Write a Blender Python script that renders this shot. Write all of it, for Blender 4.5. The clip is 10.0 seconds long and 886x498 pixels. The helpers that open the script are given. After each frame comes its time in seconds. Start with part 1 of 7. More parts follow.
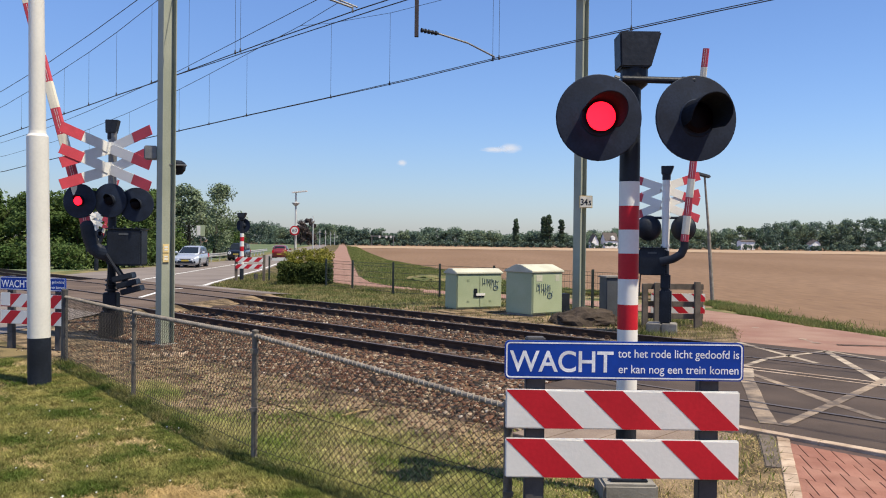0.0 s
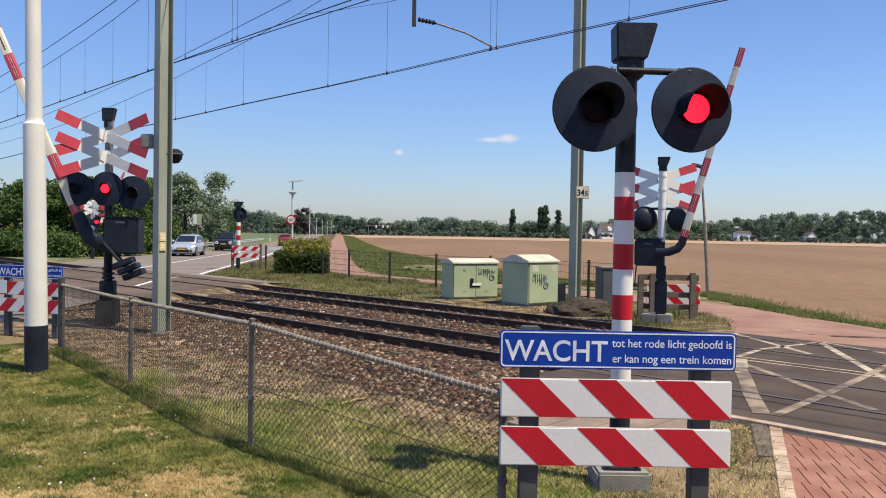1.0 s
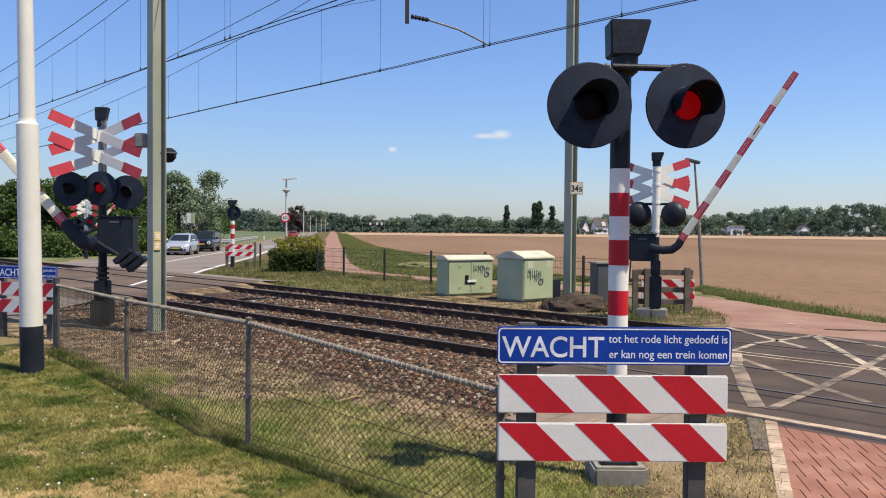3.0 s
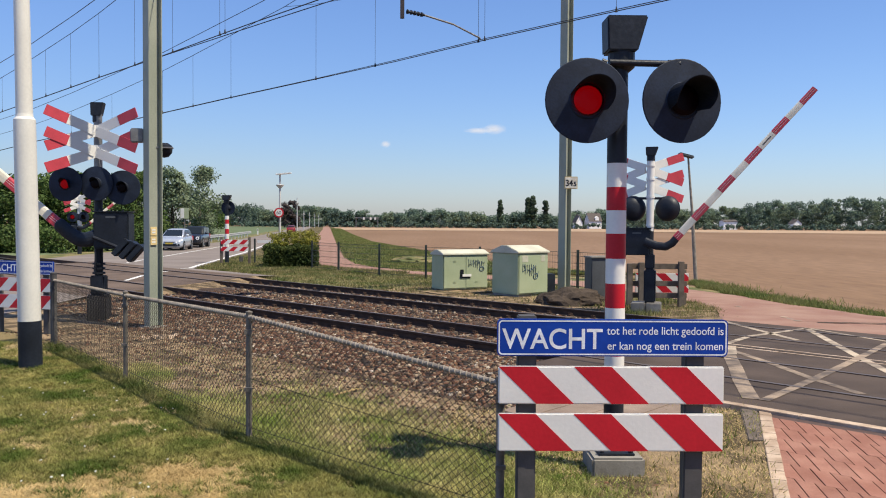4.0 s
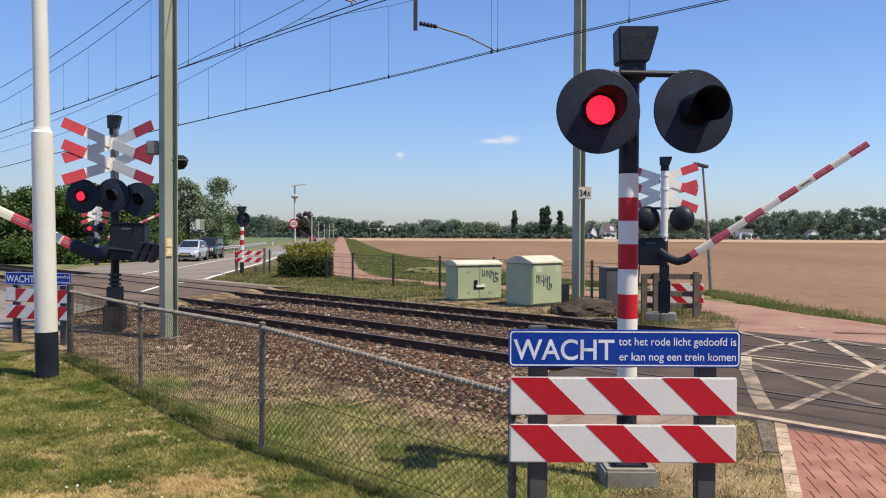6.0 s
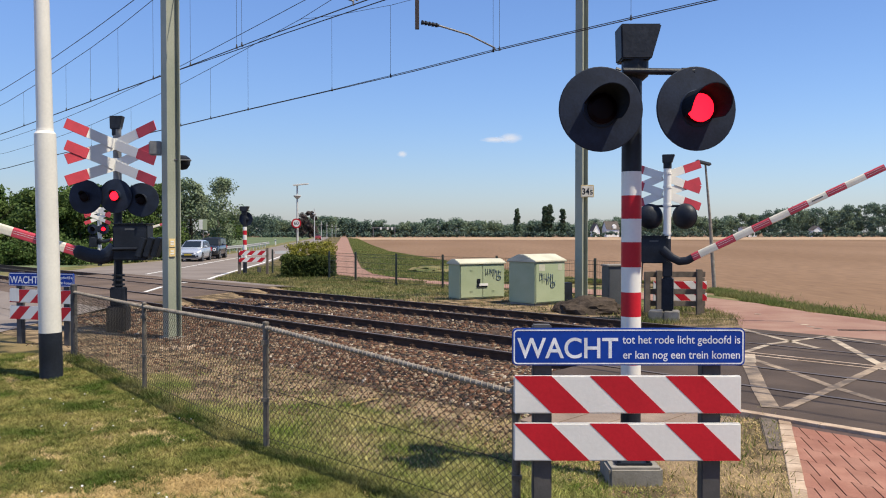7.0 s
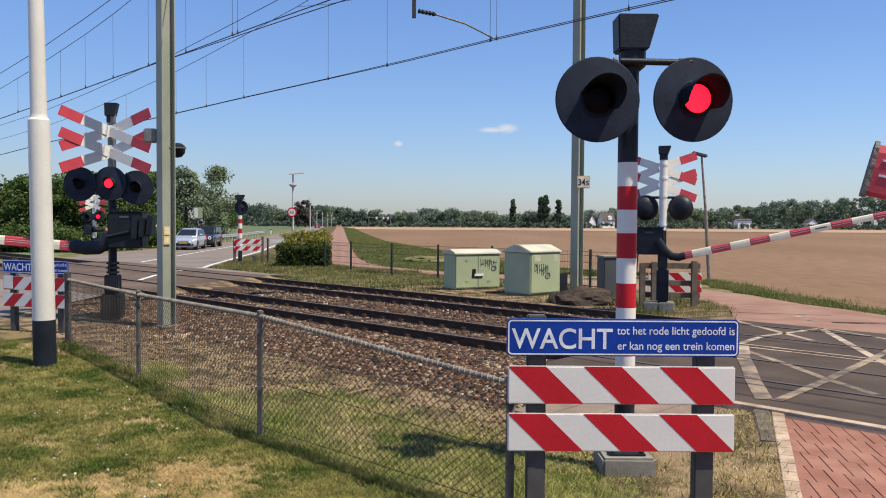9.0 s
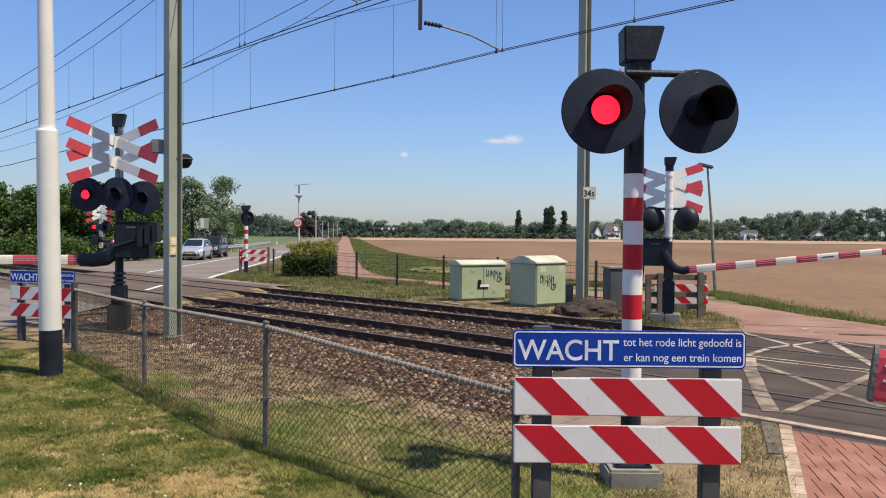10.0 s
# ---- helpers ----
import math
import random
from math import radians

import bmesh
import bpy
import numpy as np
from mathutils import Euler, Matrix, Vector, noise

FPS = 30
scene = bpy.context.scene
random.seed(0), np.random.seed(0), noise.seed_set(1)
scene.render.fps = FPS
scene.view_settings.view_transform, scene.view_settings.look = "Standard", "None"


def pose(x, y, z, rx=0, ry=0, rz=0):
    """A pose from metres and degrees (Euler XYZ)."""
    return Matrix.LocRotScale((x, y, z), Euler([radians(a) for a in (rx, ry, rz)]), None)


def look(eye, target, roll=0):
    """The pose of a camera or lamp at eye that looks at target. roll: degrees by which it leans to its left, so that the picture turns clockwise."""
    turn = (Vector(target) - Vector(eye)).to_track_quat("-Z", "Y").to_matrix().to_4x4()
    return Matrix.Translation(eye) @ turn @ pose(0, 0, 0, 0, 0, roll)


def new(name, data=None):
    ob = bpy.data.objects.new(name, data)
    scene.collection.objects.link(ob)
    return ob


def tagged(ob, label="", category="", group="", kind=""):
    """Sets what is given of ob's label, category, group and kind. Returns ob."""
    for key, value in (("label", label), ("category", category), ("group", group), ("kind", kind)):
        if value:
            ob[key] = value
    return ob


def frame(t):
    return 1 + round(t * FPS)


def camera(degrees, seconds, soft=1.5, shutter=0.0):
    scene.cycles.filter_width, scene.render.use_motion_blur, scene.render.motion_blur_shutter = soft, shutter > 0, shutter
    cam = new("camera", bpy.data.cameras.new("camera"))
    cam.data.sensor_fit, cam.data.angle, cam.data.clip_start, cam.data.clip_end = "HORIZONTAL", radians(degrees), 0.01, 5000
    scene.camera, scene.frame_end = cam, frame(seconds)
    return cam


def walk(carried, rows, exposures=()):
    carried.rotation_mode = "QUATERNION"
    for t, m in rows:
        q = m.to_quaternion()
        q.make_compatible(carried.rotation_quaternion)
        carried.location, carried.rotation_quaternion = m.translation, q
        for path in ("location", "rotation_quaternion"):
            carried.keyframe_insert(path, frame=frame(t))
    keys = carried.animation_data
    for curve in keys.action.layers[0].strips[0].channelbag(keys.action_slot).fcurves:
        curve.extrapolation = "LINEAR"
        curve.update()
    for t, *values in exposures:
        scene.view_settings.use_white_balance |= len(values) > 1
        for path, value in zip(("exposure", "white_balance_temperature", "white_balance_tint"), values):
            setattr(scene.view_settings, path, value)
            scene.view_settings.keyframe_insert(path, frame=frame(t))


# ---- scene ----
cam = camera(57.2, 10.0, soft=1.05)
walk(cam, [
    (0.0, pose(0.0334, 0.1446, 2.0973, 89.495, -0.686, 0.205)),
    (0.5, pose(0.0481, 0.1412, 2.0935, 89.187, -0.543, -0.207)),
    (1.0, pose(0.0370, 0.1086, 2.0963, 88.787, -0.957, -0.028)),
    (1.5, pose(0.0108, 0.1044, 2.1007, 89.027, -0.816, -0.188)),
    (2.0, pose(0.0269, 0.1176, 2.1050, 88.974, -0.799, -0.307)),
    (2.5, pose(0.0384, 0.1119, 2.1047, 88.816, -0.593, -0.215)),
    (4.0, pose(-0.0272, 0.0193, 2.0965, 88.194, -0.389, -0.903)),
    (4.5, pose(-0.0006, -0.0130, 2.0980, 88.474, -0.172, -0.658)),
    (5.0, pose(0.0097, -0.0149, 2.0959, 88.740, -0.259, -0.162)),
    (5.5, pose(0.0000, 0.0000, 2.1000, 88.930, -0.350, 0.000)),
    (7.0, pose(-0.0089, 0.0044, 2.1009, 88.848, 0.054, 0.294)),
    (7.5, pose(-0.0032, 0.0121, 2.0994, 88.418, 0.081, 0.109)),
    (8.0, pose(-0.0050, 0.0110, 2.0982, 88.099, -0.114, -0.081)),
    (8.5, pose(-0.0058, 0.0291, 2.0963, 87.884, -0.299, -0.153)),
    (9.0, pose(-0.0052, 0.0219, 2.0979, 88.147, -0.346, -0.003)),
    (9.5, pose(-0.0063, 0.0206, 2.0994, 88.809, -0.365, 0.345)),
    (10.0, pose(-0.0088, 0.0167, 2.0991, 88.908, -0.443, 0.386)),
], exposures=[(0.0, 0.52), (7.5, 0.52), (9.0, 0.44), (10.0, 0.45)])

# ---- light: clear midday sky, high sun behind the camera's right shoulder ----
SUN_ELEVATION = 61.5
SUN_TOWARDS = Vector((0.882, -0.471))          # horizontal way to the sun
world = bpy.data.worlds.new("sky")
scene.world = world
world.use_nodes = True
wn = world.node_tree.nodes
sky = wn.new("ShaderNodeTexSky")
sky.sky_type = "NISHITA"
sky.sun_disc = False
sky.sun_elevation = radians(SUN_ELEVATION)
sky.sun_rotation = -math.atan2(SUN_TOWARDS.x, SUN_TOWARDS.y)
sky.altitude = 0
sky.air_density, sky.dust_density, sky.ozone_density = 1.3, 0.5, 8.0
wn["Background"].inputs["Strength"].default_value = 0.085
tint = wn.new("ShaderNodeMix")                # the clear blue of the day
tint.data_type, tint.blend_type = "RGBA", "MULTIPLY"
tint.inputs["Factor"].default_value = 1.0
for socket in tint.inputs:
    if socket.type == "RGBA" and socket.name == "A":
        world.node_tree.links.new(sky.outputs["Color"], socket)
    if socket.type == "RGBA" and socket.name == "B":
        socket.default_value = (0.985, 1.03, 1.27, 1)
world.node_tree.links.new(next(o for o in tint.outputs if o.type == "RGBA"), wn["Background"].inputs["Color"])
sun = new("sun", bpy.data.lights.new("sun", "SUN"))
sun.data.energy, sun.data.angle, sun.data.color = 5.0, radians(0.55), (1.0, 0.91, 0.74)
sun_way = Vector((SUN_TOWARDS.x * math.cos(radians(SUN_ELEVATION)), SUN_TOWARDS.y * math.cos(radians(SUN_ELEVATION)),
                  math.sin(radians(SUN_ELEVATION))))
sun.matrix_world = look(sun_way * 50, (0, 0, 0))


# ---- materials ----
def material(name, colour, rough=0.7, metal=0.0, vary=0.15, scale=6.0, fine=60.0, bump=0.2, second=None, mix=0.5, spec=0.5, coat=0.0, pieces=0.0, stretch=None):
    """Principled surface with patches at one scale, grain at a finer one, and relief."""
    m = bpy.data.materials.new(name)
    m.use_nodes = True
    nt = m.node_tree
    N, L = nt.nodes, nt.links
    b = N["Principled BSDF"]
    b.inputs["Metallic"].default_value = metal
    b.inputs["Specular IOR Level"].default_value = spec
    b.inputs["Coat Weight"].default_value = coat
    tc = N.new("ShaderNodeNewGeometry")
    src = tc.outputs["Position"]
    if stretch:
        mp = N.new("ShaderNodeMapping")
        mp.inputs["Rotation"].default_value[2] = radians(stretch[0])
        mp.inputs["Scale"].default_value = stretch[1]
        L.new(src, mp.inputs["Vector"])
        src = mp.outputs["Vector"]
    big, small = N.new("ShaderNodeTexNoise"), N.new("ShaderNodeTexNoise")
    big.inputs["Scale"].default_value, big.inputs["Detail"].default_value = scale, 5
    small.inputs["Scale"].default_value, small.inputs["Detail"].default_value = fine, 4
    L.new(src, big.inputs["Vector"])
    L.new(src, small.inputs["Vector"])
    dark = [c * (1 - vary) for c in colour]
    light = [min(1, c * (1 + vary)) for c in colour]
    if second:
        dark, light = colour, second
    ramp = N.new("ShaderNodeValToRGB")
    ramp.color_ramp.elements[0].position, ramp.color_ramp.elements[1].position = 0.5 - 0.2 * (1.2 - mix), 0.5 + 0.2 * (1.2 - mix)
    ramp.color_ramp.elements[0].color, ramp.color_ramp.elements[1].color = (*dark, 1), (*light, 1)
    L.new(big.outputs["Fac"], ramp.inputs["Fac"])
    hsv = N.new("ShaderNodeHueSaturation")
    ma = N.new("ShaderNodeMapRange")
    ma.inputs["From Min"].default_value, ma.inputs["From Max"].default_value = 0.25, 0.75
    ma.inputs["To Min"].default_value, ma.inputs["To Max"].default_value = 1 - vary, 1 + vary
    L.new(small.outputs["Fac"], ma.inputs["Value"])
    value = ma.outputs["Result"]
    if pieces:
        info, mr, mul = N.new("ShaderNodeNewGeometry"), N.new("ShaderNodeMapRange"), N.new("ShaderNodeMath")
        mr.inputs["To Min"].default_value, mr.inputs["To Max"].default_value = 1 - pieces, 1 + pieces
        obi, add, fr = N.new("ShaderNodeObjectInfo"), N.new("ShaderNodeMath"), N.new("ShaderNodeMath")
        fr.operation = "FRACT"
        L.new(info.outputs["Random Per Island"], add.inputs[0])
        L.new(obi.outputs["Random"], add.inputs[1])
        L.new(add.outputs[0], fr.inputs[0])
        L.new(fr.outputs[0], mr.inputs["Value"])
        mul.operation = "MULTIPLY"
        L.new(value, mul.inputs[0])
        L.new(mr.outputs["Result"], mul.inputs[1])
        value = mul.outputs[0]
    L.new(value, hsv.inputs["Value"])
    L.new(ramp.outputs["Color"], hsv.inputs["Color"])
    L.new(hsv.outputs["Color"], b.inputs["Base Color"])
    rr = N.new("ShaderNodeMapRange")
    rr.inputs["To Min"].default_value, rr.inputs["To Max"].default_value = max(0.03, rough - 0.1), min(1, rough + 0.1)
    L.new(small.outputs["Fac"], rr.inputs["Value"])
    L.new(rr.outputs["Result"], b.inputs["Roughness"])
    if bump:
        bp = N.new("ShaderNodeBump")
        bp.inputs["Strength"].default_value, bp.inputs["Distance"].default_value = bump, 0.02
        L.new(small.outputs["Fac"], bp.inputs["Height"])
        L.new(bp.outputs["Normal"], b.inputs["Normal"])
    return m


def glow(name, colour, strength):
    m = bpy.data.materials.new(name)
    m.use_nodes = True
    b = m.node_tree.nodes["Principled BSDF"]
    b.inputs["Base Color"].default_value = (*colour, 1)
    b.inputs["Emission Color"].default_value = (*colour, 1)
    b.inputs["Emission Strength"].default_value = strength
    return m


def leaf_material(name, a, b2, pieces=0.3, scale=0.8, fine=9, vary=0.25):
    m = material(name, a, 0.75, second=b2, scale=scale, fine=fine, vary=vary, bump=0, pieces=pieces, spec=0.12)
    nt = m.node_tree
    p = nt.nodes["Principled BSDF"]
    out = nt.nodes["Material Output"]
    tr, mixer = nt.nodes.new("ShaderNodeBsdfTranslucent"), nt.nodes.new("ShaderNodeMixShader")
    mixer.inputs["Fac"].default_value = 0.3
    nt.links.new(p.inputs["Base Color"].links[0].from_socket, tr.inputs["Color"])
    nt.links.new(p.outputs[0], mixer.inputs[1])
    nt.links.new(tr.outputs[0], mixer.inputs[2])
    nt.links.new(mixer.outputs[0], out.inputs["Surface"])
    return m


def stone_material(name):
    """Angular stones, each of its own tone: soot grey, rust brown, tan and a few pale ones."""
    m = material(name, (0.2, 0.2, 0.2), 0.9, scale=5, fine=40, vary=0.25, bump=0.3, spec=0.2)
    nt = m.node_tree
    info, ramp = nt.nodes.new("ShaderNodeNewGeometry"), nt.nodes.new("ShaderNodeValToRGB")
    ramp.color_ramp.interpolation = "CONSTANT"
    e = ramp.color_ramp.elements
    e[0].position, e[0].color = 0.0, (0.035, 0.027, 0.022, 1)
    e[1].position, e[1].color = 0.28, (0.085, 0.042, 0.026, 1)
    for at, col in ((0.55, (0.135, 0.07, 0.042, 1)), (0.74, (0.18, 0.125, 0.08, 1)), (0.9, (0.29, 0.225, 0.155, 1)), (0.986, (0.38, 0.33, 0.27, 1))):
        q = e.new(at)
        q.color = col
    nt.links.new(info.outputs["Random Per Island"], ramp.inputs["Fac"])
    hsv = next(n for n in nt.nodes if n.type == "HUE_SAT")
    nt.links.new(ramp.outputs["Color"], hsv.inputs["Color"])
    return m


def cloud_material(name):
    """White vapour, thinning towards the rim of its rounded body; it glows by itself in place of sunlight."""
    m = bpy.data.materials.new(name)
    m.use_nodes = True
    nt = m.node_tree
    N, L = nt.nodes, nt.links
    tc, sep, nz = N.new("ShaderNodeTexCoord"), N.new("ShaderNodeVectorMath"), N.new("ShaderNodeTexNoise")
    flat = N.new("ShaderNodeVectorMath")
    flat.operation = "MULTIPLY"
    flat.inputs[1].default_value = (1, 0, 1)
    sep.operation = "LENGTH"
    L.new(tc.outputs["Object"], flat.inputs[0])
    L.new(flat.outputs["Vector"], sep.inputs[0])
    nz.inputs["Scale"].default_value, nz.inputs["Detail"].default_value = 2.2, 4
    L.new(tc.outputs["Object"], nz.inputs["Vector"])
    add, mr = N.new("ShaderNodeMath"), N.new("ShaderNodeMapRange")
    add.operation = "MULTIPLY_ADD"
    L.new(nz.outputs["Fac"], add.inputs[0])
    add.inputs[1].default_value = 0.8
    L.new(sep.outputs["Value"], add.inputs[2])
    mr.interpolation_type = "SMOOTHSTEP"
    mr.inputs["From Min"].default_value, mr.inputs["From Max"].default_value = 0.4, 1.25
    mr.inputs["To Min"].default_value, mr.inputs["To Max"].default_value = 0.55, 0.0
    L.new(add.outputs[0], mr.inputs["Value"])
    # emission stands in for the sun's light on the cloud
    em, tr, mixer = N.new("ShaderNodeEmission"), N.new("ShaderNodeBsdfTransparent"), N.new("ShaderNodeMixShader")
    em.inputs["Color"].default_value, em.inputs["Strength"].default_value = (0.93, 0.94, 1.0, 1), 0.6
    L.new(mr.outputs["Result"], mixer.inputs["Fac"])
    L.new(tr.outputs[0], mixer.inputs[1])
    L.new(em.outputs[0], mixer.inputs[2])
    L.new(mixer.outputs[0], N["Material Output"].inputs["Surface"])
    return m


def glass_material(name, colour, through_share, rough=0.05):
    """Tinted pane: part clear, part glossy."""
    m = bpy.data.materials.new(name)
    m.use_nodes = True
    nt = m.node_tree
    p = nt.nodes["Principled BSDF"]
    p.inputs["Base Color"].default_value = (*[c * 0.08 for c in colour], 1)
    p.inputs["Roughness"].default_value = rough
    p.inputs["Specular IOR Level"].default_value = 0.12
    tr, mixer = nt.nodes.new("ShaderNodeBsdfTransparent"), nt.nodes.new("ShaderNodeMixShader")
    tr.inputs["Color"].default_value = (*colour, 1)
    mixer.inputs["Fac"].default_value = through_share
    nt.links.new(p.outputs[0], mixer.inputs[1])
    nt.links.new(tr.outputs[0], mixer.inputs[2])
    nt.links.new(mixer.outputs[0], nt.nodes["Material Output"].inputs["Surface"])
    return m


M = dict(
    soil=material("field_soil", (0.164, 0.1, 0.0582), 0.95, second=(0.203, 0.128, 0.0787), scale=0.05, fine=2.6, vary=0.22, bump=0.8, spec=0.1, stretch=(20, (1, 0.22, 1))),
    straw=leaf_material("dry_straw_blades", (0.43, 0.305, 0.13), (0.68, 0.53, 0.27)),
    stubble=material("dry_strip", (0.328, 0.23, 0.148), 0.95, scale=0.05, fine=2, spec=0.1),
    crop=material("green_crop", (0.1, 0.125, 0.062), 0.9, scale=0.05, fine=2, vary=0.2, spec=0.1),
    lawn_soil=material("lawn_soil", (0.03, 0.03, 0.012), 0.95, second=(0.17, 0.128, 0.06), scale=1.6, fine=30, vary=0.4, bump=0.6, spec=0.1, mix=0.75),
    verge=material("verge_soil_and_grass", (0.082, 0.0943, 0.0344), 0.95, second=(0.205, 0.164, 0.0779), scale=0.9, fine=22, vary=0.35, bump=0.6, spec=0.1, mix=0.75),
    dry=material("dry_trackside_soil", (0.085, 0.062, 0.036), 0.95, second=(0.235, 0.168, 0.098), scale=2.2, fine=60, vary=0.55, bump=0.7, spec=0.1, mix=0.85),
    grass=leaf_material("grass_blades", (0.085, 0.122, 0.023), (0.29, 0.258, 0.084), 0.6, 1.6, 13, 0.45),
    pale_grass=leaf_material("light_green_tufts", (0.15, 0.20, 0.038), (0.42, 0.37, 0.15), 0.55, 1.5, 11, 0.4),
    olive=leaf_material("olive_verge_grass", (0.085, 0.112, 0.03), (0.27, 0.225, 0.1), 0.5, 1.2, 8, 0.35),
    tall=leaf_material("tall_grass", (0.107, 0.148, 0.0369), (0.213, 0.205, 0.0738)),
    daisy=material("daisy_petals", (0.656, 0.656, 0.623), 0.7, bump=0),
    ballast=material("ballast_bed", (0.0369, 0.0238, 0.0164), 0.95, second=(0.0779, 0.0525, 0.0369), scale=3, fine=18, vary=0.4, bump=1.0, spec=0.15, mix=0.8),
    stone=stone_material("ballast_stone"),
    rust=material("rusty_rail_steel", (0.041, 0.023, 0.0148), 0.85, second=(0.0738, 0.041, 0.0254), scale=5, fine=50, bump=0.3, spec=0.3),
    head=material("worn_rail_head", (0.107, 0.0861, 0.0738), 0.6, metal=0.4, scale=3, fine=50, bump=0.05),
    sleeper=material("old_sleeper", (0.082, 0.0615, 0.0451), 0.9, second=(0.139, 0.107, 0.082), scale=6, fine=40, bump=0.5, pieces=0.2),
    asphalt=material("worn_asphalt", (0.082, 0.0566, 0.0402), 0.92, second=(0.127, 0.0902, 0.0656), scale=0.7, fine=90, vary=0.15, bump=0.3, spec=0.25),
    deck=material("crossing_panel", (0.05, 0.0357, 0.0273), 0.9, second=(0.077, 0.055, 0.0415), scale=1.2, fine=70, vary=0.15, bump=0.3, spec=0.25),
    road=material("grey_road", (0.152, 0.125, 0.106), 0.9, second=(0.195, 0.163, 0.14), scale=0.4, fine=40, vary=0.08, bump=0.2, spec=0.25),
    redpath=material("red_asphalt_path", (0.22, 0.118, 0.0865), 0.9, second=(0.272, 0.168, 0.122), scale=0.9, fine=30, vary=0.1, bump=0.2, spec=0.2),
    paver=material("red_clay_paver", (0.232, 0.103, 0.071), 0.85, second=(0.3, 0.15, 0.106), scale=3, fine=70, vary=0.14, bump=0.35, pieces=0.09, spec=0.2),
    joint=material("paver_joint_sand", (0.0697, 0.041, 0.0328), 0.95, scale=8, fine=90, bump=0.3),
    kerb=material("concrete_kerb", (0.271, 0.189, 0.123), 0.9, second=(0.435, 0.328, 0.234), scale=5, fine=60, bump=0.3, pieces=0.12),
    concrete=material("weathered_concrete", (0.164, 0.148, 0.123), 0.9, second=(0.254, 0.234, 0.201), scale=4, fine=60, bump=0.12),
    road_paint=material("white_road_paint", (0.492, 0.48, 0.443), 0.8, second=(0.656, 0.64, 0.599), scale=2, fine=40, vary=0.08, bump=0.1),
    guard=material("pale_zinc_coat", (0.459, 0.459, 0.443), 0.5, scale=2, fine=30, vary=0.08, bump=0.1),
    tie=material("weathered_tie_wire", (0.164, 0.138, 0.107), 0.75, second=(0.254, 0.217, 0.172), scale=9, fine=60, bump=0.2),
    mound=material("dark_soil_mound", (0.0344, 0.0262, 0.0197), 0.95, second=(0.0697, 0.0525, 0.0394), scale=4, fine=25, vary=0.3, bump=0.8, spec=0.1),
    paint=material("worn_road_paint", (0.15, 0.115, 0.085), 0.85, second=(0.43, 0.345, 0.245), scale=3, fine=45, vary=0.2, bump=0.2),
    paint_faded=material("faded_road_paint", (0.085, 0.063, 0.048), 0.9, second=(0.29, 0.215, 0.145), scale=3.5, fine=45, vary=0.25, bump=0.2),
    white=material("white_coat", (0.672, 0.652, 0.599), 0.45, scale=2.5, fine=40, vary=0.03, bump=0.05),
    cream=material("cream_pole_coat", (0.607, 0.582, 0.517), 0.45, scale=1.5, fine=30, vary=0.05, bump=0.05),
    red=material("red_coat", (0.44, 0.013, 0.023), 0.42, scale=3, fine=40, vary=0.08, bump=0.05, spec=0.25),
    arm_white=material("cream_arm_coat", (0.660, 0.605, 0.473), 0.55, scale=3, fine=40, vary=0.08, bump=0.05),
    pale_red=material("faded_red_coat", (0.451, 0.041, 0.0574), 0.5, scale=3, fine=40, vary=0.1, bump=0.05),
    blue=material("blue_sign_face", (0.0045, 0.04, 0.27), 0.5, scale=2, fine=30, vary=0.08, bump=0.0, spec=0.2),
    post_grey=material("weathered_fence_post", (0.0984, 0.082, 0.064), 0.75, second=(0.156, 0.133, 0.103), scale=8, fine=60, bump=0.3),
    letters=material("white_letters", (0.656, 0.672, 0.697), 0.4, bump=0),
    black=material("black_coat", (0.0110, 0.0140, 0.0205), 0.5, scale=3, fine=30, vary=0.3, bump=0.1, spec=0.28),
    hood=material("matt_black_hood", (0.0135, 0.016, 0.022), 0.9, vary=0.2, bump=0, spec=0.05),
    dull=material("dull_black_disc", (0.0120, 0.0180, 0.0330), 0.66, scale=5, fine=50, vary=0.25, bump=0.05, spec=0.24),
    plank_post=material("weathered_plastic_post", (0.045, 0.043, 0.042), 0.75, second=(0.075, 0.07, 0.066), scale=5, fine=90, bump=0.06),
    wood=material("weathered_wood_post", (0.0984, 0.0779, 0.059), 0.9, second=(0.148, 0.119, 0.0902), scale=6, fine=60, bump=0.2),
    galvanised=material("galvanised_steel", (0.213, 0.205, 0.193), 0.5, metal=0.6, scale=6, fine=60, vary=0.15, bump=0.15),
    wire=material("dark_old_wire", (0.0492, 0.0476, 0.0451), 0.6, metal=0.5, scale=5, fine=50, bump=0),
    mesh_wire=material("fence_mesh_wire", (0.02, 0.0165, 0.013), 0.6, metal=0.5, scale=5, fine=50, bump=0),
    mast=material("sage_green_mast_coat", (0.235, 0.255, 0.20), 0.6, second=(0.285, 0.30, 0.24), scale=1.2, fine=30, vary=0.08, bump=0.15),
    cabinet=material("pale_green_cabinet", (0.29, 0.335, 0.20), 0.55, second=(0.335, 0.375, 0.235), scale=1.5, fine=30, vary=0.06, bump=0.08),
    roof=material("cream_cabinet_roof", (0.451, 0.435, 0.328), 0.6, scale=2, fine=30, vary=0.1, bump=0.1),
    greybox=material("grey_cabinet", (0.06, 0.064, 0.068), 0.6, scale=2, fine=30, bump=0.1),
    ink=material("blue_black_spray_paint", (0.03, 0.06, 0.085), 0.5, bump=0),
    label_y=material("yellow_plate", (0.59, 0.451, 0.213), 0.5, bump=0),
    label_w=material("pale_plate", (0.64, 0.59, 0.476), 0.5, bump=0),
    dark_fence=material("dark_green_fence", (0.02, 0.028, 0.022), 0.6, bump=0),
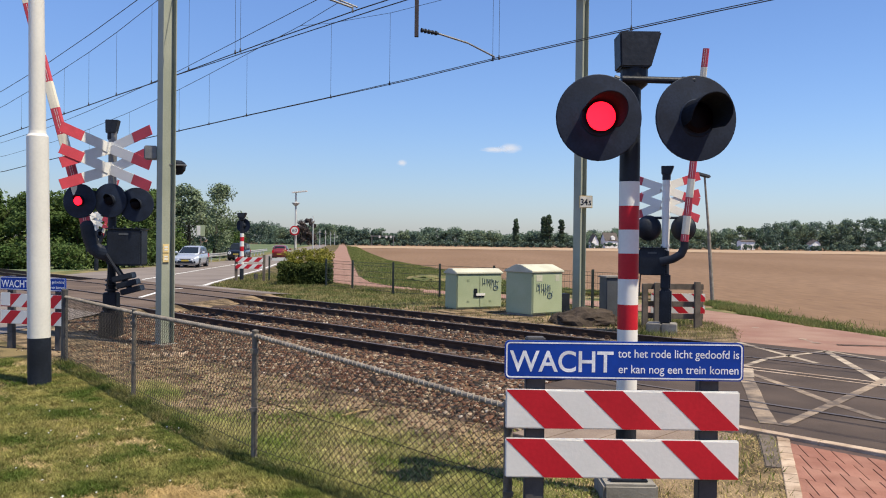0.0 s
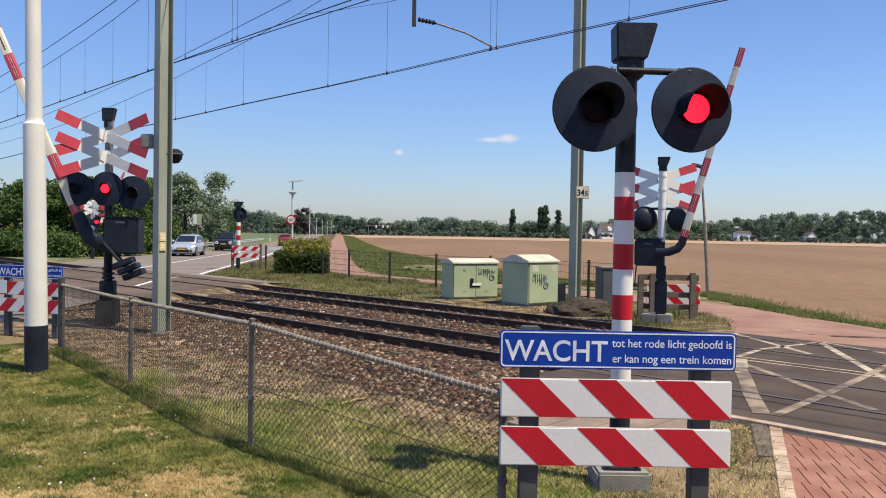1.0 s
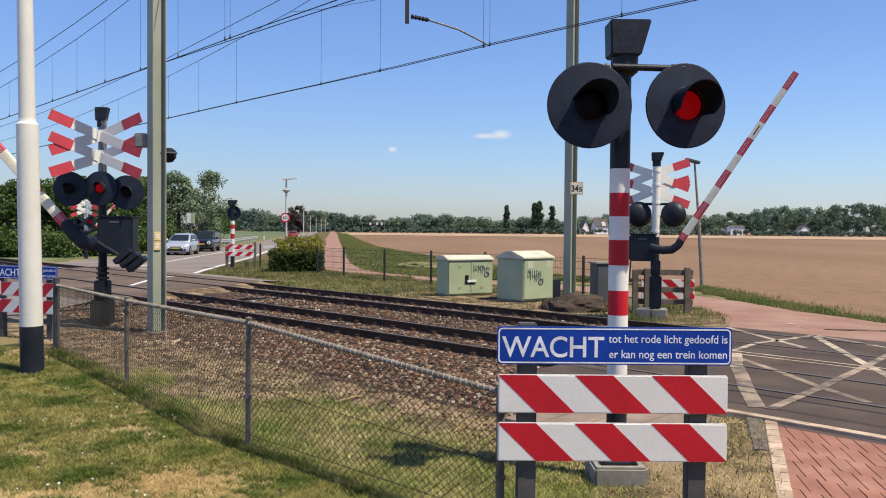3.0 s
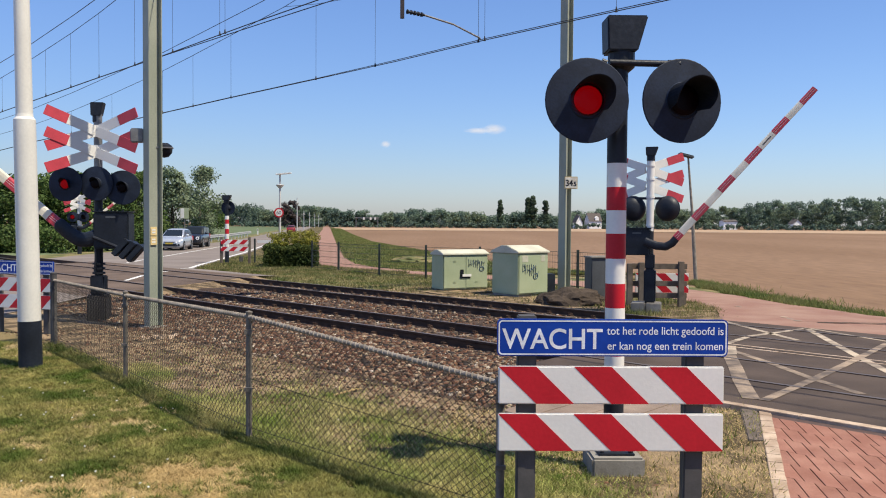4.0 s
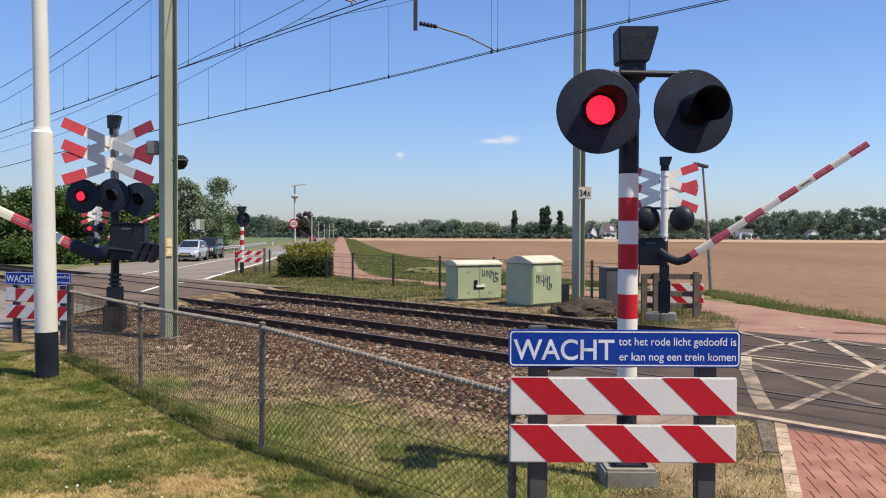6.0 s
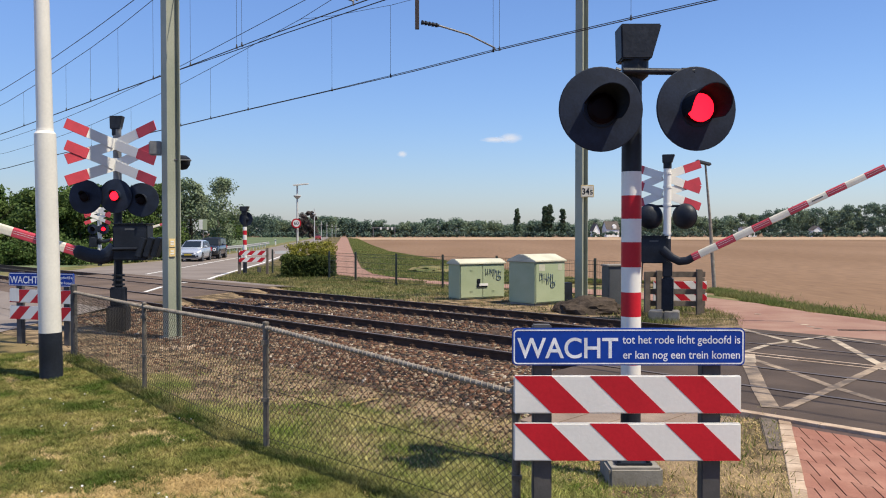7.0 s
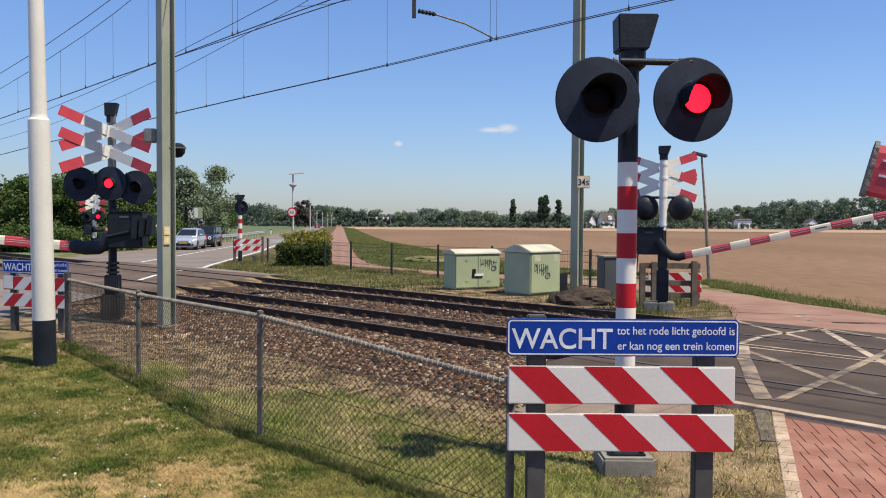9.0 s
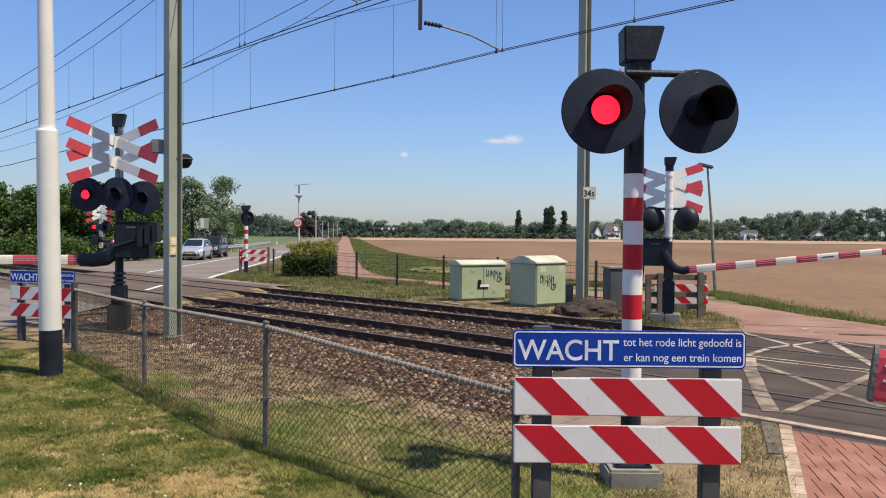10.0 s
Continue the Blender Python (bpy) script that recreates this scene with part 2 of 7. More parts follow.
    bark=material("bark", (0.0697, 0.0533, 0.0369), 0.9, scale=6, fine=40, bump=0.8),
    leaf=leaf_material("tree_leaves", (0.0533, 0.0943, 0.0246), (0.107, 0.148, 0.0451)),
    leaf_light=leaf_material("light_tree_leaves", (0.12, 0.165, 0.092), (0.205, 0.245, 0.15)),
    # distance haze is mixed into these three greens: paler and bluer than the leaves
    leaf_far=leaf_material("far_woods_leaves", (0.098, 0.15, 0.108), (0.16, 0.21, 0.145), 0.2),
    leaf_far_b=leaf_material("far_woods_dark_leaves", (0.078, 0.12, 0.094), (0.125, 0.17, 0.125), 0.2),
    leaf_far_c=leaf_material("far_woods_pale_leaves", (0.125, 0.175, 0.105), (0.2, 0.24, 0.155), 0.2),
    leaf_dark=leaf_material("dark_poplar_leaves", (0.0492, 0.0779, 0.0451), (0.082, 0.111, 0.0656)),
    leaf_purple=leaf_material("copper_beech_leaves", (0.0697, 0.0574, 0.0558), (0.0984, 0.0779, 0.0738)),
    hedge=leaf_material("hedge_leaves", (0.03, 0.049, 0.014), (0.095, 0.115, 0.03)),
    hedge_top=leaf_material("young_hedge_shoots", (0.164, 0.164, 0.0246), (0.23, 0.213, 0.041)),
    silver=material("silver_car_paint", (0.361, 0.385, 0.426), 0.3, metal=0.25, scale=2, fine=60, vary=0.03, bump=0, coat=0.6),
    darkcar=material("dark_blue_car_paint", (0.0164, 0.0205, 0.0295), 0.3, metal=0.3, scale=2, fine=60, vary=0.05, bump=0, coat=0.7),
    redcar=material("red_car_paint", (0.18, 0.0164, 0.0164), 0.3, scale=2, fine=60, vary=0.03, bump=0, coat=0.6),
    tyre=material("tyre_rubber", (0.018, 0.018, 0.018), 0.85, bump=0.1),
    carglass=material("car_glass", (0.012, 0.016, 0.018), 0.12, vary=0.02, bump=0, spec=0.35),
    rim=material("alloy_rim", (0.369, 0.369, 0.377), 0.35, metal=0.8, bump=0),
    lens_clear=material("headlamp_glass", (0.85, 0.86, 0.88), 0.15, vary=0.02, bump=0),
    plate=material("yellow_number_plate", (0.4, 0.29, 0.035), 0.5, bump=0),
    cloud=cloud_material("cloud_white"),
    brickwall=material("white_house_wall", (0.8, 0.78, 0.74), 0.8, scale=1, fine=10, bump=0.1),
    tiles=material("brown_roof_tiles", (0.0697, 0.0558, 0.0476), 0.85, scale=1, fine=8, bump=0.3),
    dim_lens=glass_material("dark_red_lens", (0.09, 0.022, 0.042), 0.42, 0.35),
    lit=glow("lit_red_lamp", (1.0, 0.0055, 0.017), 3.0),
)


# ---- mesh helpers ----
def to_mesh(bm, name, mats, smooth=False):
    me = bpy.data.meshes.new(name)
    bm.normal_update()
    bm.to_mesh(me)
    bm.free()
    for m in (mats if isinstance(mats, (list, tuple)) else [mats]):
        me.materials.append(m)
    if smooth:
        for p in me.polygons:
            p.use_smooth = True
    return me


def part(name, bm, mat, parent, label="", smooth=False):
    ob = new(name, to_mesh(bm, name, mat, smooth))
    ob.parent = parent
    if label:
        ob["label"] = label
    return ob


def thing(name, m, label, category, group="", kind=""):
    ob = new(name)
    ob.empty_display_size = 0.1
    ob.matrix_basis = m
    return tagged(ob, label, category, group, kind)


def solid(name, bm, mat, label, category="", kind="", group="", m=None, smooth=False):
    ob = new(name, to_mesh(bm, name, mat, smooth))
    if m is not None:
        ob.matrix_basis = m
    return tagged(ob, label, category, group, kind)


def box(bm, x0, x1, y0, y1, z0, z1, bevel=0.0, m=None):
    r = bmesh.ops.create_cube(bm, size=1)
    vs = r["verts"]
    mat = Matrix.Translation(((x0 + x1) / 2, (y0 + y1) / 2, (z0 + z1) / 2)) @ Matrix.Diagonal((x1 - x0, y1 - y0, z1 - z0, 1))
    bmesh.ops.transform(bm, matrix=(m @ mat) if m is not None else mat, verts=vs)
    if bevel:
        es = list({e for v in vs for e in v.link_edges})
        bmesh.ops.bevel(bm, geom=es, offset=bevel, segments=2, affect="EDGES", clamp_overlap=True)
    return bm


def rod(bm, a, b, r, r2=None, seg=12, caps=True):
    a, b = Vector(a), Vector(b)
    d = b - a
    m = Matrix.Translation((a + b) / 2) @ d.to_track_quat("Z", "Y").to_matrix().to_4x4()
    bmesh.ops.create_cone(bm, cap_ends=caps, segments=seg, radius1=r, radius2=r if r2 is None else r2, depth=d.length, matrix=m)
    return bm


def prism(bm, outline, z0, z1, m=None):
    """An upright prism over a flat outline of (x, y)."""
    lo = [bm.verts.new((x, y, z0)) for x, y in outline]
    hi = [bm.verts.new((x, y, z1)) for x, y in outline]
    n = len(outline)
    bm.faces.new(hi)
    bm.faces.new(lo[::-1])
    for i in range(n):
        bm.faces.new((lo[i], lo[(i + 1) % n], hi[(i + 1) % n], hi[i]))
    if m is not None:
        bmesh.ops.transform(bm, matrix=m, verts=lo + hi)
    bmesh.ops.recalc_face_normals(bm, faces=list({f for v in lo + hi for f in v.link_faces}))
    return bm


def lathe(bm, profile, seg=20, m=None):
    """A turned shape about z from (radius, z) pairs."""
    rings = []
    for r, z in profile:
        if r < 1e-5:
            rings.append([bm.verts.new((0, 0, z))])
        else:
            rings.append([bm.verts.new((r * math.cos(2 * math.pi * i / seg), r * math.sin(2 * math.pi * i / seg), z)) for i in range(seg)])
    for a, b in zip(rings, rings[1:]):
        for i in range(seg):
            j = (i + 1) % seg
            q = [a[i % len(a)], a[j % len(a)], b[j % len(b)], b[i % len(b)]]
            q = list(dict.fromkeys(q))
            if len(q) > 2:
                bm.faces.new(q)
    vs = [v for r in rings for v in r]
    bmesh.ops.recalc_face_normals(bm, faces=list({f for v in vs for f in v.link_faces}))
    if m is not None:
        bmesh.ops.transform(bm, matrix=m, verts=vs)
    return bm


def cable(points, r, name, mat, parent=None, label="", category="", kind=""):
    cu = bpy.data.curves.new(name, "CURVE")
    cu.dimensions, cu.bevel_depth, cu.bevel_resolution = "3D", r, 1
    sp = cu.splines.new("POLY")
    sp.points.add(len(points) - 1)
    for q, p in zip(sp.points, points):
        q.co = (*p, 1)
    tmp = bpy.data.objects.new(name, cu)
    scene.collection.objects.link(tmp)
    me = bpy.data.meshes.new_from_object(tmp.evaluated_get(bpy.context.evaluated_depsgraph_get()))
    bpy.data.objects.remove(tmp)
    me.materials.clear()
    me.materials.append(mat)
    ob = new(name, me)
    if parent:
        ob.parent = parent
    return tagged(ob, label, category, "", kind)


def words(text, size, name, mat, parent, m, extrude=0.001, width=None, label="", bold=0.0):
    """Lettering in the built-in font, as a thin mesh, stretched to a width where one is given."""
    cu = bpy.data.curves.new(name, "FONT")
    cu.body, cu.size, cu.extrude, cu.offset = text, size, extrude, bold
    tmp = bpy.data.objects.new(name, cu)
    scene.collection.objects.link(tmp)
    me = bpy.data.meshes.new_from_object(tmp.evaluated_get(bpy.context.evaluated_depsgraph_get()))
    bpy.data.objects.remove(tmp)
    xs = [v.co.x for v in me.vertices]
    k = width / (max(xs) - min(xs)) if width else 1
    me.transform(Matrix.Diagonal((k, 1, 1, 1)) @ Matrix.Translation((-min(xs), 0, 0)))
    # one mesh a letter: pieces that stand over one another belong together
    whole = bmesh.new()
    whole.from_mesh(me)
    seen, spans = set(), []
    for v in whole.verts:
        if v in seen:
            continue
        stack, piece = [v], []
        seen.add(v)
        while stack:
            a = stack.pop()
            piece.append(a)
            for e in a.link_edges:
                b = e.other_vert(a)
                if b not in seen:
                    seen.add(b)
                    stack.append(b)
        spans.append([min(q.co.x for q in piece), max(q.co.x for q in piece), piece])
    spans.sort(key=lambda q: q[0])
    letters = []
    for lo, hi, piece in spans:
        if letters and lo < letters[-1][1] - 0.3 * min(hi - lo, letters[-1][1] - letters[-1][0]) and min(hi - lo, letters[-1][1] - letters[-1][0]) < size * 0.2:
            letters[-1][1] = max(hi, letters[-1][1])
            letters[-1][2].extend(piece)
        else:
            letters.append([lo, hi, list(piece)])
    for lo, hi, piece in letters:
        bm = bmesh.new()
        twin = {v: bm.verts.new(v.co) for v in piece}
        for f in {f for v in piece for f in v.link_faces}:
            bm.faces.new([twin[v] for v in f.verts])
        ob = part("letter", bm, mat, parent, label)
        ob.matrix_basis = m
    whole.free()


# the railway's own axes: c across the tracks, s along them
RAIL_YAW = 44.5
ACROSS = Vector((math.cos(radians(RAIL_YAW)), math.sin(radians(RAIL_YAW)), 0))
ALONG = Vector((-math.sin(radians(RAIL_YAW)), math.cos(radians(RAIL_YAW)), 0))


def rp(c, s, z=0.0):
    return ACROSS * c + ALONG * s + Vector((0, 0, z))


def to_cs(x, y):
    return ACROSS.x * x + ACROSS.y * y, ALONG.x * x + ALONG.y * y


RAILM = pose(0, 0, 0, 0, 0, RAIL_YAW)      # x across, y along
ROADM = pose(-11.2, 39.0, 0, 0, 0, 7.6)        # the road on the near side of the railway: x from its right edge line
# beyond the railway the road bends a little and narrows: centre line, and the reach of its asphalt to either side
ROAD_Y = (39, 48, 56, 66, 75, 96, 120, 145, 200, 300, 400)
ROAD_X = (-15.05, -15.8, -16.5, -17.35, -18.1, -20.0, -23.0, -26.4, -33.7, -47.0, -60.3)
ROAD_RIGHT = (4.3, 4.2, 4.15, 3.7, 3.3, 2.75, 2.6, 2.6, 2.6, 2.6, 2.6)
ROAD_LEFT = (5.6, 5.4, 5.1, 3.7, 2.95, 2.65, 2.6, 2.6, 2.6, 2.6, 2.6)


def road_at(off, y):
    """A place beside the road's centre line beyond the railway."""
    return (float(np.interp(y, ROAD_Y, ROAD_X)) + off, y)


UP_FACE = pose(0, 0, 0, 90, 0, 0)


# ---- the ground and what lies on it ----
def sheet(name, outline, z, mat, label, step=0.0, rough=0.0):
    """A flat piece of the setting over an outline of (x, y)."""
    bm = bmesh.new()
    vs = [bm.verts.new((x, y, z)) for x, y in outline]
    bm.faces.new(vs)
    bmesh.ops.recalc_face_normals(bm, faces=bm.faces[:])
    if bm.faces[:][0].normal.z < 0:
        bmesh.ops.reverse_faces(bm, faces=bm.faces[:])
    return solid(name, bm, mat, label, kind="structure")


def strip_mesh(bm, left, right, zs):
    a = [bm.verts.new((x, y, z)) for (x, y), z in zip(left, zs)]
    b = [bm.verts.new((x, y, z)) for (x, y), z in zip(right, zs)]
    for i in range(len(a) - 1):
        bm.faces.new((a[i], b[i], b[i + 1], a[i + 1]))
    bmesh.ops.recalc_face_normals(bm, faces=bm.faces[:])
    for f in bm.faces[:]:
        if f.normal.z < 0:
            f.normal_flip()
    return bm


def cs_quad(c0, c1, s0, s1):
    return [tuple(rp(c, s).xy) for c, s in ((c0, s0), (c1, s0), (c1, s1), (c0, s1))]


sheet("ground", [(-3000, -3000), (3000, -3000), (3000, 3000), (-3000, 3000)], -0.03, M["soil"], "bare brown ploughed field reaching the horizon")
sheet("grass_verge_near", cs_quad(-90, 8.3, -70, 24.3), 0.0, M["lawn_soil"], "short grass verge with dry straw patches")
sheet("trackside_soil", [tuple(rp(5.2, 23.6).xy), (-6.3, 13.85), (-4.0, 10.9), (-1.7, 7.95), (0.5, 5.75), (1.4, 5.2), tuple(rp(4.6, -40).xy), tuple(rp(8.9, -40).xy), tuple(rp(8.9, 23.6).xy)], 0.006, M["dry"], "dry brown trackside soil with sparse grass")
sheet("grass_verge_far", [tuple(rp(15.6, 28.6).xy), tuple(rp(15.6, -8).xy), (16, 9.5), (12.2, 14.6), (9.95, 18.3), (9.25, 21.4), (9.05, 27), (8.7, 29.5), tuple(rp(27.2, 28.6).xy)], 0.0, M["verge"], "mown grass strip beyond the railway")
sheet("bare_verge", cs_quad(15.9, 18.6, 6.5, 19.5), 0.005, M["dry"], "trodden brown soil round the trackside cabinets")
sheet("grass_verge_path", [(-12.2, 36), (6.0, 33), (8.9, 30.2), (5.0, 40), (1.5, 55), (-3.0, 66), (-9, 90), (-31.0, 290), (-45, 395), (-58, 395), (-44, 290)], 0.004, M["lawn_soil"], "grass verge between road and cycle path")
sheet("crop_field", [road_at(-6.6, 30)] + [road_at(-4.6, y) for y in (75, 96, 120, 145, 200, 300, 395)] + [(-400, 395), (-400, 30)], -0.01, M["crop"], "green crop field beside the road")
sheet("grass_verge_road", [road_at(-2, y) for y in (39, 75, 96, 120, 145, 200, 300, 395)] + [road_at(-4.8, y) for y in (395, 300, 200, 145, 120, 96, 75)] + [road_at(-9, 39)], -0.004, M["verge"], "mown grass verge beside the road")
sheet("dry_field_edge", [(-26, 235), (420, 190), (420, 345), (-41, 345)], 0.05, M["stubble"], "pale dry strip along the far field edge")

# ballast bed: a low shaped bank with a coarse bumpy top
def ballast_bed():
    bm = bmesh.new()
    prof = [(6.9, 0.0), (7.7, 0.03), (8.6, 0.05), (9.3, 0.06), (9.65, 0.01), (9.85, 0.0), (10.1, 0.005), (10.6, 0.03), (11.05, 0.01), (11.3, 0.0), (11.6, 0.01), (12.5, 0.05), (13.4, 0.01), (13.7, 0.0), (14.4, 0.03), (15.15, 0.0), (15.7, 0.06), (16.5, 0.0)]
    ss = [-30 + 0.35 * i for i in range(200)]
    rows = []
    for s in ss:
        row = []
        for i in range(len(prof) - 1):
            for k in range(3):
                u = k / 3
                c = prof[i][0] * (1 - u) + prof[i + 1][0] * u
                z = prof[i][1] * (1 - u) + prof[i + 1][1] * u
                p = rp(c, s)
                row.append(bm.verts.new((p.x, p.y, z + 0.02 * noise.noise((p.x * 2.3, p.y * 2.3, 0)) + 0.008)))
        rows.append(row)
    for a, b in zip(rows, rows[1:]):
        for i in range(len(a) - 1):
            bm.faces.new((a[i], a[i + 1], b[i + 1], b[i]))
    return solid("ballast_bed", bm, M["ballast"], "brown rust-stained ballast bed under the tracks", kind="structure")


ballast_bed()

# roads and paths
def along_road(x, y):
    p = ROADM @ Vector((x, y, 0))
    return (p.x, p.y)


bm = bmesh.new()
ys = [-45, -26, -12]
strip_mesh(bm, [along_road(-9.2, y) for y in ys] + [road_at(-r, y) for r, y in zip(ROAD_LEFT, ROAD_Y)],
           [along_road(x, y) for x, y in zip((-2.4, -1.5, -0.2), ys)] + [road_at(r, y) for r, y in zip(ROAD_RIGHT, ROAD_Y)], [0.02] * 14)
solid("road", bm, M["road"], "grey asphalt two-lane road", kind="structure")

PATH = [(8.0, 16.6), (8.3, 19.0), (8.1, 21.0), (7.9, 23.4), (7.2, 25.8), (5.5, 28.2), (3.2, 30.7), (0.6, 33.2), (-1.8, 35.4), (-3.6, 37.8), (-4.9, 41.0), (-6.2, 48.0), (-9.5, 73.0), (-18, 140), (-32, 252), (-50.4, 395)]
WIDE = [2.0, 1.5, 1.2, 1.2, 1.2, 1.0, 0.9, 0.85, 0.95, 1.05, 1.1, 1.1, 1.15, 1.2, 1.25, 1.3]
def path_edges():
    left, right = [], []
    for i, (x, y) in enumerate(PATH):
        a, b = PATH[max(0, i - 1)], PATH[min(len(PATH) - 1, i + 1)]
        d = Vector((b[0] - a[0], b[1] - a[1])).normalized()
        w = WIDE[i]
        left.append((x - d.y * w, y + d.x * w))
        right.append((x + d.y * w, y - d.x * w))
    return left, right


bm = bmesh.new()
pl, pr = path_edges()
strip_mesh(bm, pl, pr, [0.12, 0.08, 0.05, 0.03] + [0.02] * (len(PATH) - 4))
solid("cycle_path", bm, M["redpath"], "faded red asphalt cycle path", kind="structure")

# near path of red clay pavers with a concrete edge, rising a little to the crossing
def near_edge(y, off=0.0):
    return 3.69 + 0.36 * (y - 8.8) + off


bm = bmesh.new()
cc = [-6, 0, 4.2, 5.6, 7.0, 8.4]
zz = [0.012, 0.012, 0.012, 0.04, 0.085, 0.138]
def edge_y(c):
    return (c - 0.3723) / 0.9577


strip_mesh(bm, [(near_edge(edge_y(c)), edge_y(c)) for c in cc], [tuple(rp(c, to_cs(near_edge(edge_y(c)), edge_y(c))[1] - 7.5).xy) for c in cc], zz)
paver_bed = solid("paved_path", bm, M["joint"], "red clay paver path leading onto the crossing", kind="structure")


def ground_z(c):
    """Height of the paved path at a distance across the railway."""
    return float(np.interp(c, cc, zz))


# red apron where the cycle path meets the far side of the crossing
bm = bmesh.new()
apron = [(5.98, 16.45, 0.138), (6.9, 19.5, 0.07), (7.0, 21.7, 0.045), (7.9, 24.3, 0.025), (9.1, 23.6, 0.025), (9.2, 21.5, 0.045), (9.85, 18.5, 0.07), (12.4, 14.4, 0.11), (11.9, 10.37, 0.138)]
mid = bm.verts.new((8.6, 17.6, 0.1))
ring = [bm.verts.new(p) for p in apron]
for i in range(len(ring) - 1):
    bm.faces.new((mid, ring[i + 1], ring[i]))
bm.faces.new((mid, ring[0], ring[-1]))
bmesh.ops.recalc_face_normals(bm, faces=bm.faces[:])
for f in bm.faces[:]:
    if f.normal.z < 0:
        f.normal_flip()
solid("path_apron", bm, M["redpath"], "faded red path surface beside the crossing", kind="structure")


# soil shoulders falling away beside the raised path and crossing
def shoulder(name, inner, outer, mat):
    bm = bmesh.new()
    a = [bm.verts.new(p) for p in inner]
    b = [bm.verts.new(p) for p in outer]
    for i in range(len(a) - 1):
        bm.faces.new((a[i], a[i + 1], b[i + 1], b[i]))
    bmesh.ops.recalc_face_normals(bm, faces=bm.faces[:])
    for f in bm.faces[:]:
        if f.normal.z < 0:
            f.normal_flip()
    return solid(name, bm, M[mat], "bare soil shoulder beside the raised crossing", kind="structure")


shoulder("soil_shoulder_path", [(near_edge(edge_y(c), -0.1), edge_y(c), z + 0.004) for c, z in zip(cc[2:], zz[2:])],
         [(near_edge(edge_y(c), -1.5), edge_y(c) + 0.3, 0.012) for c in cc[2:]], "dry")
shoulder("soil_shoulder_deck", [(*rp(c, 7.0 + (c - 8.5) * 0.08).xy, 0.12) for c in (8.5, 10.3, 12, 13.8, 15.7)],
         [(*rp(c, 7.5 + (c - 8.5) * 0.08).xy, 0.012) for c in (8.5, 10.3, 12, 13.8, 15.7)], "ballast")
# old concrete planks before the crossing's edge, behind the signal
slabs = thing("approach_planks", pose(0, 0, 0), "brown weathered concrete planks before the crossing edge", "slab", kind="structure")
bm = bmesh.new()
box(bm, 0.006, 0.394, 0, 1.66, -0.08, 0.0, 0.006)
plank_mesh = to_mesh(bm, "plank", material("brown_concrete_plank", (0.15, 0.105, 0.075), 0.9, second=(0.23, 0.17, 0.125), scale=2, fine=50, bump=0.3, pieces=0.15))
for k in range(5):
    ob = new("plank", plank_mesh)
    ob.parent = slabs
    u, w = ACROSS, -ALONG
    p = rp(6.7, 5.75 - k * 0.4, 0.07)
    ob.matrix_basis = Matrix(((w.x, u.x, 0, p.x), (w.y, u.y, 0, p.y), (0, 0.035, 1, p.z), (0, 0, 0, 1)))
shoulder("soil_shoulder_far", [(5.95, 16.4, 0.138), (6.86, 19.5, 0.07), (6.97, 21.7, 0.045)], [(4.6, 17.3, 0.01), (5.4, 20.2, 0.008), (5.9, 22.2, 0.008)], "dry")


# crossing decks
def deck(name, outline, label, z=0.168):
    bm = prism(bmesh.new(), outline, -0.02, z)
    return solid(name, bm, M["deck"], label, kind="structure")


def deck_strip(c0, c1):
    """One row of panels on the path crossing, between two lines parallel to the rails."""
    def left_edge(c):
        return 7.0 + (c - 8.5) * 0.08
    return [tuple(rp(c, s).xy) for c, s in ((c0, left_edge(c0)), (c0, -3.5), (c1, -3.5), (c1, left_edge(c1)))]


for i, (c0, c1) in enumerate(((8.5, 9.806), (9.918, 11.25), (11.344, 12.45), (12.5, 13.656), (13.75, 15.1), (15.194, 15.75))):
    deck("crossing_deck_%d" % (i + 1), deck_strip(c0, c1), "dark worn crossing panels between the rails")
for i, (c0, c1) in enumerate(((8.4, 9.80), (9.93, 11.22), (11.36, 13.64), (13.77, 15.09), (15.22, 16.2))):
    o = []
    for c, far in ((c0, 0), (c0, 1), (c1, 1), (c1, 0)):
        s0 = 22.0 + (c - 9.85) * 0.55
        o.append(tuple(rp(c, s0 + far * 14).xy))
    bm = prism(bmesh.new(), o, -0.02, 0.15)
    solid("road_deck_%d" % (i + 1), bm, M["asphalt"], "brown-grey road crossing panels between the rails", kind="structure")
for nm, ca, cb in (("near", 6.9, 8.4), ("far", 16.2, 17.8)):
    bm = bmesh.new()
    cs = [ca, cb]
    s0 = [22.0 + (c - 9.85) * 0.55 for c in cs]
    zr = (0.03, 0.15) if nm == "near" else (0.15, 0.03)
    strip_mesh(bm, [rp(c, s + 14).xy for c, s in zip(cs, s0)], [rp(c, s).xy for c, s in zip(cs, s0)], zr)
    solid("road_ramp_" + nm, bm, M["road"], "road surface rising to the crossing", kind="structure")


# soil banked against the road panels' edge
EDGE_C = (8.4, 10.5, 12.5, 14.5, 16.2)
shoulder("soil_shoulder_road", [(*rp(c, 21.99 + (c - 9.85) * 0.55).xy, 0.146) for c in EDGE_C], [(*rp(c, 21.1 + (c - 9.85) * 0.55).xy, 0.03) for c in EDGE_C], "dry")
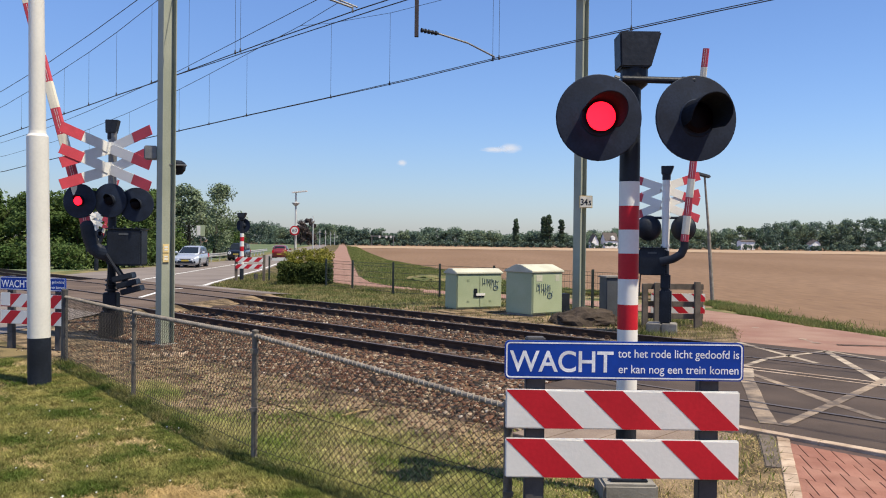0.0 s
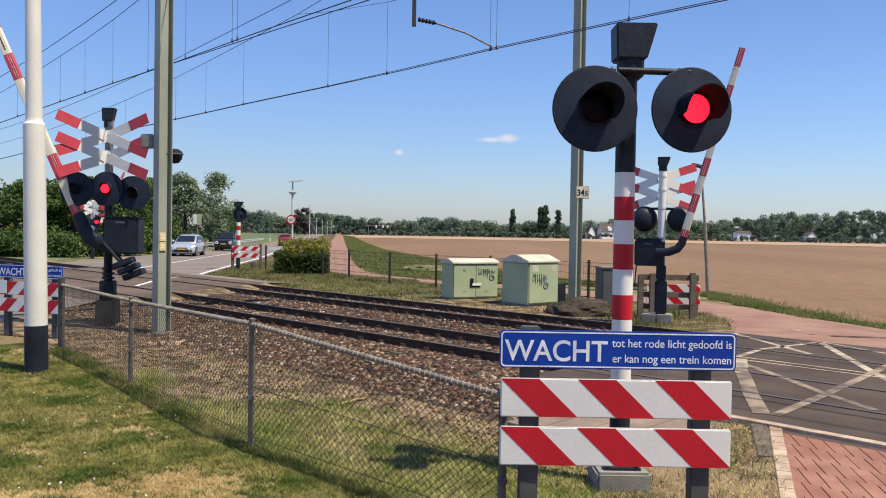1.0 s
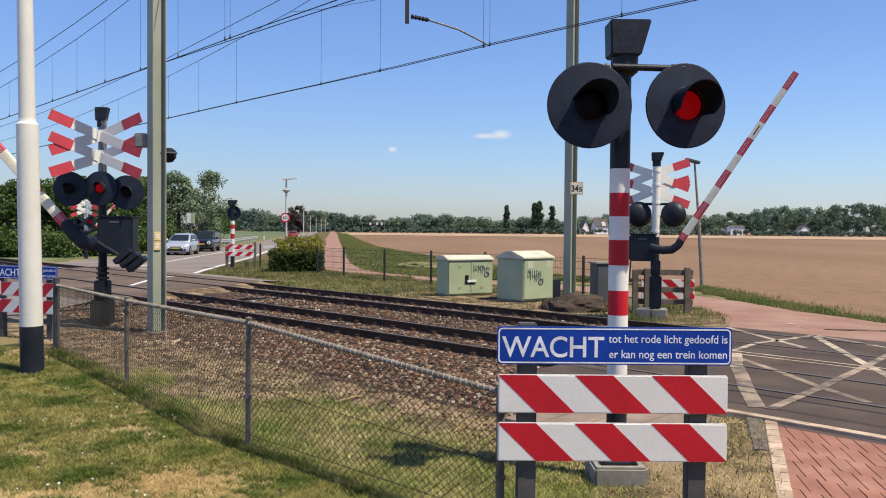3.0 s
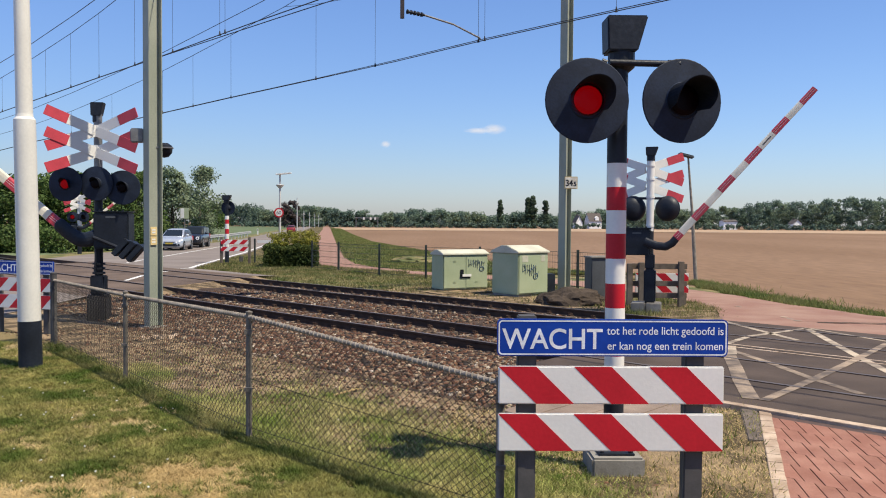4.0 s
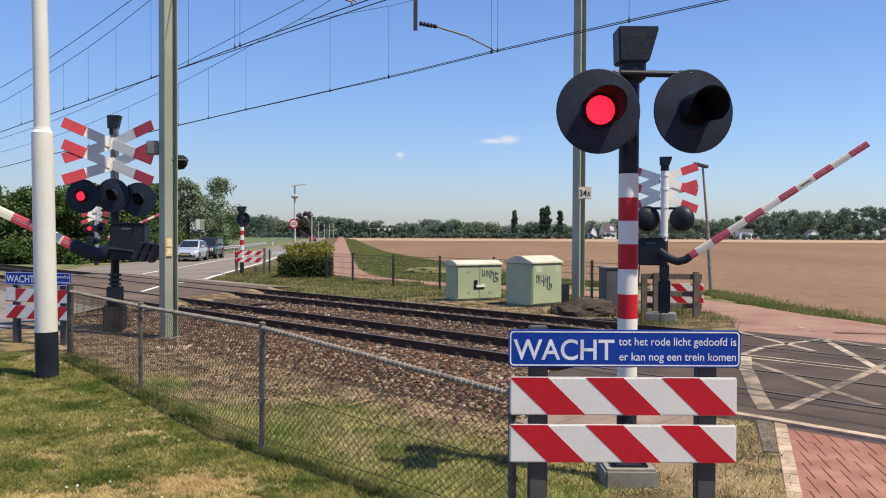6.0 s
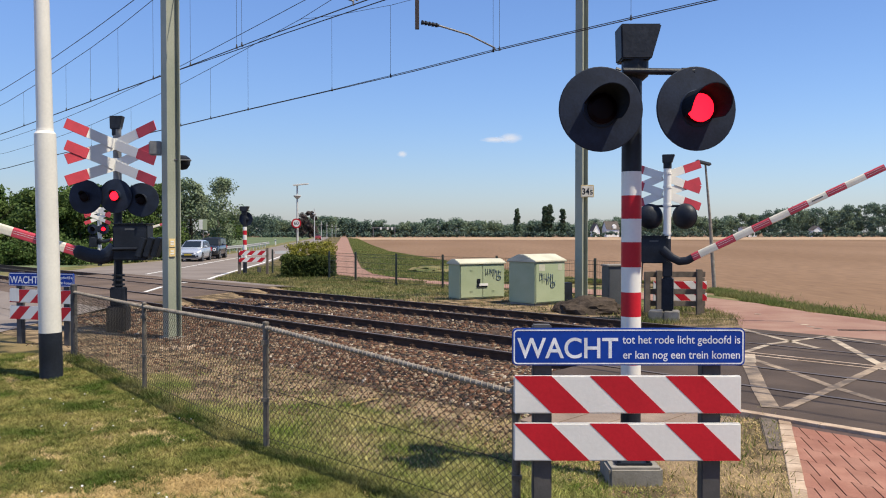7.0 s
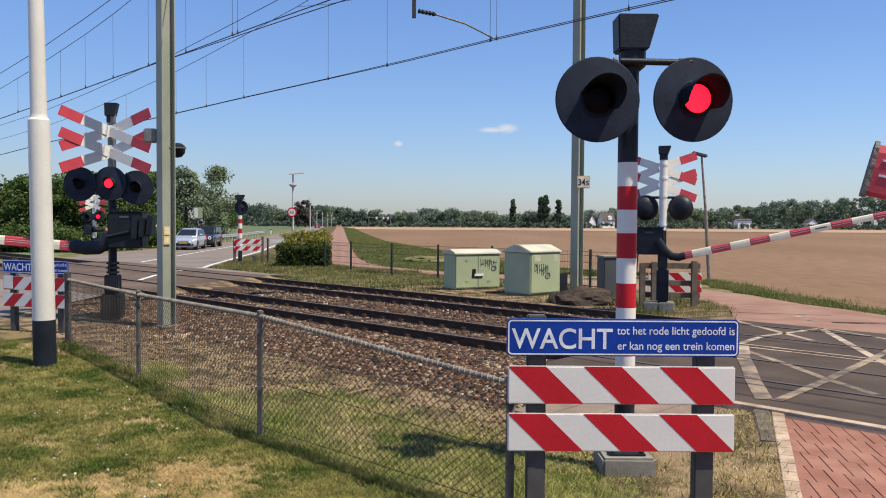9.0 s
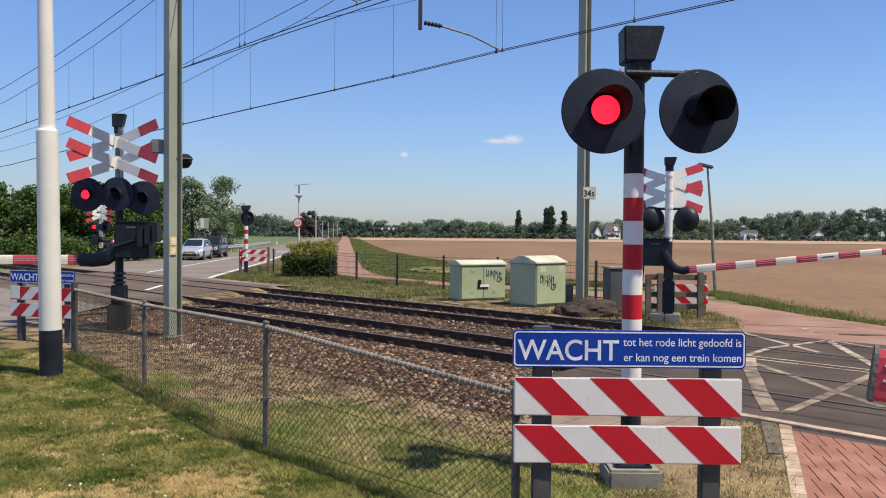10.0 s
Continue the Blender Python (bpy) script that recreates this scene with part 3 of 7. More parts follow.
# painted lines on the crossing
def painted(points, width, z=0.1725, mat="paint", name="road_marking", label="worn white painted line on the crossing"):
    bm = bmesh.new()
    for (ax, ay), (bx, by) in zip(points, points[1:]):
        d = Vector((bx - ax, by - ay)).normalized()
        nrm = Vector((-d.y, d.x)) * width / 2
        a, b = Vector((ax, ay)), Vector((bx, by))
        za, zb = z if type(z) is tuple else (z, z)
        vs = [bm.verts.new((*p, h)) for p, h in ((a - nrm, za), (b - nrm, zb), (b + nrm, zb), (a + nrm, za))]
        bm.faces.new(vs)
    bmesh.ops.recalc_face_normals(bm, faces=bm.faces[:])
    for f in bm.faces[:]:
        if f.normal.z < 0:
            f.normal_flip()
    return solid(name, bm, M[mat], label, kind="structure")


painted([(5.87, 16.3), (6.17, 13.52)], 0.12)
painted([(4.79, 13.1), (5.55, 14.03), (7.1, 15.15)], 0.11)
painted([(7.1, 15.15), (7.54, 13.78), (8.0, 12.3)], 0.09)
painted([(7.05, 15.1), (6.28, 11.74), (5.9, 9.9)], 0.13)
painted([(4.62, 12.56), (4.75, 11.31), (4.81, 10.1), (4.94, 9.22)], 0.12, mat="paint_faded")
painted([(3.66, 8.85), (4.81, 10.1), (6.12, 11.59), (7.5, 13.2)], 0.12, mat="paint_faded", z=0.1755)
painted([(4.75, 12.9), (4.45, 12.05)], 0.24, z=0.175)
painted([(4.45, 12.05), (4.12, 10.9), (3.84, 10.0), (3.55, 8.93)], 0.19, mat="paint_faded", z=0.175)
for x, y in ((7.68, 17.5), (7.66, 17.15), (7.62, 16.75), (7.7, 20.2)):
    painted([(x - 0.05, y + 0.06), (x + 0.05, y - 0.06)], 0.12, 0.127 if y < 17 else (0.115 if y < 18 else 0.075), "paint", label="small white dash painted on the path")
painted([(7.9, 16.46), (8.3, 16.36), (8.55, 16.44), (9.6, 16.2)], 0.1, 0.128, "deck", label="dark tar seam across the path")
for a, b, w, z in (((-10.0, 26.8), (-10.35, 29.4), 0.15, 0.1545), ((-10.4, 31.5), (-10.26, 32.1), 0.12, 0.1545), ((-10.4, 33.95), (-10.68, 36.25), 0.17, (0.143, 0.034))):
    painted([a, b], w, z, "road_paint", label="white edge line across the road crossing")
painted([along_road(-3.75, -38), along_road(-3.75, -14)], 0.17, 0.026, "road_paint", label="white centre line of the road")
painted([road_at(0, y) for y in ROAD_Y[:5]], 0.15, 0.026, "road_paint", label="white centre line of the road")
painted([along_road(0, -11), road_at(3.98, 39)] + [road_at(r - 0.35, y) for r, y in zip(ROAD_RIGHT[1:5], ROAD_Y[1:5])], 0.19, 0.026, "road_paint", label="solid white edge line of the road")
painted([along_road(-7.4, -27), along_road(-1.8, -27)], 0.3, 0.026, "road_paint", label="white stop line across the road")

# concrete edge along the crossing and the paved path
def kerb_run(name, pts, w, h, length, label):
    base = thing(name, pose(0, 0, 0), label, "kerb", kind="structure")
    for (ax, ay, az), (bx, by, bz) in zip(pts, pts[1:]):
        a, b = Vector((ax, ay, az)), Vector((bx, by, bz))
        n = max(1, round((b - a).length / length))
        me = None
        for i in range(n):
            p, q = a.lerp(b, i / n), a.lerp(b, (i + 1) / n)
            L = (q - p).length
            if me is None:
                bm = bmesh.new()
                box(bm, 0.0015, L - 0.0015, -w / 2, w / 2, -0.1, h, 0.004)
                me = to_mesh(bm, "kerbstone", M["kerb"])
            ob = new("kerbstone", me)
            ob.parent = base
            ang = math.atan2(q.y - p.y, q.x - p.x)
            ob.matrix_basis = Matrix.Translation(p) @ Matrix.Rotation(ang, 4, "Z") @ Matrix.Rotation(-math.asin((q.z - p.z) / L), 4, "Y")
    return base


kerb_run("crossing_kerb", [(*rp(8.43, 7.0).xy, 0.158), (*rp(8.43, -2.5).xy, 0.158)], 0.13, 0.014, 1.0, "weathered pale concrete strip along the crossing")
kerb_run("path_kerb", [(near_edge(8.7, -0.062), 8.7, 0.142), (near_edge(7.0, -0.062), 7.0, 0.085), (near_edge(5.5, -0.062), 5.5, 0.035), (near_edge(4.2, -0.062), 4.2, 0.012), (near_edge(2.0, -0.062), 2.0, 0.012)], 0.12, 0.02, 0.22, "worn pale edging stones of the paved path")
for c in (12.37, 12.62):
    kerb_run("track_divider", [(*rp(c, 6.55).xy, 0.168), (*rp(c, -2.5).xy, 0.168)], 0.075, 0.008, 1.5, "pale concrete joint strip between the two tracks")


# ---- railway ----
def rail_track(name, centre, s0, s1, gaps, label):
    base = thing(name, RAILM @ pose(centre, 0, 0), label, "railway track", "double railway track")
    for sx in (-0.725, 0.725):
        bm = bmesh.new()
        prof = [(-0.07, 0.012), (0.07, 0.012), (0.07, 0.026), (0.014, 0.046), (0.014, 0.135), (0.036, 0.146), (0.036, 0.178), (-0.036, 0.178), (-0.036, 0.146), (-0.014, 0.135), (-0.014, 0.046), (-0.07, 0.026)]
        a = [bm.verts.new((x + sx, s0, z)) for x, z in prof]
        b = [bm.verts.new((x + sx, s1, z)) for x, z in prof]
        for i in range(12):
            f = bm.faces.new((a[i], a[(i + 1) % 12], b[(i + 1) % 12], b[i]))
            f.material_index = 1 if i == 6 else 0
        bmesh.ops.recalc_face_normals(bm, faces=bm.faces[:])
        part("rail", bm, [M["rust"], M["head"]], base, "rusty steel rail with a worn head")
    bm = bmesh.new()
    box(bm, -1.25, 1.25, -0.12, 0.12, -0.1, 0.0, 0.012)
    me = to_mesh(bm, "sleeper", M["sleeper"])
    bm = bmesh.new()
    for sx in (0.0,):
        for d in (-0.13, 0.13):
            box(bm, sx + d - 0.045, sx + d + 0.045, -0.06, 0.06, 0.0, 0.03, 0.006)
            rod(bm, (sx + d, 0, 0.03), (sx + d, 0, 0.075), 0.016, seg=6)
            rod(bm, (sx + d * 0.7, -0.035, 0.05), (sx + d * 1.2, 0.035, 0.06), 0.012, seg=6)
    clip = to_mesh(bm, "rail_fastening", M["rust"])
    s = s0
    while s < s1:
        s += 0.6
        if any(g0 < s < g1 for g0, g1 in gaps):
            continue
        if -4 < s < 40:
            for mesh, x in ((me, 0.0), (clip, -0.725), (clip, 0.725)):
                ob = new(mesh.name.split(".")[0], mesh)
                ob.parent = base
                ob.location = (x, s, 0.03)
    return base


rail_track("railway_track", 10.575, -30, 250, ((-4, 7.2), (21.8, 37)), "rusty railway track near the fence on brown ballast")
rail_track("railway_track", 14.425, -30, 250, ((-4, 7.6), (24.2, 39)), "rusty railway track beyond the first on brown ballast")


# overhead line
def overhead(name, c, pts, r, label):
    return cable([rp(c, s, z) for s, z in pts], r, name, M["wire"], None, label, "overhead wire")


CONTACT_FAR = [(-20, 6.49), (7.5, 6.47), (9.3, 6.46), (12.9, 6.42), (16.0, 6.34), (19.5, 6.29), (24.2, 6.235), (29.1, 6.155), (36, 6.06), (42.4, 5.965), (50, 5.77), (120, 5.6), (260, 5.6)]
CONTACT_NEAR = [(-20, 7.1), (13.3, 6.885), (17.0, 6.8), (21.4, 6.66), (25.6, 6.58), (30.1, 6.465), (36.7, 6.3), (70, 5.8), (260, 5.7)]
CONTACT_SIDE = [(-20, 6.85), (12.8, 6.77), (16.0, 6.735), (21.4, 6.65), (25.6, 6.57), (30.1, 6.455), (36.7, 6.29), (70, 5.79), (260, 5.69)]
CARRY_FAR = [(-20, 11.4), (13.2, 9.95), (19.8, 8.9), (21.1, 8.68), (24.2, 8.3), (26.9, 7.97), (29.1, 7.72), (33.5, 7.34), (37.8, 7.03), (42.3, 6.82), (50, 6.64), (70, 6.8), (110, 8.0), (260, 8)]
CARRY_NEAR = [(-20, 11.2), (13.4, 10.4), (18, 9.65), (23.4, 8.88), (25.5, 8.57), (27.8, 8.29), (30.0, 8.08), (33, 7.8), (36.7, 7.53), (50, 6.9), (80, 6.8), (120, 7.8), (260, 8)]
STITCH_FAR = [(21.1, 8.68), (19.5, 8.47), (16.8, 8.25), (13.2, 8.15), (9.3, 8.3), (5, 8.75)]
def height_on(line, s):
    for (s0, z0), (s1, z1) in zip(line, line[1:]):
        if s <= s1:
            return z0 + (z1 - z0) * (s - s0) / (s1 - s0)
    return line[-1][1]


overhead("contact_wire", 14.4, CONTACT_FAR, 0.01064, "dark contact wire above the far track")
overhead("contact_wire", 14.37, [(s, z + 0.024 - 0.015 * (s > 18)) for s, z in CONTACT_FAR], 0.00912, "second dark contact wire above the far track")
overhead("contact_wire", 10.6, CONTACT_NEAR, 0.01216, "dark contact wire above the near track")
overhead("contact_wire", 10.6, CONTACT_SIDE, 0.01064, "second dark contact wire above the near track")
overhead("carrier_wire", 14.4, CARRY_FAR, 0.00912, "dark carrier wire sagging above the far track")
overhead("stitch_wire", 14.4, STITCH_FAR, 0.006, "thin stitch wire below the far carrier wire")
overhead("carrier_wire", 10.6, CARRY_NEAR, 0.00988, "dark carrier wire sagging above the near track")
overhead("guy_wire", 10.2, [(-20, 10.2), (15.0, 7.12), (17.6, 6.86), (20.6, 6.565), (22.3, 6.46), (26.7, 6.17), (30.4, 5.98), (35.3, 5.87), (60, 5.6), (260, 5.4)], 0.0076, "dark guy wire beside the near contact wire")
overhead("feeder_wire", 7.5, [(-20, 10.6), (12, 7.7), (17.5, 7.09), (19.6, 6.865), (22.3, 6.62), (25.9, 6.385), (45, 5.4), (260, 5.2)], 0.00836, "dark feeder wire above the fence side")
STITCHED = [(-20, 11.4), *STITCH_FAR[::-1][:-1], *[p for p in CARRY_FAR if p[0] > 21]]
for c, low, high, places in ((14.4, CONTACT_FAR, STITCHED, (9.3, 12.9, 13.1, 16.85, 19.5, 24.2, 26.75, 29.05, 33.5, 37.8)), (10.6, CONTACT_NEAR, CARRY_NEAR, (18.1, 18.35, 20.8, 23.1, 25.6, 27.85, 30.1, 34.7))):
    for s in places:
        cable([rp(c, s, height_on(low, s)), rp(c, s, height_on(high, s))], 0.0045, "dropper_wire", M["wire"], None, "thin dropper between carrier and contact wire", "dropper wire")
        bm = bmesh.new()
        p = rp(c, s, height_on(low, s))
        rod(bm, p - Vector((0, 0, 0.02)), p + Vector((0, 0, 0.09)), 0.03, 0.012, 6)
        solid("wire_clamp", bm, M["wire"], "dark dropper clamp gripping the contact wire", "clamp", group="wire clamps")


def h_mast(x, y, yaw, w, d, h, t, label):
    base = thing("catenary_mast", pose(x, y, 0, 0, 0, yaw), label, "mast", "masts of the overhead line")
    bm = bmesh.new()
    box(bm, -t / 2, t / 2, -w / 2, w / 2, 0, h)
    part("web", bm, M["mast"], base)
    for sy in (-1, 1):
        bm = bmesh.new()
        box(bm, -d / 2, d / 2, sy * w / 2 - t / 2, sy * w / 2 + t / 2, 0, h, 0.004)
        part("flange", bm, M["mast"], base)
    bm = bmesh.new()
    box(bm, -w * 0.9, w * 0.9, -d * 0.9, d * 0.9, -0.3, 0.06, 0.03)
    part("foot", bm, M["concrete"], base, "grey concrete foot")
    return base


mast_a = h_mast(-5.425, 15.95, 134.5, 0.255, 0.245, 9.6, 0.02, "sage green steel mast beside the wire fence")
mast_b = h_mast(4.15, 25.2, 134.5, 0.28, 0.27, 9.6, 0.022, "sage green steel mast behind the tracks")
bm = bmesh.new()
pa, pb = Vector((-5.425, 15.95, 9.5)), Vector((4.15, 25.2, 9.5))
box(bm, -0.1, (pb - pa).length + 0.1, -0.13, 0.13, 0.03, 0.3, 0.01)
beam = solid("portal_beam", bm, M["mast"], "sage green steel beam spanning both masts", "beam", m=Matrix.Translation(pa + Vector((0, 0, 0.1))) @ Matrix.Rotation(math.atan2(pb.y - pa.y, pb.x - pa.x), 4, "Z"))

arm_a = thing("steady_arm", Matrix.Translation(rp(12.5, 13.7, 0)), "brown drop post with a grey steady arm holding the contact wire", "steady arm")
bm = bmesh.new()
prism(bm, [(-0.045, -0.05), (0.045, -0.05), (0.045, 0.05), (-0.045, 0.05)], 6.72, 9.75)
part("drop_post", bm, material("red_brown_drop_post", (0.035, 0.024, 0.025), 0.7), arm_a, "red-brown steel drop post")
q0 = rp(12.5, 13.7, 0)
bm = bmesh.new()
a0 = rp(12.55, 13.6, 6.86) - q0
a1 = rp(12.95, 13.45, 6.83) - q0
a2 = rp(13.7, 13.25, 6.72) - q0
a3 = rp(14.4, 13.05, 6.49) - q0
rod(bm, a1, a2, 0.022)
rod(bm, a2, a3, 0.02)
rod(bm, a3, a3 - Vector((0, 0, 0.05)), 0.02)
part("arm_tube", bm, M["galvanised"], arm_a, "grey steady tube")
bm = bmesh.new()
for k in range(5):
    u = a0.lerp(a1, k / 5)
    rod(bm, u, a0.lerp(a1, (k + 0.55) / 5), 0.055, 0.045)
rod(bm, a0, a1, 0.03)
part("insulator", bm, M["black"], arm_a, "dark ribbed insulator")
arm_b = thing("steady_arm", Matrix.Translation(rp(10.6, 13.6, 0)), "grey steady arm holding the near contact wire", "steady arm")
bm = bmesh.new()
rod(bm, (0, 0, 6.96), rp(-1.9, 1.2, 7.6), 0.022)
rod(bm, (0.1, 0.05, 6.98), rp(-1.9, 1.2, 7.75), 0.018)
rod(bm, (0, 0, 6.86), (0, 0, 7.0), 0.02)
part("arm_tube", bm, M["galvanised"], arm_b)
bm = bmesh.new()
rod(bm, rp(-1.9, 1.2, 7.62), rp(-3.2, 1.7, 8.1), 0.03)
part("bracket", bm, M["galvanised"], arm_b)


# ---- the wire fence ----
FENCE = [(-6.35, 13.75, 1.1), (-4.05, 10.8, 1.12), (-1.76, 7.82, 1.19), (0.47, 5.62, 0.99)]
def wire_fence():
    base = thing("wire_fence", pose(0, 0, 0), "grey diamond-mesh wire fence with steel posts", "fence")
    for x, y, h in FENCE:
        bm = bmesh.new()
        first = h == FENCE[0][2]
        thick = 0.052 if first else 0.03
        rod(bm, (0, 0, -0.1), (0, 0, h + (0.12 if first else 0.04)), thick)
        lathe(bm, [(thick + 0.003, h + (0.1 if first else 0.035)), (thick + 0.003, h + (0.125 if first else 0.05)), (0.0, h + (0.14 if first else 0.06))], 12)
        box(bm, -0.035, 0.035, -0.05, -0.02, h * 0.86, h * 0.9)
        box(bm, -0.035, 0.035, -0.05, -0.02, h * 0.4, h * 0.43)
        ob = part("post", bm, M["plank_post" if first else "post_grey"], base, "thick dark end post" if first else "weathered grey fence post")
        ob.location = (x, y, 0)
    for (x0, y0, h0), (x1, y1, h1) in zip(FENCE, FENCE[1:]):
        a, b = Vector((x0, y0, 0)), Vector((x1, y1, 0))
        L = (b - a).length
        u = (b - a) / L
        # a top rail wound round with wire
        bm = bmesh.new()
        rod(bm, a + Vector((0, 0, h0)), b + Vector((0, 0, h1)), 0.019, seg=10)
        part("top_rail", bm, M["tie"], base)
        pts = []
        turns = int(L / 0.055)
        side = Vector((-u.y, u.x, 0))
        for i in range(turns * 6):
            w = i / (turns * 6)
            p = a.lerp(b, w) + Vector((0, 0, h0 + (h1 - h0) * w))
            ang = 2 * math.pi * i / 6
            pts.append(p + side * 0.022 * math.cos(ang) + Vector((0, 0, 0.022 * math.sin(ang))))
        cable(pts, 0.0055, "tie_wire", M["tie"], base)
        cable([a + Vector((0, 0, 0.12)), b + Vector((0, 0, 0.12))], 0.003, "strand", M["mesh_wire"], base)
        cable([a + Vector((0, 0, h0 * 0.5)), b + Vector((0, 0, h1 * 0.5))], 0.003, "strand", M["mesh_wire"], base)
        # zigzag wires, each hooked into the next
        verts, faces = [], []
        cell, r = 0.074, 0.0027
        nx, nz = int(L / cell), 2 * int(max(h0, h1) / 0.074)
        def wirept(ix, iz, flip):
            w = ((ix + 0.5 * (iz % 2)) if not flip else (ix + 1 - 0.5 * (iz % 2))) * cell / L
            w = min(1, w)
            h = (h0 + (h1 - h0) * w)
            bulge = 0.012 * math.sin(w * 9) + (0.008 if (iz % 2) else -0.002)
            return a.lerp(b, w) + side * bulge + Vector((0, 0, 0.02 + (h - 0.03) * iz / nz))
        for ix in range(nx):
            for iz in range(nz):
                for flip in (0, 1):
                    p, q = wirept(ix, iz, flip), wirept(ix + (0 if not flip else 0), iz + 1, flip)
                    d = (q - p).normalized()
                    s1 = d.cross(side).normalized() * r
                    s2 = side * r
                    k = len(verts)
                    for e in (p, q):
                        verts += [e + s1, e - s1 * 0.5 + s2 * 0.87, e - s1 * 0.5 - s2 * 0.87]
                    for j in range(3):
                        faces.append((k + j, k + (j + 1) % 3, k + 3 + (j + 1) % 3, k + 3 + j))
        me = bpy.data.meshes.new("mesh_panel")
        me.from_pydata([tuple(v) for v in verts], [], faces)
        me.materials.append(M["mesh_wire"])
        ob = new("mesh_panel", me)
        ob.parent = base
        tagged(ob, "diamond-mesh wire panel", kind="stuff")
    return base


wire_fence()


# ---- warning boards ----
def striped_plank(parent, x0, z0, w, h, y, lean=1):
    """A white plank with red stripes at 45 degrees on its face."""
    bm = bmesh.new()
    box(bm, x0, x0 + w, y, y + 0.028, z0, z0 + h, 0.008)
    pk = part("plank", bm, M["white"], parent, "white plank with slanting red stripes")
    for k in range(-1, 3):
        t0 = k * 0.5
        quad = [(t0, h), (t0 + 0.25, h), (t0 + 0.25 + h, 0), (t0 + h, 0)]
        if lean < 0:
            quad = [(w - x, z) for x, z in quad]
        # clip to the plank
        def clip(poly, inside, cut):
            out = []
            for i, p in enumerate(poly):
                q = poly[(i + 1) % len(poly)]
                if inside(p):
                    out.append(p)
                if inside(p) != inside(q):
                    out.append(cut(p, q))
            return out
        e = 0.004
        quad = clip(quad, lambda p: p[0] >= e, lambda p, q: (e, p[1] + (q[1] - p[1]) * (e - p[0]) / (q[0] - p[0])))
        if quad:
            quad = clip(quad, lambda p: p[0] <= w - e, lambda p, q: (w - e, p[1] + (q[1] - p[1]) * (w - e - p[0]) / (q[0] - p[0])))
        if len(quad) < 3:
            continue
        bm = bmesh.new()
        vs = [bm.verts.new((x0 + x, y - 0.0015, z0 + 0.003 + z * (h - 0.006) / h)) for x, z in quad]
        f = bm.faces.new(vs)
        bmesh.ops.recalc_face_normals(bm, faces=[f])
        if f.normal.y > 0:
            f.normal_flip()
        r = bmesh.ops.extrude_face_region(bm, geom=[f])
        bmesh.ops.translate(bm, verts=[v for v in r["geom"] if isinstance(v, bmesh.types.BMVert)], vec=(0, 0.0035, 0))
        bmesh.ops.recalc_face_normals(bm, faces=bm.faces[:])
        part("stripe", bm, M["red"], pk, "red slanting stripe")
    return pk


def round_rect(w, h, r, n=5):
    pts = []
    for cx, cy, a0 in ((w - r, r, -90), (w - r, h - r, 0), (r, h - r, 90), (r, r, 180)):
        for i in range(n):
            a = radians(a0 + 90 * i / (n - 1))
            pts.append((cx + r * math.cos(a), cy + r * math.sin(a)))
    return pts


def warning_board(m, lean, label, zs=(0.59, 0.905, 1.225), sticker=False):
    base = thing("warning_board", m, label, "warning sign", "warning boards at the crossing")
    for x in (0.13, 1.25):
        bm = bmesh.new()
        box(bm, x, x + 0.125, 0.032, 0.13, -0.2, zs[2] + (0.262 if x < 1 else 0.2), 0.008)
        part("post", bm, M["plank_post"], base, "dark grey recycled plastic post")
    if sticker:
        bm = bmesh.new()
        box(bm, 0.03, 0.24, -0.006, -0.002, zs[1] + 0.02, zs[1] + 0.27, 0.002)
        part("white_plate", bm, M["white"], base, "small blank white plate")
    striped_plank(base, 0, zs[0], 1.5, 0.252, 0, lean)
    striped_plank(base, 0, zs[1], 1.5, 0.252, 0, lean)
    bm = bmesh.new()
    FLAT = pose(0, 0, 0, 90, 0, 0)
    prism(bm, [(x, y) for x, y in round_rect(1.53, 0.245, 0.03)], -0.022, 0.0, Matrix.Translation((-0.01, 0.0, zs[2])) @ FLAT)
    board = part("sign_board", bm, M["blue"], base, "blue board with white border and lettering")
    # border line
    bm = bmesh.new()
    for inset, flip in ((0.008, 0),):
        o = [(x + inset, y + inset) for x, y in round_rect(1.53 - 2 * inset, 0.245 - 2 * inset, 0.026)]
        i2 = [(x + inset + 0.009, y + inset + 0.009) for x, y in round_rect(1.53 - 2 * inset - 0.018, 0.245 - 2 * inset - 0.018, 0.019)]
        vo = [bm.verts.new((x, y, 0.0015)) for x, y in o]
        vi = [bm.verts.new((x, y, 0.0015)) for x, y in i2]
        for k in range(len(vo)):
            j = (k + 1) % len(vo)
            bm.faces.new((vo[k], vo[j], vi[j], vi[k]))
    bmesh.ops.transform(bm, matrix=Matrix.Translation((-0.01, 0.0, zs[2])) @ FLAT, verts=bm.verts[:])
    part("border", bm, M["letters"], board, "white border line")
    T = lambda x, z: Matrix.Translation((x, -0.0006, zs[2] + z)) @ FLAT
    words("WACHT", 0.19, "lettering", M["letters"], board, T(0.022, 0.05), 0.0004, 0.665, bold=0.0022)
    words("tot het rode licht gedoofd is", 0.075, "lettering", M["letters"], board, T(0.715, 0.145), 0.0004, 0.775, bold=0.0004)
    words("er kan nog een trein komen", 0.075, "lettering", M["letters"], board, T(0.72, 0.045), 0.0004, 0.768, bold=0.0004)
    return base


warning_board(pose(0.43, 5.35, 0, 0, 0, 0), 1, "blue waiting sign above two red-white striped planks on posts")
warning_board(pose(-8.34, 15.4, -0.12, 0, 0, -18), -1, "blue waiting sign with striped planks beside the road", sticker=True)


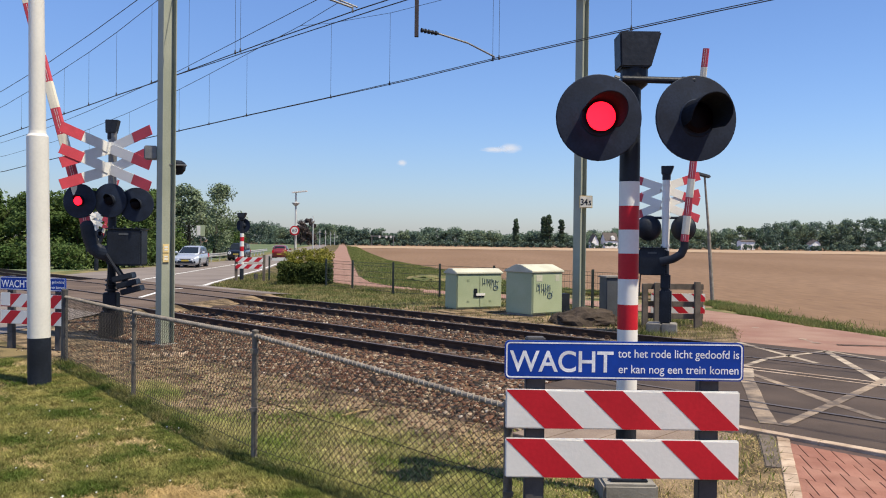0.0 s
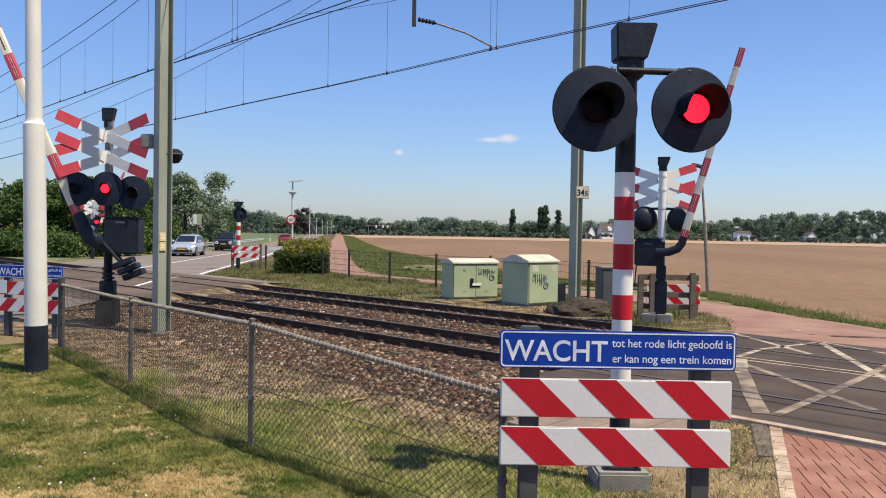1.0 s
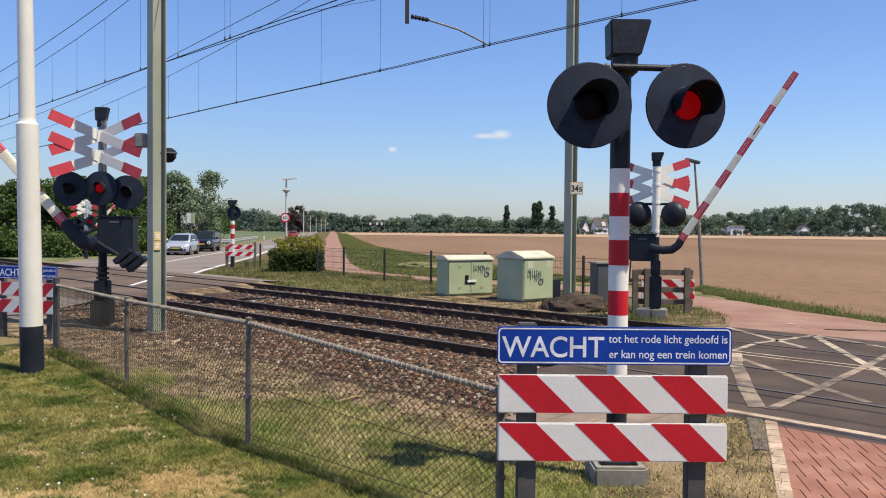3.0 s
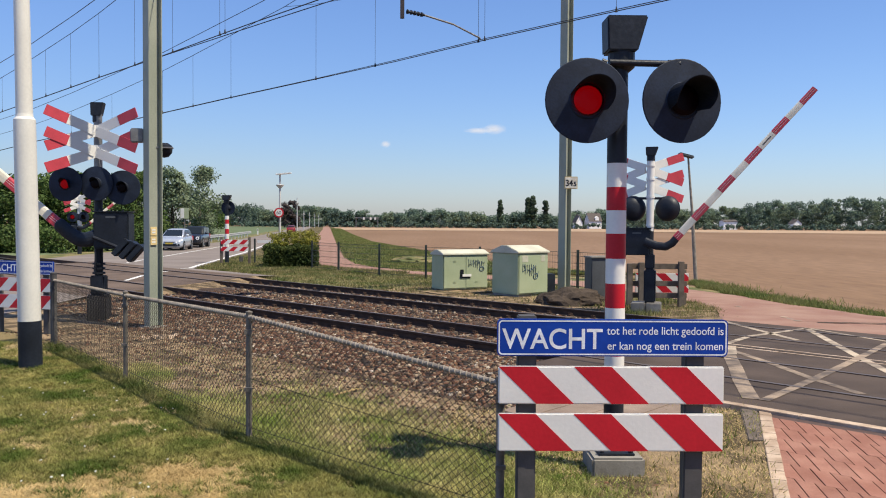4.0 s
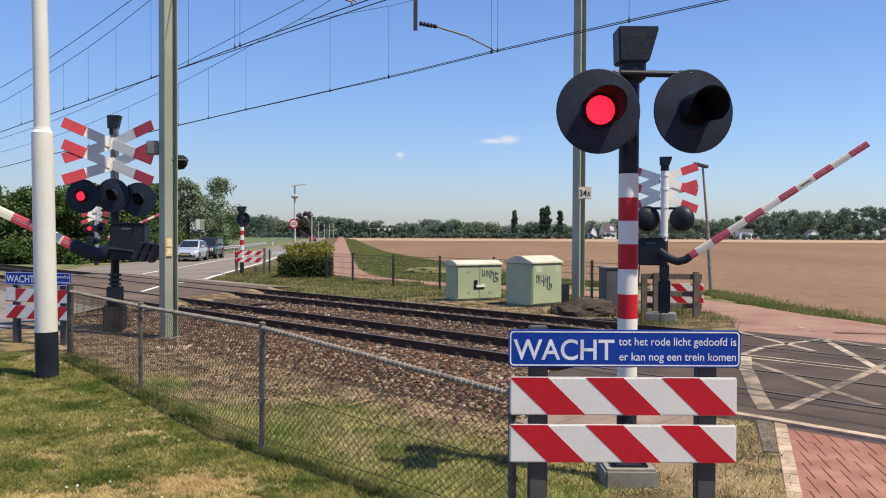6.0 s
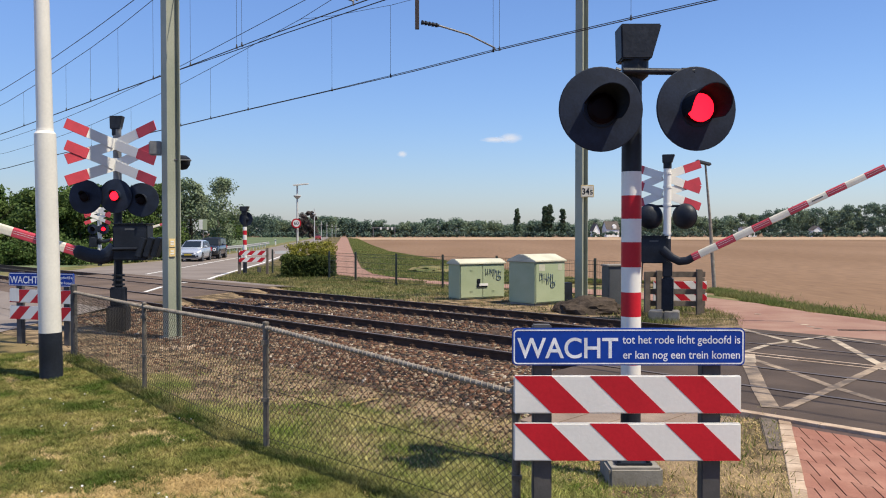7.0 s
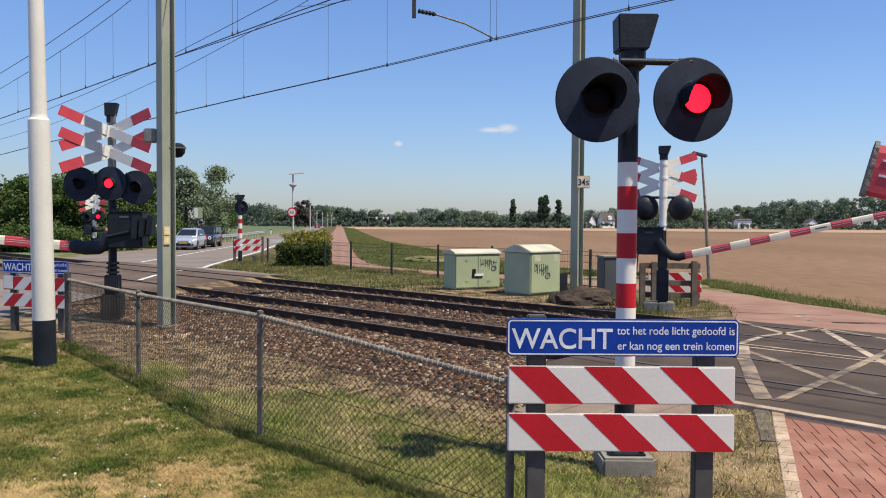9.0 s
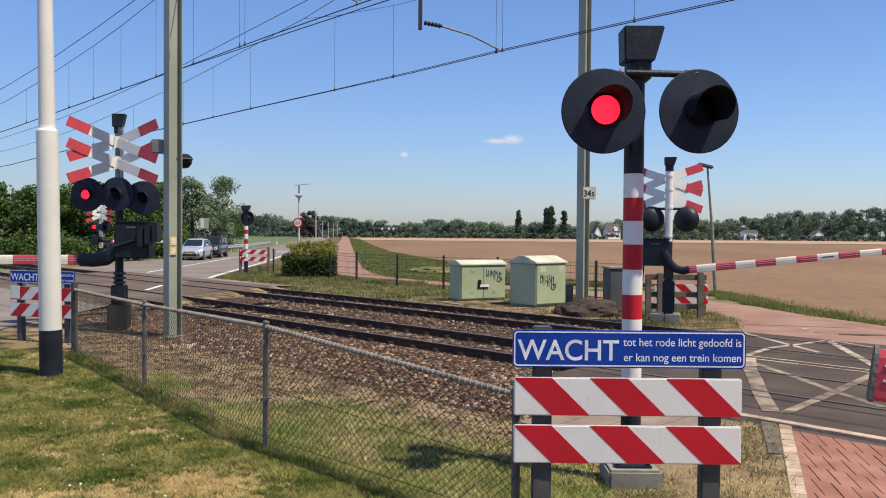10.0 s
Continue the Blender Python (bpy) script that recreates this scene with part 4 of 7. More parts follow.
# ---- crossing signals ----
LEFT_ON = ((-0.1, 0.05), (0.55, 0.75), (1.15, 1.45), (1.85, 2.05), (2.45, 2.75), (3.15, 3.4), (3.85, 4.05), (4.45, 4.75), (5.15, 5.45), (5.8, 6.1), (6.45, 6.75), (7.08, 7.35), (7.75, 8.05), (8.45, 8.75), (9.05, 9.35), (9.75, 10.1))
FLASHING = []      # (lamp, whether it belongs to the left phase, its three places along the axis)


def lamp_head(parent, m, disc, lens, hood, name="lamp_head", flash=None, hooded=True, span=200, dome=False):
    """A dull black disc with a hooded red lens; the lamp behind the lens slides out and in as it flashes. Faces -y."""
    FACE = pose(0, 0, 0, 90, 0, 0)
    bm = bmesh.new()
    lathe(bm, [(0, 0.028), (disc * 0.6, 0.028), (disc - 0.006, 0.0), (disc, 0.006), (disc, 0.016), (disc - 0.006, 0.02), (lens * 1.25, 0.036), (lens * 1.18, 0.05), (lens * 1.18, 0.036), (0, 0.036)][::-1], 40, pose(0, 0.036, 0) @ FACE)
    head = part(name, bm, M["dull"], parent, "dull black round lamp screen", smooth=False)
    head.matrix_basis = m
    bm = bmesh.new()
    lathe(bm, [(lens * 1.1, 0.03), (lens * 1.15, -0.06), (lens * 0.9, -0.13), (0, -0.14)], 20, pose(0, 0.03, 0) @ FACE)
    part("housing", bm, M["black"], head, "black lamp housing")
    bm = bmesh.new()
    lathe(bm, [(lens * 1.0, -0.004), (lens * 1.0, 0.002), (lens * 0.7, 0.012), (0, 0.016)], 24, pose(0, -0.022, 0) @ FACE)
    part("lens", bm, M["dim_lens"], head, "dark red glass lens")
    if dome:
        bm = bmesh.new()
        lathe(bm, [(disc * 0.98, 0.0), (disc * 0.9, -0.07), (disc * 0.68, -0.13), (disc * 0.35, -0.165), (0, -0.175)], 28, pose(0, 0.05, 0) @ FACE)
        part("back_shell", bm, M["black"], head, "smooth black rounded back", smooth=True)
    if hooded:
        bm = bmesh.new()
        n = 20
        rows = []
        for i in range(n + 1):
            a = radians(-35 + span * i / n)
            reach = hood * (0.12 + 0.88 * max(0.0, math.sin(math.pi * (i + 1.5) / (n + 1.5))) ** (0.7 if span < 210 else 0.32))
            row = []
            for r, y in ((lens * 1.1, 0.0), (lens * 1.22, -reach), (lens * 1.22 + 0.006, -reach), (lens * 1.1 + 0.006, 0.0)):
                row.append(bm.verts.new((r * math.cos(a), y, r * math.sin(a))))
            rows.append(row)
        for p, q in zip(rows, rows[1:]):
            for k in range(4):
                bm.faces.new((p[k], p[(k + 1) % 4], q[(k + 1) % 4], q[k]))
        bm.faces.new(rows[0])
        bm.faces.new(rows[-1][::-1])
        bmesh.ops.recalc_face_normals(bm, faces=bm.faces[:])
        part("hood", bm, M["hood"], head, "black lamp hood")
    if flash is not None:
        bm = bmesh.new()
        lathe(bm, [(lens * 0.93, 0.0), (lens * 0.93, 0.003), (lens * 0.6, 0.007), (0, 0.009)], 24, FACE)
        lamp = part("lamp", bm, M["lit"], head, "glowing red lamp")
        FLASHING.append((lamp, flash))
    return head


def cross_arms(parent, z1, z2, half, width, fold, tilt, y, turn=0):
    """Two St Andrew's crosses one above the other: white boards with red ends, folded at the post."""
    for z in (z1, z2):
        for up in (1, -1):
            for side in (1, -1):
                m = pose(0, y - (0.0 if up > 0 else 0.02), z) @ Matrix.Rotation(radians(turn - side * fold), 4, "Z") @ Matrix.Rotation(radians(-up * tilt), 4, "Y")
                x0, x1 = (0.02, half) if side > 0 else (-half, -0.02)
                bm = bmesh.new()
                box(bm, x0, x1, -0.006, 0.006, -width / 2, width / 2, 0.003, m)
                arm = part("cross_arm", bm, M["white"], parent, "white folded board of a warning cross")
                bm = bmesh.new()
                e0, e1 = (half * 0.56, half * 1.002) if side > 0 else (-half * 1.002, -half * 0.56)
                box(bm, e0, e1, -0.009, 0.009, -width / 2 - 0.002, width / 2 + 0.002, 0.002, m)
                part("red_end", bm, M["pale_red"], arm, "red end of the cross")


def barrier_arm(parent, start, short, section, count, offset, thick=0.12, tip_cap=False, tall=0.088, deep=1.0):
    """The arm along +x from its pivot, with a black elbow; a short red piece, then white and red sections to the tip."""
    bm = bmesh.new()
    pts = [Vector((-0.02, 0, 0.02)), Vector((0.08, 0, -offset * 0.55)), Vector((0.2, 0, -offset * 0.9)), Vector((start * 0.72, 0, -offset * 1.03)), Vector((start + 0.06, 0, -offset))]
    for k, (a, b) in enumerate(zip(pts, pts[1:])):
        rod(bm, a, b, thick * (1.0 - 0.03 * k), thick * (0.97 - 0.03 * k), 14)
        bmesh.ops.create_uvsphere(bm, u_segments=12, v_segments=8, radius=thick * (0.97 - 0.03 * k), matrix=Matrix.Translation(b))
    bmesh.ops.scale(bm, vec=(1, 0.5, 1), verts=bm.verts[:])
    arm = part("barrier_arm", bm, M["black"], parent, "black elbow and red-white barrier arm")
    edges = [start, start + short] + [start + short + section * (k + 1) for k in range(count)]
    length = edges[-1]
    for i, (x0, x1) in enumerate(zip(edges, edges[1:])):
        bm = bmesh.new()
        h = tall - 0.2 * tall * i / count
        sec = [(y * deep, z * h) for y, z in ((0.03, -1), (0.042, -0.85), (0.043, 0.1), (0.035, 0.7), (0.018, 1), (-0.018, 1), (-0.035, 0.7), (-0.043, 0.1), (-0.042, -0.85), (-0.03, -1))]
        n = len(sec)
        a = [bm.verts.new((x0, y, z - offset)) for y, z in sec]
        b = [bm.verts.new((x1 - 0.001, y, z - offset)) for y, z in sec]
        for k in range(n):
            bm.faces.new((a[k], b[k], b[(k + 1) % n], a[(k + 1) % n]))
        bm.faces.new(a)
        bm.faces.new(b[::-1])
        bmesh.ops.recalc_face_normals(bm, faces=bm.faces[:])
        red = i % 2 == 0
        band = part("arm_section", bm, M["pale_red" if red else "arm_white"], arm, "red section" if red else "white section")
        if red:
            bm = bmesh.new()
            for dz in (-0.012, 0.03):
                for sy in (-1, 1):
                    box(bm, x0 + 0.02, x1 - 0.02, sy * 0.043 * deep - 0.002, sy * 0.043 * deep + 0.002, dz - offset - 0.003, dz - offset + 0.003)
            part("reflector_line", bm, M["white"], band, "thin pale reflector line")
        elif i == count - 3:
            bm = bmesh.new()
            for sy in (-1, 1):
                box(bm, x0 + 0.09, x1 - 0.09, sy * 0.043 * deep - 0.0015, sy * 0.043 * deep + 0.0015, -0.014 - offset, 0.014 - offset)
            part("writing_bar", bm, M["greybox"], band, "dark line of small print")
    if tip_cap:
        bm = bmesh.new()
        o = [(y * deep, z * tall * 0.86) for y, z in ((0.03, -1), (0.044, -0.9), (0.044, 0.1), (0.034, 0.8), (0.014, 1.05), (-0.014, 1.05), (-0.034, 0.8), (-0.044, 0.1), (-0.044, -0.9), (-0.03, -1))]
        prism(bm, o, length - 0.004, length + 0.008, Matrix(((0, 0, 1, 0), (1, 0, 0, 0), (0, 1, 0, -offset), (0, 0, 0, 1))))
        part("end_cap", bm, M["post_grey"], arm, "dull grey end cap")
    return arm


def motor_box(parent, x0, x1, y0, y1, z0, z1):
    bm = bmesh.new()
    box(bm, x0, x1, y0, y1, z0, z1, 0.03)
    b = part("motor_box", bm, M["black"], parent, "black barrier motor housing")
    bm = bmesh.new()
    box(bm, x0 - 0.02, x1 + 0.02, y0 - 0.02, y1 + 0.02, z1, z1 + 0.025, 0.008)
    for k in range(3):
        x = x0 + (x1 - x0) * (k + 0.5) / 3
        rod(bm, (x, y0 + 0.05, z1 + 0.02), (x, y0 + 0.05, z1 + 0.06), 0.02, seg=8)
    part("cover", bm, M["black"], b)
    bm = bmesh.new()
    box(bm, (x0 + x1) / 2 - 0.1, (x0 + x1) / 2 + 0.1, y0 - 0.008, y0, z1 - 0.12, z1 - 0.08)
    part("plate", bm, M["greybox"], b, "small grey type plate")
    bm = bmesh.new()
    rod(bm, (x0 + 0.05, y0 + 0.04, z0), (x0 + 0.02, y0 + 0.02, z0 - 0.5), 0.018, seg=6)
    part("cable", bm, M["black"], b)
    return b


def post_bands(parent, x, y, r, bands, seg=24):
    for z0, z1, mat in bands:
        bm = bmesh.new()
        rod(bm, (x, y, z0), (x, y, z1), r, seg=seg)
        part("post_section", bm, M[mat], parent, {"black": "black post section", "white": "white band", "red": "red band"}.get(mat, ""), smooth=False)


def lantern(parent, x, y, z, w, h, m=None):
    """The dark bell housing on top of a signal post, flaring to one side."""
    bm = bmesh.new()
    o = [(-0.47 * w, 0), (0.28 * w, 0), (0.53 * w, h), (-0.5 * w, h)]
    prism(bm, o, -w * 0.38, w * 0.38, Matrix.Translation((x, y, z)) @ pose(0, 0, 0, 90, 0, 0))
    bmesh.ops.bevel(bm, geom=bm.edges[:], offset=0.012, segments=2, affect="EDGES")
    rod(bm, (x - 0.02, y, z - 0.12), (x - 0.02, y, z + 0.02), w * 0.34, seg=16)
    rod(bm, (x - 0.02, y, z - 0.16), (x - 0.02, y, z - 0.12), w * 0.2, w * 0.34, seg=16)
    return part("bell_housing", bm, M["black"], parent, "dark bell housing")


# the tall signal behind the near board
near_sig = thing("crossing_signal", pose(1.54, 6.85, 0), "black crossing signal with two red lamps on a banded post", "crossing signal", "crossing signals")
bands = [(0.15, 0.78, "black"), (0.78, 0.99, "white"), (0.99, 1.19, "red"), (1.19, 1.395, "white"), (1.395, 1.60, "red"), (1.60, 1.81, "white"), (1.81, 2.02, "red"), (2.02, 2.215, "white"), (2.215, 2.41, "red"), (2.41, 2.61, "white"), (2.61, 3.46, "black")]
post_bands(near_sig, 0, 0, 0.083, bands, 72)
bm = bmesh.new()
box(bm, -0.22, 0.22, -0.22, 0.22, -0.2, 0.17, 0.02)
part("foot_block", bm, M["concrete"], near_sig, "weathered concrete foot block")
bm = bmesh.new()
box(bm, -0.15, 0.15, -0.15, 0.15, 0.17, 0.19, 0.004)
for sx in (-1, 1):
    for sy in (-1, 1):
        rod(bm, (sx * 0.12, sy * 0.12, 0.19), (sx * 0.12, sy * 0.12, 0.24), 0.02, seg=8)
part("base_plate", bm, M["black"], near_sig, "black base plate with bolts")
lantern(near_sig, 0.045, 0, 3.53, 0.33, 0.29)
bm = bmesh.new()
rod(bm, (-0.1, -0.12, 3.43), (0.42, -0.13, 3.42), 0.028, seg=14)
rod(bm, (0.38, -0.13, 3.42), (0.48, -0.13, 3.42), 0.034, seg=14)
rod(bm, (0.46, -0.13, 3.44), (0.46, -0.13, 3.1), 0.024, seg=12)
rod(bm, (-0.12, -0.1, 3.425), (-0.16, -0.1, 3.44), 0.03, seg=10)
part("cross_bar", bm, M["black"], near_sig, "black lamp bracket")
bm = bmesh.new()
rod(bm, (-0.05, 0.0, 3.1), (-0.3, -0.17, 3.1), 0.024, seg=12)
part("lamp_arm", bm, M["black"], near_sig)
lamp_head(near_sig, pose(-0.30, -0.25, 3.10, 0, 0, 3), 0.345, 0.124, 0.33, flash=True)
lamp_head(near_sig, pose(0.50, -0.17, 3.115, 0, 0, 9), 0.345, 0.124, 0.32, flash=False, span=246)

# the signal with its barrier beside the road
left_sig = thing("barrier_signal", pose(-7.02, 17.28, 0, 0, 0, 4), "black road barrier signal with crosses and three lamps", "crossing signal", "crossing signals")
post_bands(left_sig, 0, 0, 0.085, [(0.35, 2.55, "black"), (2.55, 4.35, "galvanised")], 20)
bm = bmesh.new()
box(bm, -0.2, 0.2, -0.2, 0.2, -0.1, 0.55, 0.03)
box(bm, -0.14, 0.14, -0.14, 0.14, 0.55, 0.95, 0.02)
for k in range(3):
    rod(bm, (0, 0, 0.98 + k * 0.1), (0, 0, 1.02 + k * 0.1), 0.13, seg=16)
part("foot", bm, M["black"], left_sig, "black cast foot")
lantern(left_sig, 0.0, 0, 4.3, 0.26, 0.28)
cross_arms(left_sig, 3.97, 3.53, 1.05, 0.21, 28.5, 20.5, -0.11, 7.5)
for z in (3.98, 3.56):
    bm = bmesh.new()
    box(bm, -0.1, 0.1, -0.135, -0.125, z - 0.12, z + 0.12, 0.003)
    for sx in (-0.05, 0.05):
        for dz in (-0.06, 0.06):
            rod(bm, (sx, -0.15, z + dz), (sx, -0.135, z + dz), 0.022, seg=8)
    part("clamp", bm, M["white"], left_sig, "white bolted clamp plate")
for x, z, flash, rz in ((-0.62, 2.86, True, -8), (0.0, 2.88, False, -8), (0.54, 2.80, None, 0)):
    lamp_head(left_sig, pose(x, -0.16, z, 0, 0, rz), 0.36, 0.10, 0.16, flash=flash)
bm = bmesh.new()
box(bm, -0.72, 0.66, -0.09, -0.03, 2.78, 3.08, 0.02)
part("lamp_bar", bm, M["black"], left_sig)
motor_box(left_sig, -0.06, 0.66, -0.18, 0.28, 1.52, 2.28)
left_arm = barrier_arm(left_sig, 0.62, 0.35, 0.56, 10, 0.27, 0.16, tall=0.105)
for dy in (-0.05, 0.1):
    bm = bmesh.new()
    rod(bm, (0, dy, 0), (-0.85, dy, 0.28), 0.035, seg=8)
    part("counter_lever", bm, M["black"], left_arm, "black counterweight lever")
for j in range(3):
    bm = bmesh.new()
    box(bm, -0.62 - j * 0.15, -0.5 - j * 0.15, -0.14, 0.19, 0.0 + j * 0.05, 0.42 + j * 0.05, 0.015)
    part("counterweight", bm, M["black"], left_arm, "black counterweight block")

# the signal with its barrier beyond the tracks
far_sig = thing("barrier_signal", pose(5.05, 19.1, 0, 0, 0, -18), "cycle path barrier signal on a white post beyond the tracks", "crossing signal", "crossing signals")
post_bands(far_sig, 0.1, 0.0, 0.088, [(0.25, 1.95, "black"), (1.95, 3.66, "white")], 20)
for z in (2.05, 2.72, 3.14, 3.46):
    bm = bmesh.new()
    rod(bm, (0.1, 0, z), (0.1, 0, z + 0.05), 0.1, seg=20)
    part("collar", bm, M["white"], far_sig)
bm = bmesh.new()
box(bm, -0.3, 0.03, -0.28, 0.28, -0.2, 0.27, 0.02)
box(bm, 0.04, 0.38, -0.28, 0.28, -0.2, 0.27, 0.02)
part("foot_block", bm, M["concrete"], far_sig, "pale concrete foot blocks")
bm = bmesh.new()
box(bm, -0.02, 0.25, -0.13, 0.13, 0.27, 1.05, 0.03)
box(bm, 0.0, 0.22, -0.11, 0.11, 1.05, 1.42, 0.03)
part("casing", bm, M["black"], far_sig, "black post casing")
lantern(far_sig, 0.12, 0, 3.72, 0.28, 0.2)
cross_arms(far_sig, 3.42, 3.02, 1.0, 0.19, -30, 18, 0.12)
for x, rz in ((-0.3, 200), (0.5, 160)):
    lamp_head(far_sig, pose(x, 0.12, 2.48, 0, 0, rz), 0.3, 0.1, 0.2, dome=True)
bm = bmesh.new()
rod(bm, (-0.35, 0.06, 2.72), (0.55, 0.06, 2.72), 0.03)
part("lamp_bar", bm, M["black"], far_sig)
motor_box(far_sig, -0.5, 0.12, -0.15, 0.35, 1.38, 2.0)
far_arm = barrier_arm(far_sig, 0.5, 0.17, 0.423, 10, 0.459, 0.098)

# the barrier whose arm comes down beside the camera
near_bar = thing("barrier", pose(5.045, 1.06, 0, 0, 0, 162), "cycle path barrier with a red-white arm coming down", "barrier")
post_bands(near_bar, 0, 0.15, 0.085, [(0.0, 1.9, "black")], 20)
motor_box(near_bar, -0.35, 0.2, 0.1, 0.5, 1.0, 1.6)
near_arm = barrier_arm(near_bar, 0.55, 0.17, 0.4095, 8, 0.7, tip_cap=True, tall=0.09, deep=0.5)

# the small signals across the railway
far_lamp = thing("crossing_signal", pose(-10.17, 40.76, 0, 0, 0, 0), "small crossing signal with one dark disc on a banded post", "crossing signal", "crossing signals")
post_bands(far_lamp, 0, 0, 0.1, [(0, 0.75, "black"), (0.75, 1.0, "white"), (1.0, 1.25, "red"), (1.25, 1.5, "white"), (1.5, 1.75, "red"), (1.75, 2.0, "white"), (2.0, 2.22, "red"), (2.22, 2.4, "white"), (2.4, 3.1, "black")], 14)
lamp_head(far_lamp, pose(0.05, 0.1, 2.8, 0, 0, 170), 0.36, 0.12, 0.2)
lantern(far_lamp, 0, 0, 3.18, 0.42, 0.25)


# ---- posts and fixtures beside the fence ----
def light_pole():
    base = thing("light_pole", pose(-5.72, 11.66, 0, 0, -0.9, 0), "cream-white steel light pole with a black foot on grass", "light pole")
    bm = bmesh.new()
    lathe(bm, [(0.0, 0.67), (0.152, 0.67), (0.146, 3.46), (0.146, 3.52), (0.118, 3.56), (0.112, 3.6), (0.085, 9.0), (0.0, 9.0)], 110)
    part("shaft", bm, M["cream"], base, "cream-white stepped shaft", smooth=False)
    bm = bmesh.new()
    lathe(bm, [(0, -0.1), (0.156, -0.1), (0.155, 0.67), (0, 0.672)], 110)
    part("foot", bm, M["black"], base, "black painted foot")
    return base


light_pole()


def mast_fixtures():
    bm = bmesh.new()
    box(bm, -0.14, 0.1, -0.1, 0.1, -0.13, 0.14, 0.02)
    solid("loudspeaker_box", bm, M["galvanised"], "grey box clamped to the green mast", "box", m=pose(-5.72, 16.0, 3.76, 0, 0, 12))
    bell = thing("warning_bell", pose(-5.32, 16.3, 3.53, 0, 0, 12), "dark warning bell clamped to the green mast", "bell")
    bm = bmesh.new()
    lathe(bm, [(0, -0.17), (0.09, -0.15), (0.15, -0.07), (0.16, 0.0), (0.15, 0.07), (0.08, 0.12), (0, 0.13)], 20)
    part("dome", bm, M["black"], bell)
    bm = bmesh.new()
    box(bm, -0.15, 0.19, -0.3, -0.12, 0.0, 0.025)
    part("bracket", bm, M["galvanised"], bell, "pale bracket")
    for z in (1.905, 1.72):
        p = thing("mast_plate", pose(-5.41, 15.935, z, 0, 0, 44.5), "small yellow number plate on the green mast", "plate", "mast plates")
        bm = bmesh.new()
        box(bm, -0.07, 0.06, -0.012, -0.002, -0.085, 0.085, 0.004)
        part("panel", bm, M["label_y"], p)
        for k in range(2):
            bm = bmesh.new()
            box(bm, -0.04, 0.03, -0.0145, -0.0115, 0.01 - k * 0.05, 0.04 - k * 0.05)
            part("writing_bar", bm, M["white"], p)
    p = thing("mast_plate", pose(4.29, 24.97, 3.37, 0, 0, -3), "pale kilometre plate with black figures on the far mast", "plate", "mast plates")
    bm = bmesh.new()
    box(bm, -0.2, 0.2, -0.01, 0.01, -0.19, 0.19, 0.02)
    part("panel", bm, M["label_y"], p)
    bm = bmesh.new()
    box(bm, -0.175, 0.175, -0.014, -0.009, -0.165, 0.165, 0.015)
    part("face", bm, M["label_w"], p)
    words("34", 0.27, "lettering", M["black"], p, Matrix.Translation((-0.16, -0.015, -0.1)) @ UP_FACE, 0.001, 0.22, bold=0.007)
    words("5", 0.19, "lettering", M["black"], p, Matrix.Translation((0.075, -0.015, -0.1)) @ UP_FACE, 0.001, 0.09, bold=0.006)


mast_fixtures()


# ---- relay cabinets ----
def scribble(parent, y, x0, z0, w, h, seed):
    """An unreadable spray-painted tag: slanting zigzags and loops."""
    rnd = random.Random(seed)
    for k in range(7):
        x = x0 + w * k / 7
        drop = -0.35 * h * k / 7
        top, low = z0 + h * rnd.uniform(0.75, 1.0) + drop, z0 + h * rnd.uniform(-0.1, 0.2) + drop
        pts = [(x, y, top), (x + w * rnd.uniform(-0.03, 0.05), y, low)]
        for j in range(3):
            pts.append((x + w * rnd.uniform(0.02, 0.2), y, low + (top - low) * rnd.uniform(0.2, 1.0)))
        cable(pts, 0.011, "paint_stroke", M["ink"], parent)
    loop = []
    for i in range(15):
        a = 2 * math.pi * i / 12
        loop.append((x0 + w * 0.86 + w * 0.16 * math.cos(a), y, z0 - 0.12 * h + h * (0.3 - 0.012 * i) * math.sin(a) - 0.1 * h))
    cable(loop, 0.012, "paint_stroke", M["ink"], parent)


